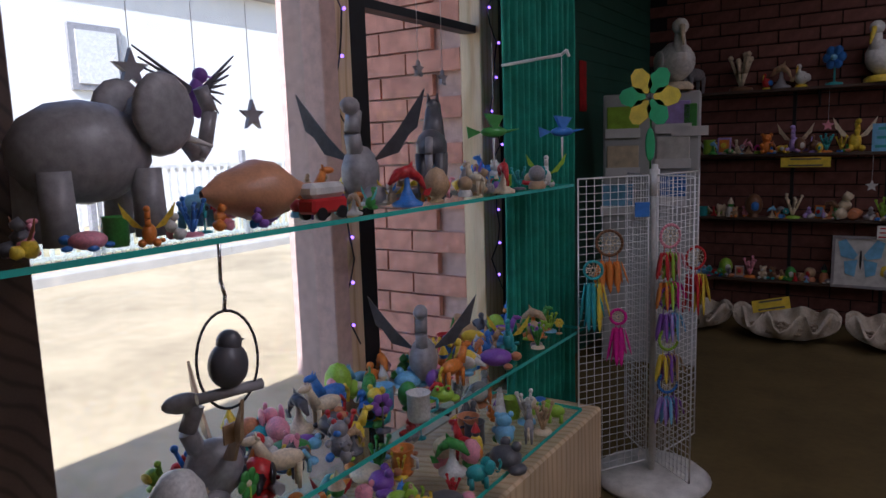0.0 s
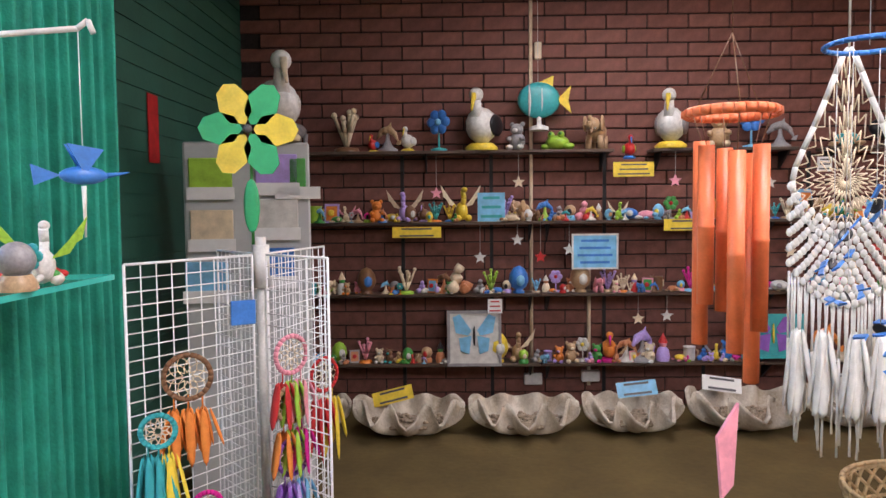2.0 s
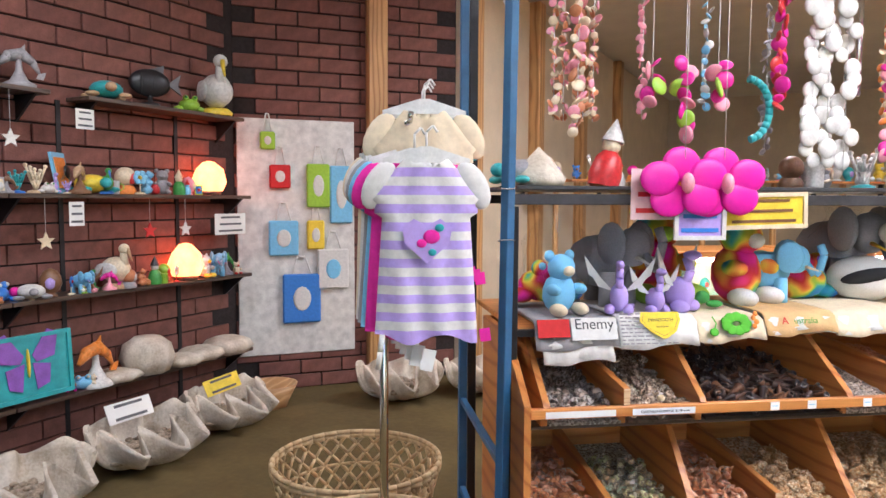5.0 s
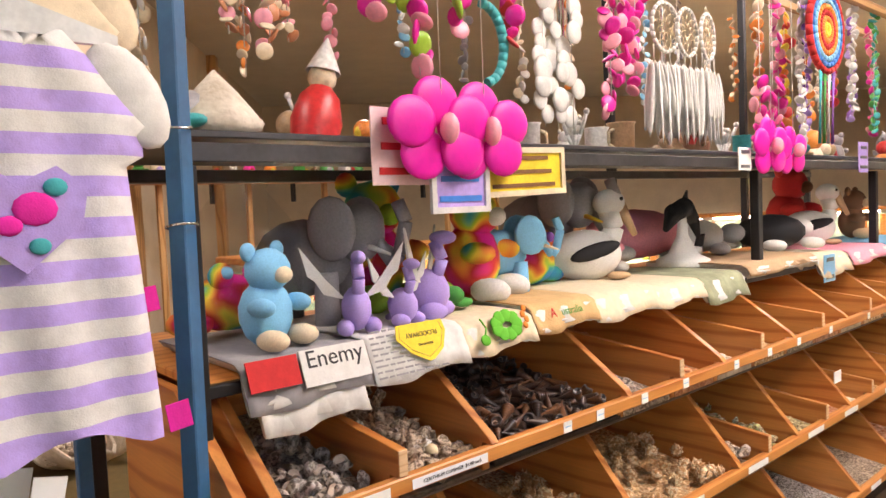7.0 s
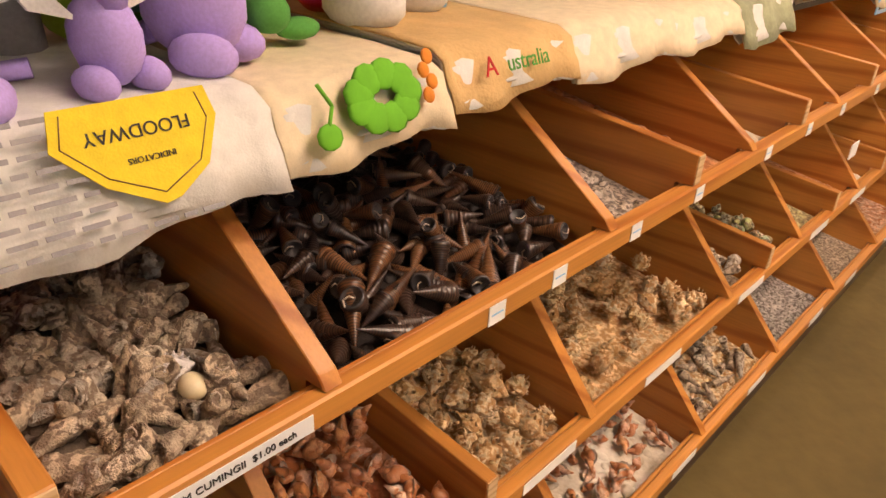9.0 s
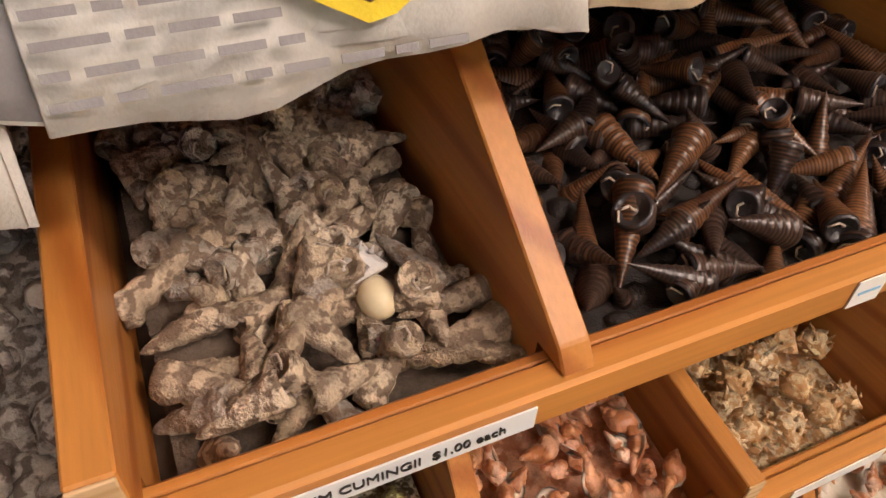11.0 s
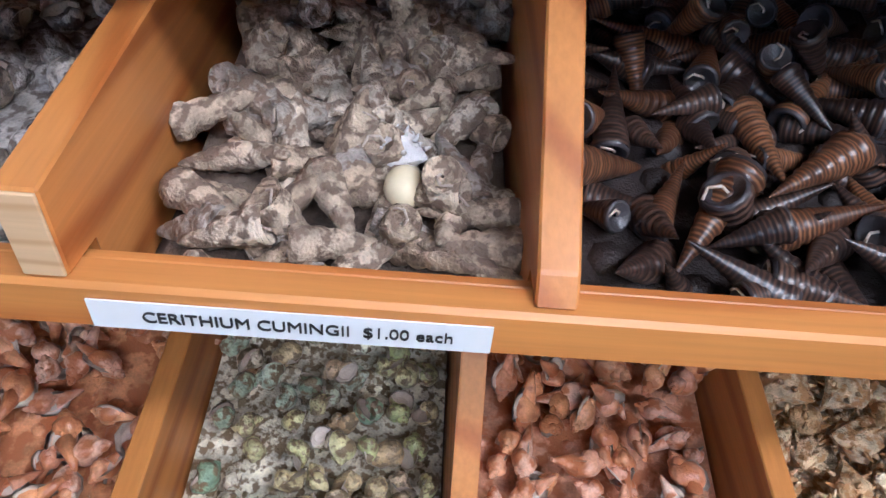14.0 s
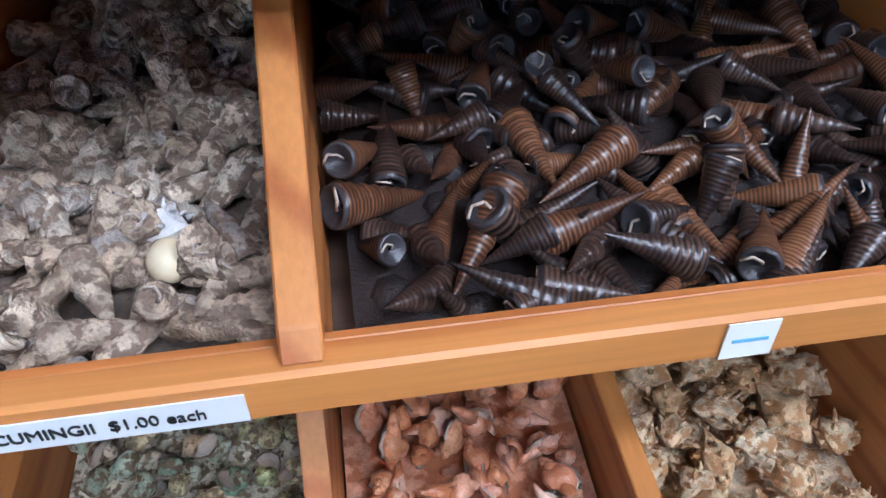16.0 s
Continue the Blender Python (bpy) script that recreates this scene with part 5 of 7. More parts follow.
def divider(s, poly, name="divider", cut=None):
    """A side board across the bins; cut adds the sawn front end as v, z0, z1."""
    bm = prism(bmesh.new(), poly, 0.019, "x")
    bmesh.ops.bevel(bm, geom=list(bm.edges), offset=0.0012, segments=1, affect="EDGES")
    d = part(name, bm, PINE_SIDE, counter, "", pose(s, 0, 0))
    if cut:
        v, z0, z1 = cut
        part("sawn_end", box(bmesh.new(), (0, 0, 0), (0.018, 0.002, z1 - z0), bev=0.0006), PINE_END, d, "pale sawn end", pose(0, v - 0.001, (z0 + z1) / 2))


def full(s, v, zt, top, zb, slope):
    """A tall divider that rises steeply from the rail and then runs level."""
    divider(s, [(v - 0.006, zt + 0.001), (v + 0.004, zt + 0.014), (v + slope, top), (3.86, top), (3.86, zb), (v + 0.022, zb), (v + 0.022, zt + 0.001)])


def half(s, v, zt, rise, zb):
    """A low divider with a square front end."""
    divider(s, [(v - 0.006, zt + 0.001), (v - 0.006, zt + rise), (3.86, zt + rise + 0.05), (3.86, zb), (v + 0.022, zb), (v + 0.022, zt + 0.001)], cut=(v - 0.006, zt + 0.002, zt + rise - 0.001))


U = 0.217
for i in range(-2, 16):
    s = -1.222 + U * i
    if i == 1 or s > S1 or s < S0:
        continue
    if i % 2:
        half(s, 3.368, 0.787, 0.047, 0.732)
    else:
        full(s, 3.368, 0.787, 0.947, 0.732, 0.22)
TALL2 = (-1.24, -0.765, -0.29, 0.08, 0.51, 0.94, 1.37, 1.8)
LOW2 = (-1.4775, -1.0, -0.12, 0.3, 0.72, 1.15, 1.58)
for s in TALL2:
    full(s, 3.36, 0.482, 0.715, 0.432, 0.2)
for s in LOW2:
    half(s, 3.36, 0.482, 0.05, 0.432)
TALL3 = (-1.2, -0.76, -0.32, 0.085, 0.515, 0.93, 1.4, 1.83)
for s in TALL3:
    full(s, 3.332, 0.182, 0.41, 0.127, 0.2)
for s in (S0 - 0.012, S1 + 0.012):
    divider(s, [(3.31, 0.0), (3.31, 0.2), (3.34, 0.5), (3.345, 0.8), (3.5, 0.9), (3.6, 0.95), (3.88, 0.95), (3.88, 0.0)], "end_panel")
# price strips on the rails
lab = board("price_label", -1.424, -1.248, 3.357, 3.358, 0.7625, 0.7795, mat("label_paper", (0.78, 0.8, 0.82), 0.5, 0, 0.03, 10, 0), "printed white price strip", 0)
writing("CERITHIUM CUMINGII  $1.00 each", 0.0092, COL["black"], lab, Matrix.Translation((0.003, -0.0011, 0)) @ pose(0, 0, 0, 90))
for s in (-1.018, -0.908, -0.74, -0.56, -0.3, -0.1, 0.1, 0.35, 0.7, 1.1, 1.5):
    tag = board("price_tag", s - 0.013, s + 0.013, 3.357, 3.358, 0.761, 0.784, PAPER, "", 0)
    board("tag_print", s - 0.009, s + 0.009, 3.3564, 3.3569, 0.772, 0.774, COL["sky blue"], "", 0)
for s in (-1.35, -0.876, -0.56, -0.2, 0.2, 0.5, 0.9, 1.3):
    board("price_tag", s - 0.06, s + 0.06, 3.349, 3.35, 0.458, 0.476, PAPER, "", 0)
    board("price_tag", s + 0.1, s + 0.2, 3.321, 3.322, 0.158, 0.176, PAPER, "", 0)
board("price_tag", -1.66, -1.47, 3.357, 3.358, 0.7625, 0.7795, PAPER, "", 0)
board("price_tag", 0.47, 0.53, 3.392, 3.395, 0.56, 0.6, PAPER, "", 0)

# steel frame over the counter
fr = thing("steel_rack", "dark steel shelf frame above the shell counter", "rack", bpose(0, 0, 0))


def bar(name, a, b, w, d, material, label=""):
    """A square bar between two places in the counter's own axes."""
    a, b = Vector(a), Vector(b)
    q = (b - a).to_track_quat("Z", "Y").to_matrix().to_4x4()
    return part(name, box(bmesh.new(), (0, 0, 0), (w, d, (b - a).length), bev=0.002), material, fr, label, Matrix.Translation((a + b) / 2) @ q)


bar("beam", (S0 - 0.02, 3.51, 1.33), (S1, 3.51, 1.33), 0.05, 0.03, STEEL)
bar("beam", (S0 - 0.02, 4.1, 1.33), (S1, 4.1, 1.33), 0.05, 0.03, STEEL)
bar("shelf_edge", (S0 - 0.02, 3.5, 0.962), (S1, 3.5, 0.962), 0.03, 0.02, BLACK)
for s in (S0 - 0.02, 0.2, 1.3, S1):
    bar("upright", (s, 3.53 if s > -1 else 3.5, 0.0 if s < -1 or s > 1.5 else 0.97), (s, 3.53 if s > -1 else 3.5, 1.31), 0.03, 0.03, BLACK)
    bar("upright", (s, 4.1, 0.0), (s, 4.1, 2.2), 0.03, 0.03, BLACK)
bar("blue_pole", (S0 - 0.06, 3.44, 0.2), (S0 - 0.03, 3.46, 2.4), 0.028, 0.028, BLUE, "blue painted steel pole")
bar("blue_pole", (S0 - 0.06, 4.05, 0.0), (S0 - 0.06, 4.05, 2.4), 0.028, 0.028, BLUE, "blue painted steel pole")
for z in (0.3, 0.62):
    bar("blue_rung", (S0 - 0.06, 3.44, z), (S0 - 0.06, 4.05, z), 0.02, 0.02, BLUE)
bar("top_rail", (S0 - 0.04, 3.52, 2.0), (S1, 3.52, 2.0), 0.03, 0.03, POSTWOOD)
bar("top_rail", (S0 - 0.04, 3.8, 2.05), (S1, 3.8, 2.05), 0.03, 0.03, POSTWOOD)
part("towel_shelf", box(bmesh.new(), (0.17, 3.8, 0.963), (S1 - S0, 0.6, 0.018), bev=0.003), PINE, fr)
part("top_shelf", box(bmesh.new(), (0.17, 3.81, 1.362), (S1 - S0, 0.58, 0.012), bev=0.002), STEEL, fr)
for s in (S0 - 0.06,):
    bm = bmesh.new()
    ring(bm, (s + 0.01, 3.44, 1.36), 0.022, 0.002, pose(0, 0, 0, 10), 0, 14)
    ring(bm, (s + 0.01, 3.44, 1.22), 0.022, 0.002, pose(0, 0, 0, -10), 0, 14)
    part("wire_tie", bm, CHROME, fr)

# tea towels over the shelf edge
def towel(s0, s1, drop, material, label, layers=3, z=0.978, turn=0.0):
    t = thing("tea_towel", label, "tea towel", bpose((s0 + s1) / 2, 3.5, z, 0, 0, turn), "tea towels on the shelf")
    w = s1 - s0
    for k in range(layers):
        bm = bmesh.new()
        rows = []
        prof = [(0.34, 0.004), (0.2, 0.006), (0.08, 0.006), (0.0, 0.004), (-0.018, -0.006), (-0.026 + 0.003 * k, -0.026), (-0.018 - drop * 0.25 + 0.004 * k, -drop * 0.6), (-0.018 - drop * 0.4 + 0.004 * k, -drop + 0.01 * k)]
        for v, zz in prof:
            row = []
            for i in range(15):
                u = i / 14 - 0.5
                wav = 0.005 * math.sin(u * 17 + k * 2 + s0 * 30) * (1 if zz < 0 else 0.25)
                row.append(bm.verts.new((u * w + 0.004 * k, v + wav + 0.002 * k, zz + 0.005 * (layers - k) + (0.008 * math.sin(u * 6 + k) if zz < -0.02 else 0))))
            rows.append(row)
        for a, b in zip(rows, rows[1:]):
            for i in range(14):
                bm.faces.new((a[i], a[i + 1], b[i + 1], b[i])).smooth = True
        ob = part("fold", bm, material if k == 0 else CLOTH["white"], t)
        so = ob.modifiers.new("thickness", "SOLIDIFY")
        so.thickness = 0.003
    return t


def printed(t, parts_, name, m=None):
    for bm, material in parts_:
        part(name, bm, material, t, m=m or Matrix())


FV = -0.016
LEANED = pose(0, -0.016, 0.008, -22)
tw1 = towel(-1.66, -1.42, 0.07, CLOTH["grey"], "grey and maroon tea towel with white lettering")
part("patch", box(bmesh.new(), (0.045, FV, -0.018), (0.13, 0.003, 0.062)), CLOTH["white"], tw1, m=LEANED)
writing("Enemy", 0.042, COL["black"], tw1, LEANED @ Matrix.Translation((0.045, FV - 0.002, -0.006)) @ pose(0, 0, 0, 90))
part("maroon_band", box(bmesh.new(), (-0.07, FV, -0.015), (0.09, 0.003, 0.05)), CLOTH["red"], tw1, m=LEANED)
tw1b = towel(-1.64, -1.44, 0.09, CLOTH["white"], "white tea towel with dark lettering underneath", 2, 0.966)
tw2 = towel(-1.42, -1.19, 0.075, CLOTH["white"], "white tea towel printed with a yellow floodway sign", 4)
bm = bmesh.new()
prism(bm, [(-0.05, 0.026), (0.06, 0.026), (0.064, 0.004), (0.048, -0.03), (0.02, -0.048), (0.008, -0.05), (-0.028, -0.03), (-0.056, 0.0)], 0.0012, "y", FV)
part("yellow_print", bm, CLOTH["yellow"], tw2, m=LEANED)
bm = bmesh.new()
edge_ = [(-0.043, 0.022), (-0.049, 0.001), (-0.025, -0.024), (0.01, -0.042), (0.042, -0.026), (0.056, 0.003), (0.052, 0.022)]
tube(bm, [(x, FV - 0.0008, z) for x, z in edge_], 0.0005, 0, 4)
part("border_line", bm, COL["brown"], tw2, m=LEANED)
writing("FLOODWAY", 0.0135, COL["black"], tw2, LEANED @ Matrix.Translation((0.004, FV - 0.0012, 0.004)) @ pose(0, 0, 0, 90) @ pose(0, 0, 0, 0, 0, 180))
writing("INDICATORS", 0.006, COL["black"], tw2, LEANED @ Matrix.Translation((0.008, FV - 0.0012, -0.016)) @ pose(0, 0, 0, 90) @ pose(0, 0, 0, 0, 0, 180))
bm = bmesh.new()
for i in range(9):
    x = -0.112
    while x < (-0.06 + 0.011 * max(0, i - 3) if i < 8 else 0.05):
        w = 0.01 + 0.008 * ((i * 7 + int(x * 900)) % 3)
        box(bm, (x + w / 2, FV + 0.001, 0.022 - 0.0105 * i), (w, 0.001, 0.0035))
        x += w + 0.005
part("small_print", bm, CLOTH["grey"], tw2, m=LEANED)
tw3 = towel(-1.185, -0.985, 0.06, CLOTH["cream"], "cream tea towel printed with green leaves and orange flowers")
bm = bmesh.new()
for i in range(9):
    a = i * 0.7
    ball(bm, (0.01 + 0.03 * math.cos(a), FV, -0.012 + 0.02 * math.sin(a)), (0.018, 0.003, 0.015), 0, 8, 5)
ball(bm, (-0.06, FV, -0.035), (0.014, 0.003, 0.012), 0, 8, 5)
tube(bm, [(-0.06, FV, -0.03), (-0.05, FV, -0.01), (-0.06, FV, 0.01)], 0.002)
part("leaf_print", bm, mat("leaf_print", (0.1, 0.42, 0.03), 0.9), tw3, m=LEANED)
bm = bmesh.new()
for i in range(4):
    ball(bm, (0.065 + 0.008 * (i % 2), FV, -0.02 + 0.012 * i), (0.008, 0.003, 0.008), 0, 8, 5)
part("flower_print", bm, CLOTH["orange"], tw3, m=LEANED)
tw4 = towel(-0.98, -0.76, 0.055, mat("tan_linen", (0.62, 0.4, 0.18), 0.9, 0, 0.12, 25, 0.4), "tan linen tea towel lettered with a country name", 5)
writing("A", 0.03, CLOTH["red"], tw4, LEANED @ Matrix.Translation((-0.055, FV - 0.002, -0.008)) @ pose(0, 0, 0, 90))
writing("ustralia", 0.026, CLOTH["green"], tw4, LEANED @ Matrix.Translation((0.01, FV - 0.002, -0.008)) @ pose(0, 0, 0, 90))
towel(-0.76, -0.5, 0.06, CLOTH["cream"], "cream tea towels in a folded stack", 5)
towel(-0.5, -0.25, 0.05, CLOTH["cream"], "cream printed tea towel on the shelf edge", 3)
towel(-0.25, 0.0, 0.07, mat("olive_linen", (0.3, 0.32, 0.2), 0.9, 0, 0.3, 18, 0.4), "olive green patterned tea towel", 3)
towel(0.02, 0.55, 0.03, CLOTH["tan"], "pile of tan tea towels", 6)
towel(0.56, 0.85, 0.07, CLOTH["cream"], "cream tea towel with pictures", 3)
towel(0.86, 1.3, 0.05, CLOTH["pink"], "pale pink tea towel over the shelf edge", 3)
towel(1.32, 1.9, 0.06, CLOTH["sky blue"], "blue and yellow tea towel over the shelf edge", 3)
sheet("price_card", 0.1, 0.1, COL["sky blue"], "pale blue price card on the shelf edge", "card", bpose(0.62, 3.46, 0.95), 2)

# soft toys on the towels
def toy(kind, cols, size, s, v, rz, z=1.0):
    return figurine(kind, cols, size * 1.25, bpose(s, v, z, 0, 0, rz), "sitting on folded tea towels", "soft toys above the shell counter", True)


RAIN = bpy.data.materials.new("rainbow_plush")
RAIN.use_nodes = True
rn, rl = RAIN.node_tree.nodes, RAIN.node_tree.links
tcx, wvx, rmx = rn.new("ShaderNodeTexCoord"), rn.new("ShaderNodeTexNoise"), rn.new("ShaderNodeValToRGB")
wvx.inputs["Scale"].default_value, wvx.inputs["Detail"].default_value = 2.6, 1
rl.new(tcx.outputs["Object"], wvx.inputs["Vector"])
for i, (p, c) in enumerate([(0.3, "magenta"), (0.4, "red"), (0.46, "orange"), (0.51, "yellow"), (0.57, "lime"), (0.63, "teal"), (0.72, "blue")]):
    e = rmx.color_ramp.elements[i] if i < 2 else rmx.color_ramp.elements.new(p)
    e.position = p
    e.color = (*SHADE[c], 1)
rl.new(wvx.outputs[0], rmx.inputs[0])
rl.new(rmx.outputs[0], rn["Principled BSDF"].inputs["Base Color"])
rn["Principled BSDF"].inputs["Roughness"].default_value = 0.9
CLOTH["rainbow"] = RAIN
toy("bear", ["sky blue", "cream", "white"], 0.15, -1.56, 3.58, 20)
toy("frog", ["rainbow", "sky blue", "white"], 0.17, -1.55, 3.75, 10, 1.01)
toy("elephant", ["grey", "white", "grey"], 0.22, -1.36, 3.74, 30)
toy("dragon", ["lilac", "white", "lilac"], 0.13, -1.39, 3.55, -20)
toy("dragon", ["lilac", "white", "lilac"], 0.11, -1.28, 3.55, 10)
toy("dragon", ["lilac", "white", "lilac"], 0.15, -1.19, 3.58, 35)
toy("bear", ["rainbow", "lime", "lime"], 0.26, -1.16, 3.82, 0)
toy("turtle", ["lime", "green", "lime"], 0.13, -1.12, 3.66, 0)
toy("bear", ["rainbow", "white", "red"], 0.24, -0.93, 3.72, 20)
toy("elephant", ["sky blue", "cream", "black"], 0.17, -0.82, 3.72, 60)
toy("frog", ["rainbow", "purple", "rainbow"], 0.2, -0.68, 3.78, 0)
toy("elephant", ["grey", "rainbow", "grey"], 0.26, -0.42, 3.92, 10)
toy("bear", ["pink", "white", "pink"], 0.16, -0.28, 3.82, 0)
toy("dolphin", ["black", "white", "black"], 0.2, 0.06, 3.72, 0)
toy("turtle", ["pink", "white", "pink"], 0.34, 0.16, 3.98, 60)
toy("turtle", ["white", "grey", "white"], 0.26, 0.4, 3.9, 40)
toy("turtle", ["black", "white", "black"], 0.26, 0.72, 3.72, 70)
toy("bear", ["red", "brown", "red"], 0.3, 1.3, 3.9, 0)
toy("bear", ["brown", "tan", "brown"], 0.2, 1.6, 3.72, 0)


def pelican(s, v, rz, size):
    t = thing("pelican_toy", "white plush pelican with black wings and long bill", "soft toy", bpose(s, v, 1.0, 0, 0, rz) @ Matrix.Diagonal((size, size, size, 1)), "soft toys above the shell counter")
    bm = ball(bmesh.new(), (0, 0.05, 0.3), (0.34, 0.46, 0.3), 0, 16, 12)
    part("body", bm, CLOTH["white"], t)
    part("neck", tube(bmesh.new(), [(0, -0.28, 0.38), (0, -0.36, 0.6), (0, -0.28, 0.82)], 0.12, 0, 10), CLOTH["white"], t)
    part("head", ball(bmesh.new(), (0, -0.3, 0.9), (0.16, 0.2, 0.16), 0, 12, 9), CLOTH["white"], t)
    part("bill", rod(bmesh.new(), (0, -0.44, 0.88), (0, -0.66, 0.5), 0.08, 0.035, 0, 10), CLOTH["tan"], t)
    for q in (-1, 1):
        part("wing", ball(bmesh.new(), (q * 0.31, 0.1, 0.36), (0.06, 0.34, 0.09), 0, 12, 8, pose(0, 0, 0, -12)), CLOTH["black"], t)
        part("eye", ball(bmesh.new(), (q * 0.14, -0.38, 0.94), 0.025, 0, 8, 6), COL["black"], t)
        part("foot", ball(bmesh.new(), (q * 0.16, -0.3, 0.05), (0.1, 0.16, 0.05), 0, 10, 6), CLOTH["tan"], t)


pelican(-0.46, 3.72, 70, 0.25)
pelican(1.12, 3.72, 50, 0.25)
BAG = glass("cellophane", (0.97, 0.97, 0.97), 0.12)
for s, v in ((-1.52, 3.74), (-0.42, 3.9)):
    bm = bmesh.new()
    lathe(bm, [(0.08, 0), (0.11, 0.08), (0.1, 0.2), (0.05, 0.28), (0.07, 0.32)], 14, 0, None, lambda u, k: 1 + 0.12 * math.sin(u * 37 + k * 2.2))
    b = solid("plastic_bag", bm, BAG, "crinkled clear plastic bag round a toy", "bag", bpose(s, v, 1.0))
    b.visible_shadow = False

# signs on the top shelf's edge
sheet("picture_card", 0.13, 0.14, mat("pale_pink_card", (0.75, 0.55, 0.55), 0.8), "pale pink printed card on shelf edge", "card", bpose(-1.33, 3.47, 1.345, 0, 0, 0), 3, COL["red"])
sheet("warning_sign", 0.25, 0.09, COL["yellow"], "yellow printed warning sign on shelf edge", "sign", bpose(-1.0, 3.47, 1.3, 0, -1.5, 0), 3, COL["brown"], COL["cream"])
sheet("lilac_sign", 0.14, 0.12, CLOTH["lilac"], "lilac lettered sign hung under the orchid", "sign", bpose(-1.2, 3.455, 1.285), 3, COL["blue"], COL["white"])
sheet("white_card", 0.08, 0.07, PAPER, "small white card on the shelf edge", "card", bpose(0.0, 3.47, 1.34), 2)
sheet("lilac_sign", 0.1, 0.12, CLOTH["lilac"], "small lilac sign hanging by chimes", "sign", bpose(1.0, 3.47, 1.36), 3)

# orchids and strings of blossom
PETAL = mat("orchid", (0.75, 0.01, 0.36), 0.45, 0, 0.15, 9, 0.1)


def orchid(s, v, z, r, n=5):
    t = thing("orchid_chime", "bright magenta shell orchid hanging in front", "ornament", bpose(s, v, z), "magenta orchids")
    for i in range(n):
        a = i * 2 * math.pi / n + 0.4
        part("petal", ball(bmesh.new(), (r * 0.72 * math.cos(a) * 1.2, 0.01 * (i % 2), r * 0.62 * math.sin(a)), (r * 0.66, 0.012, r * 0.56), 0, 14, 8), PETAL, t)
    part("lip", ball(bmesh.new(), (0, -0.02, 0), (r * 0.2, 0.02, r * 0.34)), COL["pink"], t)
    part("line", rod(bmesh.new(), (0, 0, r * 0.5), (0, 0, 2.0 - z), 0.0012, seg=4), COL["white"], t)


orchid(-1.26, 3.43, 1.375, 0.085)
orchid(-1.14, 3.44, 1.375, 0.085)
orchid(0.14, 3.45, 1.38, 0.08)
orchid(0.3, 3.45, 1.37, 0.07)


def strand(s, v, z0, z1, colors, r, label, gap=1.9, flat=False, cat="wind chime"):
    t = thing("shell_strand", label, cat, bpose(s, v, 0), "hanging strands over the counter")
    z, i = z1, 0
    by = {}
    while z > z0:
        c = colors[i % len(colors)]
        bm = by.setdefault(c, bmesh.new())
        q = r * rng.uniform(0.7, 1.15)
        ball(bm, (rng.uniform(-1, 1) * r * 0.8, rng.uniform(-1, 1) * r * 0.6, z), (q, q * 0.28, q), 0, 9, 6, None if flat else pose(0, 0, 0, rng.uniform(-60, 60), rng.uniform(-60, 60), rng.uniform(0, 180)))
        z -= r * gap * 0.5
        i += 1
    for c, bm in by.items():
        tagged(part("beads", bm, COL[c], t), kind="stuff")
    part("string", rod(bmesh.new(), (0, 0, z0), (0, 0, 2.02), 0.0015, seg=4), COL["white"], t)


for ds in (-0.1, 0, 0.1):
    strand(-1.2 + ds, 3.56, 1.5 + abs(ds), 1.72, ["magenta", "pink", "magenta", "lime"], 0.028, "magenta blossom cluster hanging over the shelf", 1.6)
for ds in (-0.05, 0.0, 0.06):
    strand(-0.72 + ds, 3.6, 1.42, 1.98, ["white"], 0.032, "strand of round white shell discs", 2.2, True)
for ds in (-0.02, 0.05, 0.1):
    strand(-0.5 + ds, 3.58, 1.48 + ds, 2.0, ["magenta", "magenta", "pink"], 0.024, "strand of magenta blossoms", 1.7)
strand(-0.88, 3.6, 1.6, 2.0, ["magenta", "red"], 0.024, "strand of magenta blossoms", 1.7)
strand(-1.5, 3.62, 1.52, 1.9, ["pink", "cream", "terracotta"], 0.02, "peach shell strand chime", 1.5)
for ds in (-0.06, -0.03, 0.03, 0.06):
    strand(-1.5 + ds, 3.66, 1.56, 1.9, ["pink", "cream", "terracotta"], 0.014, "peach shell strand chime", 1.8)
for s in (0.35, 0.45):
    strand(s, 3.58, 1.38, 1.62, ["magenta", "pink"], 0.03, "magenta blossom strand hanging over the counter", 1.7)
for i in range(14):
    s = 0.62 + i * 0.085
    strand(s, 3.55 + 0.12 * (i % 3), 1.4 + 0.08 * (i % 4), 2.0, [["white"], ["magenta", "pink"], ["cream", "orange"], ["teal", "green"], ["purple", "lilac"], ["yellow", "orange", "red"]][i % 6], 0.018 + 0.004 * (i % 3), "colourful shell strand hanging over the counter", 1.9)
for i in range(16):
    s = -1.62 + i * 0.23
    strand(s, 3.95, 1.5 + 0.05 * (i % 4), 2.0, [["cream", "white"], ["orange", "cream"], ["pink"], ["sky blue", "white"], ["grey"]][i % 5], 0.016, "pale shell chime hanging at the back", 2.4)
for k, s in enumerate((-0.28, -0.16, -0.04)):
    dreamcatcher(tuple(B(s, 3.56, 1.72)), -54 + 6 * k, 0.07, ["white", "white", "white", "white", "white"], 0.24, "white feather dreamcatcher hanging over counter")
t = thing("crescent_ornament", "blue crescent moon ornament hanging up", "ornament", bpose(-0.98, 3.6, 1.6))
part("moon", tube(bmesh.new(), [(0.07 * math.sin(a) , 0, 0.09 * math.cos(a)) for a in [i * 0.25 for i in range(13)]], 0.012), COL["teal"], t)
part("line", rod(bmesh.new(), (0, 0, 0.09), (0, 0, 0.42), 0.001, seg=4), COL["white"], t)
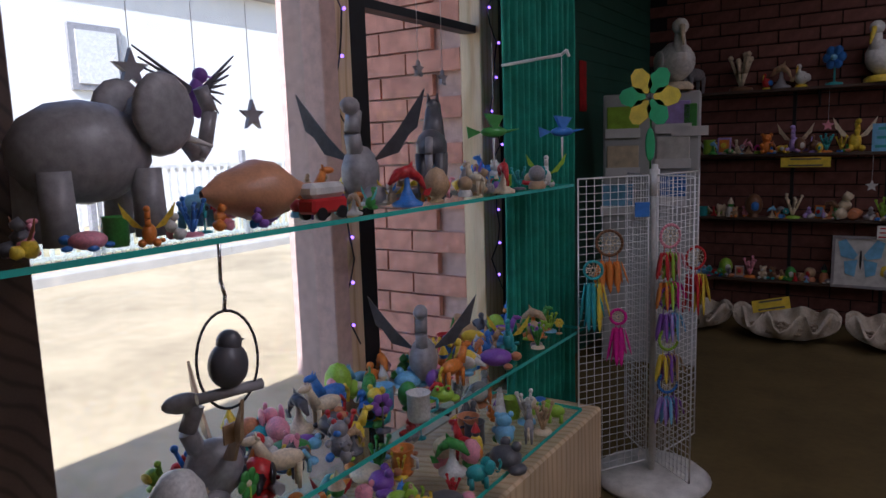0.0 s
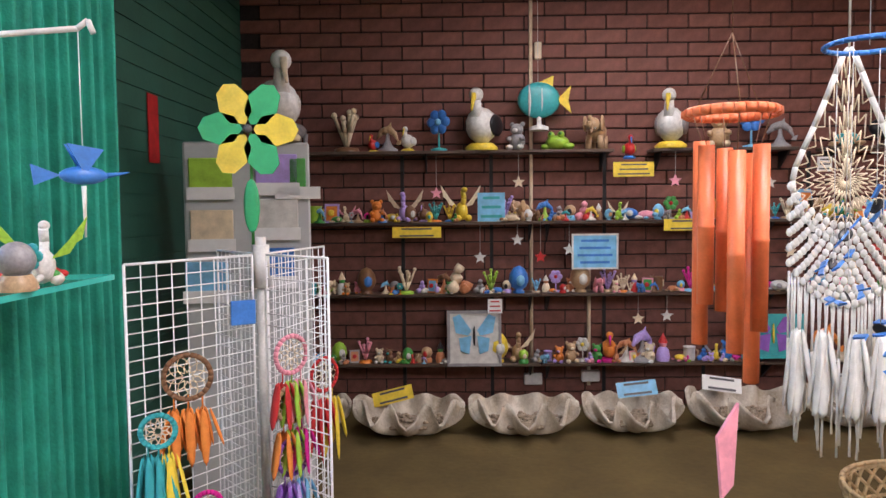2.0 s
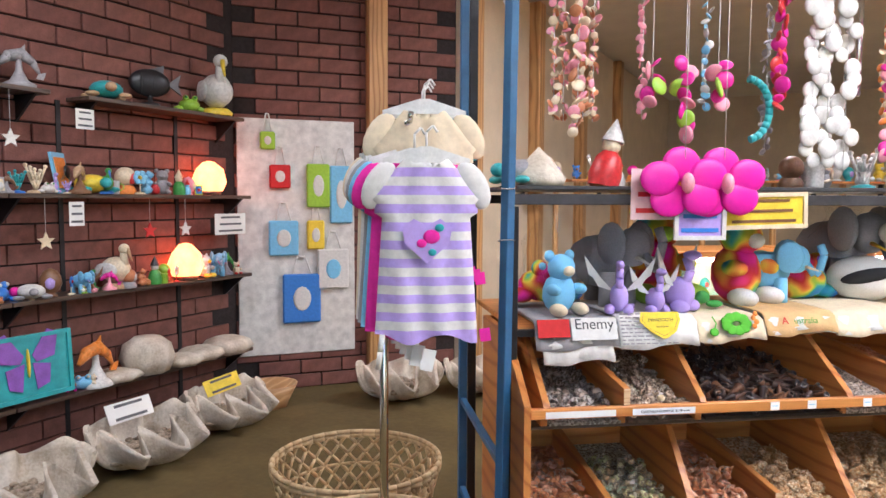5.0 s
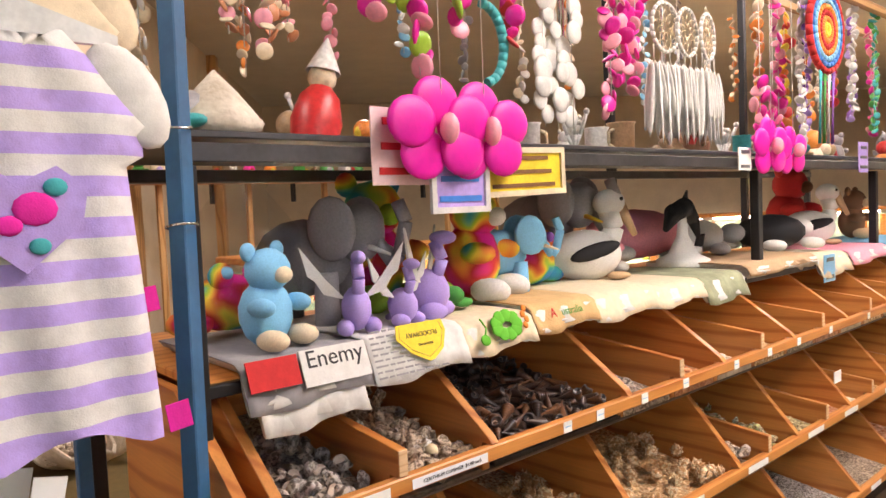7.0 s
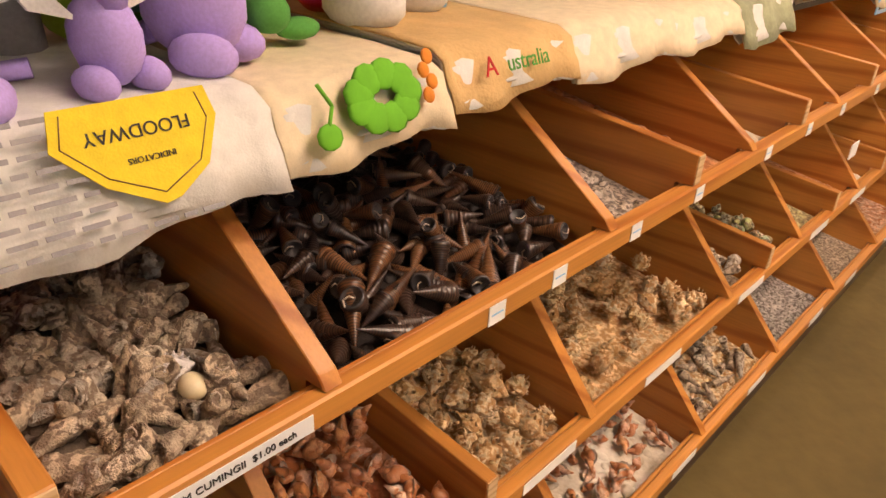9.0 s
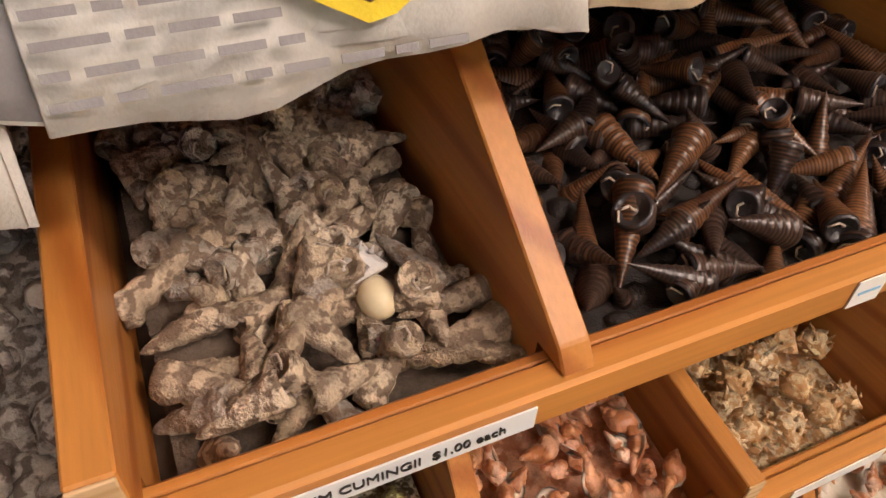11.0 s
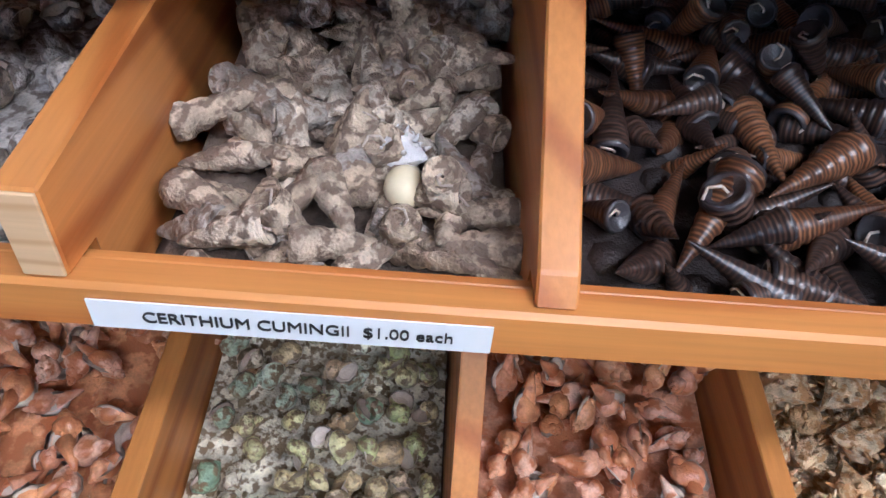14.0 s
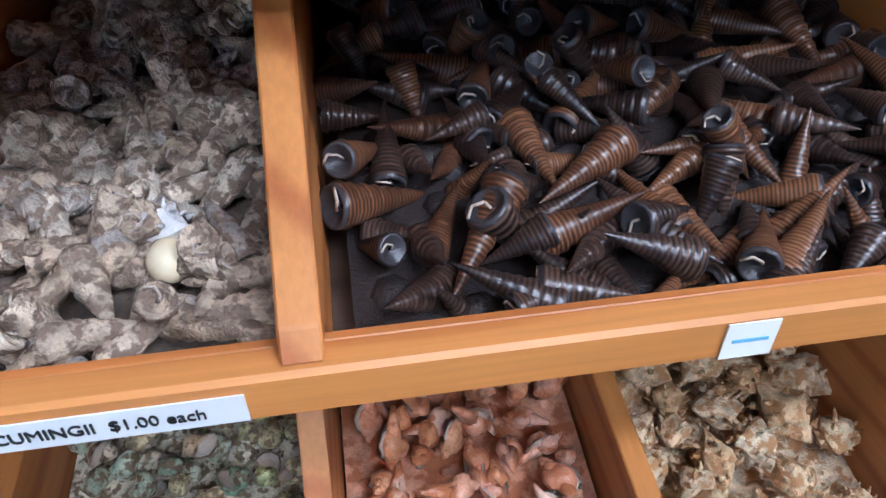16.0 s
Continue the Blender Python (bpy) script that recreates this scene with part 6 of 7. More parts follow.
rd = thing("rainbow_dreamcatcher", "round woven rainbow dreamcatcher with long tassels", "dreamcatcher", bpose(0.72, 3.5, 1.83))
for i, c in enumerate(["yellow", "orange", "red", "orange", "sky blue", "blue", "red"]):
    bm = bmesh.new()
    ring(bm, (0, 0, 0), 0.02 + 0.022 * i, 0.0125, pose(0, 0, 0, 90), 0, 26)
    part("woven_ring", bm, CLOTH[c], rd)
for i, c in enumerate(["teal", "green", "white", "purple"]):
    bm = bmesh.new()
    for k in range(5):
        rod(bm, (-0.06 + 0.04 * i + 0.005 * k, 0, -0.14), (-0.06 + 0.04 * i + 0.006 * k, 0.004 * k, -0.42), 0.003, seg=5)
    part("tassel", bm, CLOTH[c], rd)
for k, s in enumerate((-0.6, -0.56, -0.36, -0.32, -0.1)):
    solid("chime_tube", rod(bmesh.new(), (0, 0, 0), (0, 0, 0.34), 0.009, seg=12), CHROME, "polished steel chime tube hanging", "wind chime", bpose(s, 3.68, 1.66), "steel chime tubes")
# stock on the top shelf
for i in range(46):
    s = -1.66 + i * 0.08
    figurine(rng.choice(["shell heap", "dolphin", "bear", "turtle", "snow globe", "coral tree", "mug", "gnome", "egg"]), trio(["cream", "white", "tan", "grey", "red", "teal", "orange", "brown"]), rng.uniform(0.08, 0.17), bpose(s, 3.62 + rng.uniform(0, 0.35), 1.369, 0, 0, rng.uniform(0, 360)), "on the steel top shelf", "stock on the top shelf")
figurine("gnome", ["red", "cream", "white"], 0.19, bpose(-1.42, 3.62, 1.369, 0, 12, 0), "leaning on the steel top shelf", "stock on the top shelf")
solid("cone_shell", lathe(bmesh.new(), [(0.001, 0), (0.07, 0), (0.08, 0.02), (0.04, 0.07), (0.002, 0.11)], 16), CLAM, "pale pointed sea shell on the shelf", "shell", bpose(-1.62, 3.6, 1.369))

# ---- bags on the angled wall ----
pan = thing("pegboard", "white pegboard panel hung with bags and packets", "panel", ang_m @ pose(0.42, -0.01, 1.06))
part("sheet", box(bmesh.new(), (0, 0, 0), (0.8, 0.02, 1.62), bev=0.004), COL["white"], pan)
for x, z, c, w, h in ((-0.2, 0.66, "lime", 0.1, 0.12), (-0.12, 0.42, "red", 0.14, 0.16), (0.14, 0.36, "lime", 0.16, 0.3), (0.3, 0.3, "sky blue", 0.16, 0.4), (-0.1, 0.0, "sky blue", 0.2, 0.24), (0.12, 0.02, "yellow", 0.12, 0.2), (0.24, -0.22, "white", 0.22, 0.28), (0.02, -0.42, "blue", 0.26, 0.34)):
    t = thing("bag" if h > 0.25 else "packet", f"{c} {'cloth bag' if h > 0.25 else 'packet'} hanging on the pegboard", "bag", ang_m @ pose(0.42 + x, -0.045, 1.06 + z), "bags on the pegboard")
    part("body", box(bmesh.new(), (0, 0, 0), (w, 0.03, h), bev=0.01), CLOTH[c], t)
    part("strap", tube(bmesh.new(), [(-w * 0.25, 0, h / 2), (-w * 0.1, 0.01, h / 2 + 0.12), (w * 0.1, 0.01, h / 2 + 0.12), (w * 0.25, 0, h / 2)], 0.005), CLOTH["white"], t)
    part("print", ball(bmesh.new(), (0, -0.016, 0), (w * 0.25, 0.003, h * 0.25)), CLOTH["white" if c != "white" else "sky blue"], t)
shell("trim_post_corner", box(bmesh.new(), (0.98, -0.04, H / 2), (0.14, 0.1, H), bev=0.008), POSTWOOD, ang_m)

# ---- glass counters at the far end ----
def cabinet(m, w, h, glow):
    t = thing("glass_cabinet", "timber-framed glass display cabinet with lit shelves", "cabinet", m, "glass display cabinets")
    d = 0.55
    part("base", box(bmesh.new(), (0, 0, 0.08), (w, d, 0.16), bev=0.006), PINE, t)
    part("top", box(bmesh.new(), (0, 0, h - 0.02), (w, d, 0.04), bev=0.006), PINE, t)
    for x in (-w / 2 + 0.025, w / 2 - 0.025):
        for y in (-d / 2 + 0.025, d / 2 - 0.025):
            part("post", box(bmesh.new(), (x, y, h / 2), (0.05, 0.05, h - 0.2)), PINE, t)
    part("back", box(bmesh.new(), (0, d / 2 - 0.01, h / 2), (w - 0.1, 0.01, h - 0.2)), mat("pale_aqua", (0.5, 0.66, 0.58), 0.5), t)
    g = part("pane", box(bmesh.new(), (0, -d / 2 + 0.01, h / 2), (w - 0.1, 0.005, h - 0.2)), CLEAR, t)
    g.visible_shadow = False
    for z in (0.42, 0.68):
        q = part("shelf", box(bmesh.new(), (0, 0, z), (w - 0.08, d - 0.1, 0.01)), CLEAR, t)
        q.visible_shadow = False
    part("strip_light", box(bmesh.new(), (0, -d / 2 + 0.05, h - 0.06), (w - 0.12, 0.02, 0.02)), mat("strip_glow", (1.0, 0.86, 0.62), 0.4, 0, 0.02, 5, 0, None, 9.0), t)
    for z in (0.165, 0.43, 0.69):
        for i in range(7):
            figurine(rng.choice(["egg", "mug", "shell heap", "snow globe", "turtle"]), trio(["cream", "red", "teal", "white", "orange", "yellow"]), rng.uniform(0.06, 0.12), m @ pose(-w / 2 + 0.12 + i * (w - 0.24) / 6, rng.uniform(-0.12, 0.12), z), "inside the glass cabinet", "goods in the cabinets")
    return t


for i in range(6):
    cabinet(pose(9.0 - i * 1.12, -5.25 - i * 0.5, 0, 0, 0, 204), 1.18, 1.0, True)
for i in range(4):
    cabinet(pose(9.9, -4.3 + i * 1.25, 0, 0, 0, 270), 1.2, 1.0, True)
for i in range(3):
    cabinet(bpose(0.2 + i * 1.3, 6.2, 0), 1.25, 1.0, True)
for i in range(7):
    s = -0.6 + i * 0.7
    t = thing("back_shelf", "timber wall shelf with small goods behind counter", "shelf", bpose(s, 7.6, 1.5 + 0.0))
    part("board", box(bmesh.new(), (0, 0, 0), (0.66, 0.25, 0.02)), PINE, t)
    part("bracket", box(bmesh.new(), (0, 0.1, -0.08), (0.02, 0.05, 0.16)), BLACK, t)
    part("upright", box(bmesh.new(), (0.3, 0.1, -0.75), (0.04, 0.04, 1.5)), POSTWOOD, t)
    for k in range(5):
        figurine(rng.choice(["egg", "mug", "bear", "snow globe", "bird"]), trio(PASTEL), rng.uniform(0.1, 0.2), bpose(s - 0.26 + 0.13 * k, 7.58, 1.511), "on the back timber shelf", "goods on the back shelves")
for i in range(9):
    t = thing("book_shelf", "timber shelf of goods on the far wall", "shelf", pose(2.6 + i * 1.15, -7.75, 1.55 if i % 2 else 1.35))
    part("board", box(bmesh.new(), (0, -0.02, 0), (1.1, 0.3, 0.03)), PINE, t)
    part("back_panel", box(bmesh.new(), (0, -0.16, 0.25), (1.1, 0.02, 0.6)), POSTWOOD, t)
    for k in range(8):
        figurine(rng.choice(["egg", "mug", "bear", "stand-up card", "snow globe"]), trio(PASTEL), rng.uniform(0.16, 0.26), pose(2.15 + i * 1.15 + k * 0.13, -7.72, (1.55 if i % 2 else 1.35) + 0.016, 0, 0, 180), "on the far timber shelf", "goods on the far shelves")
    sheet("price_sign", 0.3, 0.1, COL["yellow"], "yellow notice on the far counter", "sign", pose(3.0 + i * 0.9, -6.4, 1.02, 0, 0, 180), 2)
# conch at the end of the counter
cs = thing("giant_conch", "large frilled pale sea shell beside the counter", "shell", pose(3.98, 0.1, 0, 0, 0, 20))
part("stand", lathe(bmesh.new(), [(0.001, 0), (0.1, 0), (0.08, 0.08), (0.06, 0.14), (0.001, 0.15)], 14), CLAM, cs)
bm = bmesh.new()
lathe(bm, [(0.02, -0.2), (0.09, -0.12), (0.17, 0.0), (0.15, 0.08), (0.06, 0.15), (0.01, 0.2)], 26, 0, Matrix.Translation((0, 0, 0.3)) @ pose(0, 0, 0, 70, 20), lambda u, k: 1 + 0.22 * max(0, math.sin(u * 38 + k)))
part("whorl", bm, CLAM, cs)

# ---- loose shells in the bins ----
def spire(bm, length, width, grow, turns, tube_r, knob=0.0, ridge=0.0, seg=9, steps=13, flare=1.0, canal=0.0):
    """A coiled shell along z, apex up: a tube on a widening spiral that ends in an open mouth."""
    n = int(turns * steps)
    rc = width / 2 - tube_r
    rows, ctr = [], None
    for i in range(n + 4):
        k = min(i, n)
        th, q = 2 * math.pi * k / steps, grow ** ((k - n) / steps)
        r = tube_r * q
        if i > n:
            r *= (1.1 * flare, 0.86 * flare, 0.6)[i - n - 1]
            if i == n + 3:
                th -= 0.35
        elif knob:
            r *= 1 + knob * math.sin(th * 3.5) + knob * 0.4 * math.sin(th * 8)
        out = Vector((math.cos(th), math.sin(th), 0))
        ctr = out * rc * q + Vector((0, 0, length * (0.5 - q) + tube_r * (q - 0.3)))
        row = []
        for j in range(seg):
            a = 2 * math.pi * j / seg
            w = r * (1 + ridge * math.cos(a * 3))
            row.append(bm.verts.new(ctr + out * w * math.cos(a) + Vector((0, 0, w * 1.15 * math.sin(a)))))
        rows.append(row)
    for k, (a, b) in enumerate(zip(rows, rows[1:])):
        for j in range(seg):
            f = bm.faces.new((a[j], a[(j + 1) % seg], b[(j + 1) % seg], b[j]))
            f.smooth, f.material_index = True, 1 if k >= n else 0
    bm.faces.new(rows[-1]).material_index = 1
    if canal:
        th = 2 * math.pi * n / steps - 0.5
        out = Vector((math.cos(th), math.sin(th), 0))
        z = length * -0.5 + tube_r * 0.5
        rod(bm, out * rc * 0.6 + Vector((0, 0, z)), Vector((0, 0, z - canal)), tube_r * 0.8, tube_r * 0.16, 0, 9)


def cone_shell(name, mats, length, width, whorls, taper=0.95, knob=0.03):
    """A straight-sided ridged cone with a rolled lip and a hollow base."""
    bm = bmesh.new()
    n = whorls * 4
    prof = []
    for k in range(n + 1):
        u = k / n
        prof.append((width / 2 * (0.03 + 0.97 * (1 - u) ** taper) * (0.95 + 0.1 * math.sin((k % 4) / 4 * math.pi)), length * (u - 0.5)))
    lathe(bm, prof, 13, 0, None, lambda q, k: 1 + 0.03 * math.sin(q * 6.283 + k * 1.57) + (knob - 0.03) * math.sin(q * 6.283 * 5 + k // 4) * (k % 4 > 0))
    z = -length / 2
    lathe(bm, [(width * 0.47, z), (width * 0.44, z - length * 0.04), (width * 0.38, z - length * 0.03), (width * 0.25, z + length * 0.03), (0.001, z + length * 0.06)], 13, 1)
    tube(bm, [(width * 0.42, 0, z - length * 0.04), (width * 0.22, width * 0.2, z - length * 0.05), (-width * 0.02, width * 0.12, z - length * 0.02), (-width * 0.05, 0, z + length * 0.04)], width * 0.035, 2, 5)
    return mesh_of(name, bm, mats)


def mesh_spire(name, mats, **k):
    bm = bmesh.new()
    spire(bm, **k)
    return mesh_of(name, bm, mats)


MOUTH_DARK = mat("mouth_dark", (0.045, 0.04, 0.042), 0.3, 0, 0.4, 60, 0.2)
MOUTH_PALE = mat("mouth_pale", (0.5, 0.41, 0.33), 0.4, 0, 0.2, 60, 0.2)
TEL = banded("telescope_shell", (0.012, 0.008, 0.008), (0.11, 0.06, 0.04), 105, 0.3)
TEL2 = banded("telescope_shell_brown", (0.04, 0.016, 0.009), (0.26, 0.115, 0.05), 115, 0.35)
CER = randomised("cerith", [(0.4, 0.3, 0.2), (0.56, 0.45, 0.33), (0.46, 0.34, 0.23), (0.66, 0.56, 0.43), (0.36, 0.31, 0.27)], 0.7, 0.8, 60, 0.5, (0.24, 0.17, 0.12), 130)
GRN = randomised("turban", [(0.34, 0.37, 0.14), (0.52, 0.47, 0.24), (0.46, 0.3, 0.16), (0.66, 0.62, 0.48), (0.24, 0.36, 0.22)], 0.4, 0.5, 50, 0.5, (0.2, 0.14, 0.075), 140)
PNK = randomised("whelk", [(0.56, 0.23, 0.09), (0.64, 0.31, 0.15), (0.58, 0.3, 0.2), (0.74, 0.5, 0.36), (0.5, 0.2, 0.1)], 0.35, 0.3, 50, 0.4, (0.42, 0.15, 0.06), 60)
MUR = randomised("murex", [(0.74, 0.55, 0.3), (0.8, 0.64, 0.42), (0.66, 0.42, 0.2)], 0.6, 0.8, 80, 0.5, (0.5, 0.26, 0.1), 110)
GREYS = randomised("grey_shell", [(0.34, 0.31, 0.27), (0.5, 0.46, 0.42), (0.36, 0.28, 0.2), (0.62, 0.56, 0.5)], 0.45, 0.4, 70, 0.5, (0.15, 0.12, 0.1), 130)
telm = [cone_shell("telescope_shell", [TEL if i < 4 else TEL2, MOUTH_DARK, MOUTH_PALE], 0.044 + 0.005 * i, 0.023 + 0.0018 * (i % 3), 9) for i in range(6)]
cerm = [cone_shell("cerith_shell", [CER, CER, MOUTH_PALE], 0.044 + 0.004 * i, 0.021 + 0.002 * (i % 3), 5, 0.62, 0.13) for i in range(5)]
grnm = [mesh_spire("turban_shell", [GRN, MOUTH_PALE], length=0.026 + 0.002 * i, width=0.029 + 0.002 * (i % 2), grow=1.95, turns=3.6, tube_r=0.0098, knob=0.06, ridge=0.05, steps=16) for i in range(4)]
grym = [mesh_spire("snail_shell", [GREYS, MOUTH_PALE], length=0.03 + 0.003 * i, width=0.033 + 0.002 * (i % 2), grow=1.9, turns=3.6, tube_r=0.011, steps=16) for i in range(3)]


def whelk_mesh(L, W):
    bm = bmesh.new()
    spire(bm, length=L * 0.62, width=W, grow=1.62, turns=4.5, tube_r=W * 0.36, knob=0.13, steps=15, flare=1.2, canal=L * 0.42)
    return mesh_of("whelk_shell", bm, [PNK, MOUTH_PALE])


pnkm = [whelk_mesh(0.05 + 0.006 * i, 0.025 + 0.002 * i) for i in range(4)]


def murex_mesh(L):
    bm = bmesh.new()
    lathe(bm, [(0.001, L * 0.5), (L * 0.1, L * 0.36), (L * 0.2, L * 0.2), (L * 0.3, L * 0.08), (L * 0.28, -L * 0.1), (L * 0.14, -L * 0.3), (0.001, -L * 0.5)], 18, 0, None, lambda q, k: 1 + 0.3 * abs(math.sin(q * 6.283 * 2.5)) ** 4)
    for i in range(18):
        a, z = i * 1.26, L * (0.3 - 0.04 * i * 0.9)
        r = L * 0.3 * (1 - abs(z) / L)
        rod(bm, (r * math.cos(a), r * math.sin(a), z), (r * 1.55 * math.cos(a), r * 1.55 * math.sin(a), z + L * 0.06), L * 0.05, L * 0.012, 0, 5)
    return mesh_of("murex_shell", bm, [MUR, MOUTH_PALE])


murm = [murex_mesh(0.05), murex_mesh(0.06)]
srng = random.Random(21)


RISE = 0.16


def pile(meshes, s0, s1, v0, v1, z, n, name, label, group, lift=0.012, parent_kind="shell", flat=0.35):
    """Shells laid criss-cross on a bin's heap, spread evenly by rejection."""
    placed = []
    tries = 0
    gap = math.sqrt((s1 - s0) * (v1 - v0) / n) * 0.7
    while len(placed) < n and tries < 6000:
        tries += 1
        s, v = srng.uniform(s0, s1), srng.uniform(v0, v1)
        if any((s - a) ** 2 + (v - b) ** 2 < gap * gap for a, b in placed):
            if tries < 5000:
                continue
        placed.append((s, v))
        me = srng.choice(meshes)
        q = srng.uniform(0.85, 1.12)
        tilt = 90 + srng.uniform(-28, 28) if srng.random() > flat * 0.4 else srng.choice([35, 145])
        ob = new(name, me)
        ob.matrix_basis = bpose(s, v, z + RISE * max(0, v - 3.42) + srng.uniform(-0.35, 1) * lift) @ pose(0, 0, 0, 0, 0, srng.uniform(0, 360)) @ pose(0, 0, 0, tilt, 0, 0) @ pose(0, 0, 0, 0, 0, srng.uniform(0, 360)) @ Matrix.Diagonal((q, q, q, 1))
        tagged(ob, label, "shell", group)


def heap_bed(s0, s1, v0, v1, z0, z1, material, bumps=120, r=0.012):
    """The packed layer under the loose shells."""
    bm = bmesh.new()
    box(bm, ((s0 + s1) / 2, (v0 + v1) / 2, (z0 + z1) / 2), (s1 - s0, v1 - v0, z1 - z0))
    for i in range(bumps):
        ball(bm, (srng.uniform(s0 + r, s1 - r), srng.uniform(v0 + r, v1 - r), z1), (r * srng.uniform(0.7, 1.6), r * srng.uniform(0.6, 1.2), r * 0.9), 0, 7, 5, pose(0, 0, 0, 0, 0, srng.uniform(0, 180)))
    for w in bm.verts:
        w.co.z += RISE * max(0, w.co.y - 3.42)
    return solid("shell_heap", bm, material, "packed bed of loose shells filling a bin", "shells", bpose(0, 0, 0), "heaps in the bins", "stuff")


T1, T2, T3 = (3.39, 3.85), (3.382, 3.85), (3.354, 3.85)
# Near-black bed: shade in the gaps between telescope shells, put into its colour.
heap_bed(-1.2, -0.79, *T1, 0.731, 0.739, mat("telescope_bed_shade", (0.02, 0.013, 0.011), 0.6, 0, 0.4, 60, 0.4), 200)
pile(telm, -1.19, -0.81, 3.408, 3.83, 0.754, 260, "telescope_shell", "dark brown ridged cone shell lying in bin", "telescope shells", 0.016)
# Brown bed coloured darker than the ceriths, as the shade between them.
heap_bed(-1.42, -1.236, *T1, 0.731, 0.737, mat("cerith_bed_shade", (0.13, 0.095, 0.07), 0.8, 0, 0.5, 60, 0.5), 110, 0.009)
pile(cerm, -1.408, -1.248, 3.405, 3.82, 0.756, 180, "cerith_shell", "mottled grey brown knobbly spire shell", "cerith shells", 0.012)
bm = bmesh.new()
ball(bm, (0, 0, 0), (0.012, 0.014, 0.012), 0, 14, 10)
ball(bm, (0.002, 0.008, -0.001), (0.008, 0.01, 0.008), 0, 12, 8)
solid("cowrie_shell", bm, mat("cream_polish", (0.82, 0.7, 0.46), 0.25, 0, 0.06, 40, 0.02), "smooth cream polished shell among the ceriths", "shell", bpose(-1.294, 3.462, 0.772))
cw = new("murex_shell", murm[0])
cw.matrix_basis = bpose(-1.299, 3.484, 0.78) @ pose(0, 0, 0, 80, 0, 60) @ Matrix.Diagonal((0.75, 0.75, 0.75, 1))
wm = mat("white_spiky", (0.78, 0.74, 0.72), 0.6, 0, 0.15, 90, 0.6)
cw.material_slots[0].link = "OBJECT"
cw.material_slots[0].material = wm
tagged(cw, "spiky white shell among the ceriths", "shell")
heap_bed(-1.64, -1.442, *T1, 0.731, 0.74, GREYS, 120)
pile(grym, -1.625, -1.455, 3.41, 3.7, 0.752, 60, "snail_shell", "grey and brown round shell in bin", "grey shells")
ROW2 = [(pnkm, PNK, "whelk_shell", "orange pink whelk shell lying in bin", 60), (grnm, GRN, "turban_shell", "mottled green turban shell lying in bin", 80), (pnkm, PNK, "whelk_shell", "orange pink whelk shell lying in bin", 70), (murm, MUR, "murex_shell", "frilly tan murex shell lying in bin", 34)]
ROW2 += [(murm, MUR, "murex_shell", "frilly tan murex shell lying in bin", 46), (cerm, CER, "cerith_shell", "small knobbly spire shell lying in bin", 60), (grnm, GRN, "turban_shell", "mottled green turban shell lying in bin", 70)]
cuts = sorted([S0, S1, *TALL2, *LOW2])
for i, (a, b) in enumerate(zip(cuts, cuts[1:])):
    if i < len(ROW2):
        ms, mt, nm, lb, n = ROW2[i]
        heap_bed(a + 0.012, b - 0.012, *T2, 0.431, 0.441, mt, 90, 0.009)
        pile(ms, a + 0.024, b - 0.024, 3.4, 3.68, 0.472, n, nm, lb, nm.replace("_", " ") + "s", 0.012)
    else:
        heap_bed(a + 0.012, b - 0.012, 3.385, 3.85, 0.431, 0.45 + 0.008 * (i % 3), [MUR, GREYS, GRN, PNK, CLAM][i % 5], 170, 0.013)
for i in range(2, 15):
    s = -1.222 + U * i
    if s + U < S1:
        heap_bed(s + 0.012, s + U - 0.012, *T1, 0.731, 0.745 + 0.01 * (i % 2), [CLAM, MUR, GREYS, PNK][i % 4], 150, 0.014)
cuts = [S0, *TALL3, S1]
for i, (a, b) in enumerate(zip(cuts, cuts[1:])):
    heap_bed(a + 0.012, b - 0.012, *T3, 0.126, 0.14 + 0.01 * (i % 2), [CER, PNK, CLAM, MUR, GREYS][i % 5], 190, 0.015)
pile(pnkm, -0.74, -0.34, 3.37, 3.6, 0.16, 60, "whelk_shell", "pink shell lying in the lowest bin", "lowest bin shells")
pile(cerm, -0.3, 0.06, 3.37, 3.6, 0.165, 60, "cerith_shell", "pale spire shell lying in the lowest bin", "lowest bin shells")
pile(cerm, -1.66, -1.22, 3.37, 3.6, 0.165, 70, "cerith_shell", "brown spire shell lying in the lowest bin", "lowest bin shells")

# ---- single pieces of walls and floors ----
def brick_mesh(name, l, h, d, material):
    bm = bmesh.new()
    box(bm, (0, 0, 0), (l, d, h), bev=0.004)
    return mesh_of(name, bm, material)


BM = brick_mesh("brick", 0.28, 0.09, 0.03, BRICK)
HB = brick_mesh("half_brick", 0.135, 0.09, 0.03, BRICK)


def lay(parent, m, x0, x1, z0, z1, mesh, l, h, name="brick", y=-0.004):
    k = 0
    for j in range(int(round((z1 - z0) / h))):
        x = x0 + (l / 2 if j % 2 else 0)
        while x + l <= x1 + 0.01:
            ob = new(name, mesh)
            ob.parent = parent
            ob.matrix_basis = m @ pose(x + l / 2, y + srng.uniform(-0.002, 0.002), z0 + (j + 0.5) * h)
            x += l
            k += 1
    return k


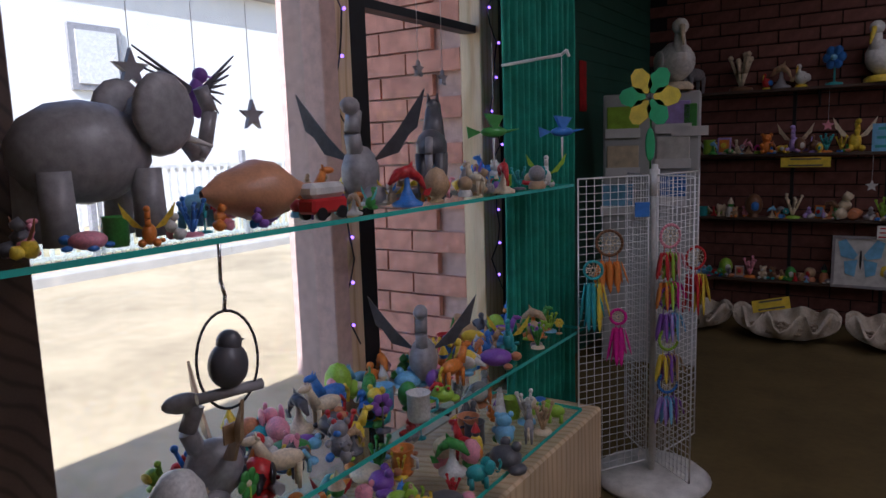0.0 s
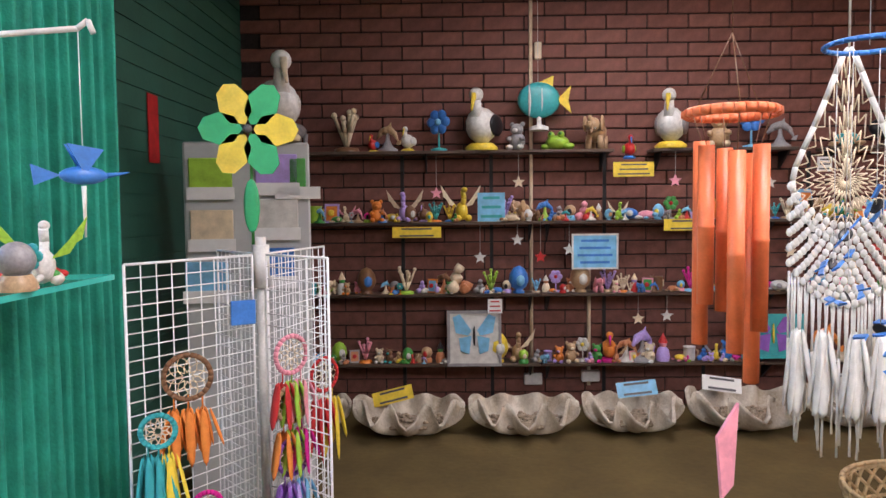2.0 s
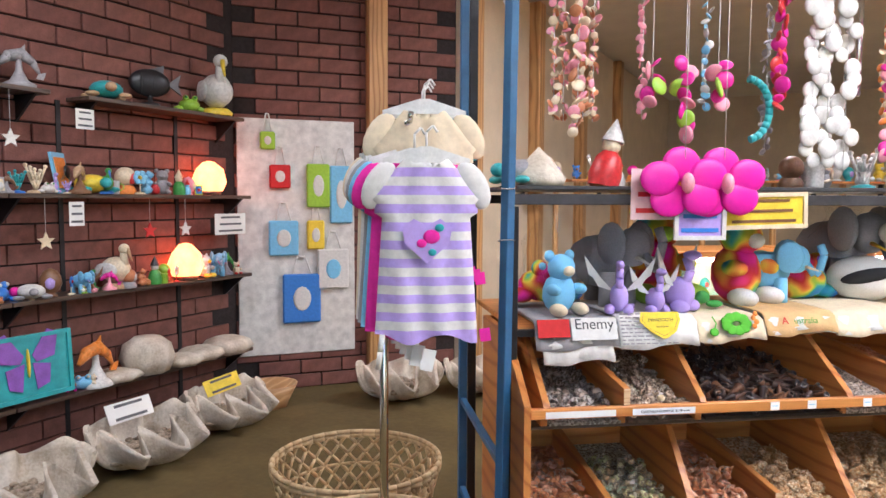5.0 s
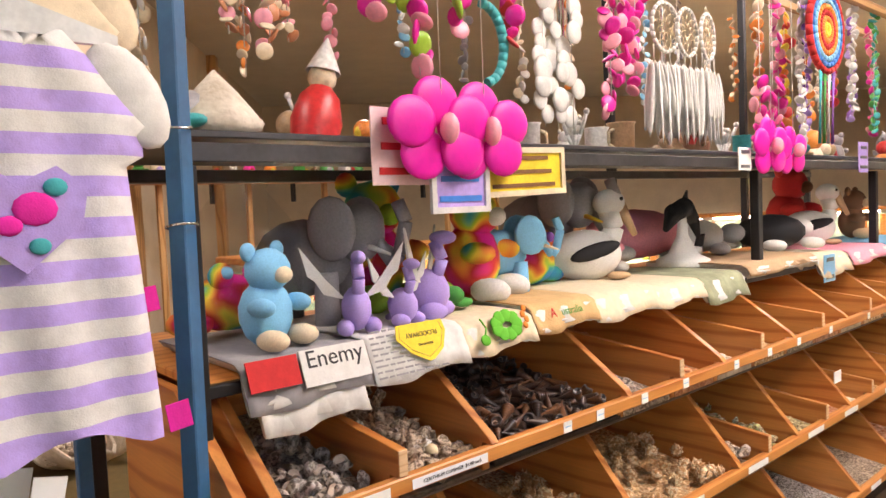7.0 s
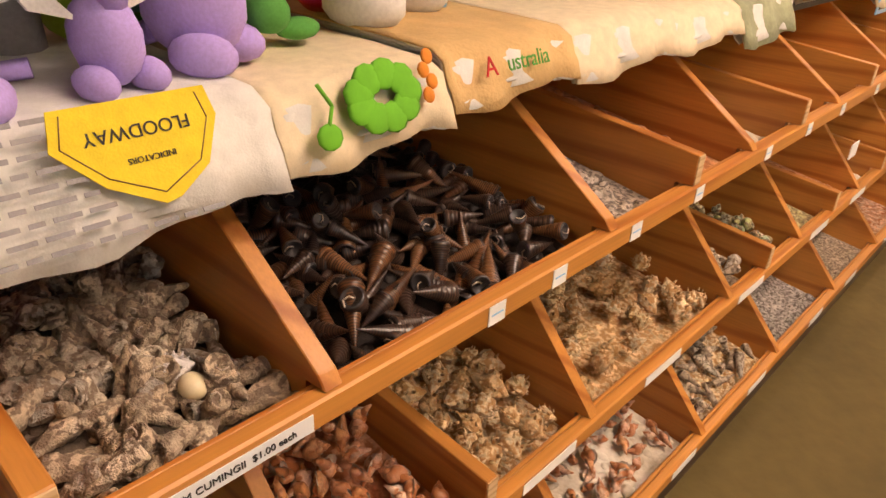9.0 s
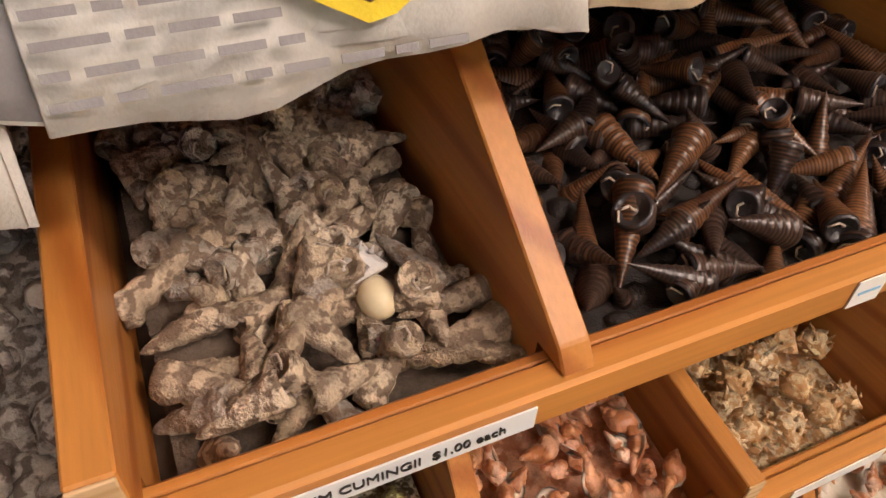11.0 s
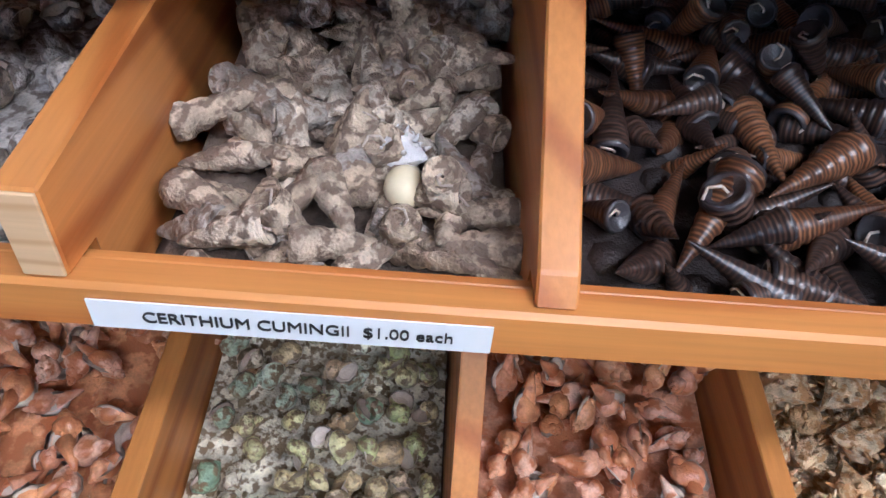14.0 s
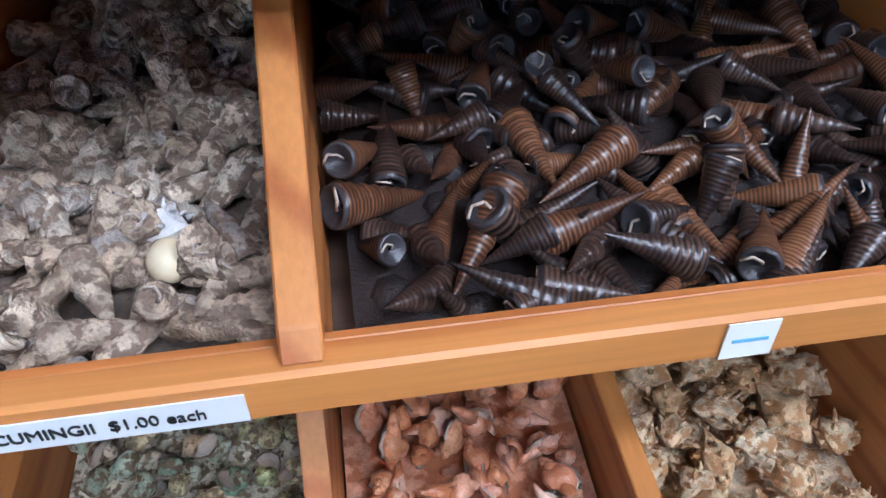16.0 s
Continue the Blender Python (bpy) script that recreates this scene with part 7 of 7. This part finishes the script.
def lay_stuff(parent, m, x0, x1, z0, z1, material, l, h, d, y, name):
    vs, fs = [], []
    for j in range(int(round((z1 - z0) / h))):
        x = x0 + (l / 2 if j % 2 else 0)
        while x + l <= x1 + 0.01:
            c = (x + l / 2, y + srng.uniform(-0.002, 0.002), z0 + (j + 0.5) * h)
            n = len(vs)
            for dx in (-1, 1):
                for dy in (-1, 1):
                    for dz in (-1, 1):
                        vs.append(tuple(m @ Vector((c[0] + dx * (l / 2 - 0.005), c[1] + dy * d / 2, c[2] + dz * (h / 2 - 0.005)))))
            fs += [(n + a, n + b, n + c_, n + e) for a, b, c_, e in ((0, 1, 3, 2), (4, 6, 7, 5), (0, 4, 5, 1), (2, 3, 7, 6), (0, 2, 6, 4), (1, 5, 7, 3))]
            x += l
    me = bpy.data.meshes.new(name)
    me.from_pydata(vs, [], fs)
    me.materials.append(material)
    ob = new(name, me)
    ob.parent = parent
    return tagged(ob, kind="stuff")


lay(wall_n, pose(0, 6.16, 0), -1.7, 3.6, 1.5, 3.1, BM, 0.29, 0.1)
lay_stuff(wall_n, pose(0, 6.16, 0), -1.7, 3.6, 0.0, 1.5, BRICK, 0.29, 0.1, 0.03, -0.004, "brickwork_below")
lay(wall_a, Matrix(), 0.0, 1.6, 0.0, 3.1, BM, 0.29, 0.1, "brick", 0.006)
lay_stuff(pier_front, pose(0, 2.6, 0), -2.3, -1.42, 0.0, 3.1, PINKBRICK, 0.29, 0.1, 0.03, -0.01, "pale_brickwork")
pier = bpy.data.objects["pier_side"]
lay_stuff(pier, pose(-3.2, 3.45, 0, 0, 0, 90), 0.0, 2.6, 0.0, 3.1, PINKBRICK, 0.29, 0.1, 0.03, -0.01, "pale_brickwork")
tm = mesh_of("tile", box(bmesh.new(), (0, 0, 0), (0.394, 0.394, 0.02), bev=0.002), TILE)
slab = bpy.data.objects["floor_slab"]
n = 0
for i in range(17):
    for j in range(17):
        x, y = 2.9 + 0.4 * i, -7.6 + 0.4 * j
        if y < -1.7 or x > 6.2:
            ob = new("tile", tm)
            ob.parent = slab
            ob.matrix_basis = pose(x, y, -0.021)
for x, y, r in ((4.6, -2.0, 20), (4.0, -2.3, 10), (3.4, -1.8, 15)):
    solid("floor_tape", box(bmesh.new(), (0, 0, 0), (0.3, 0.05, 0.002)), COL["sky blue"], "short strip of blue tape on floor tiles", "tape", pose(x, y, -0.009, 0, 0, r), "floor tape")
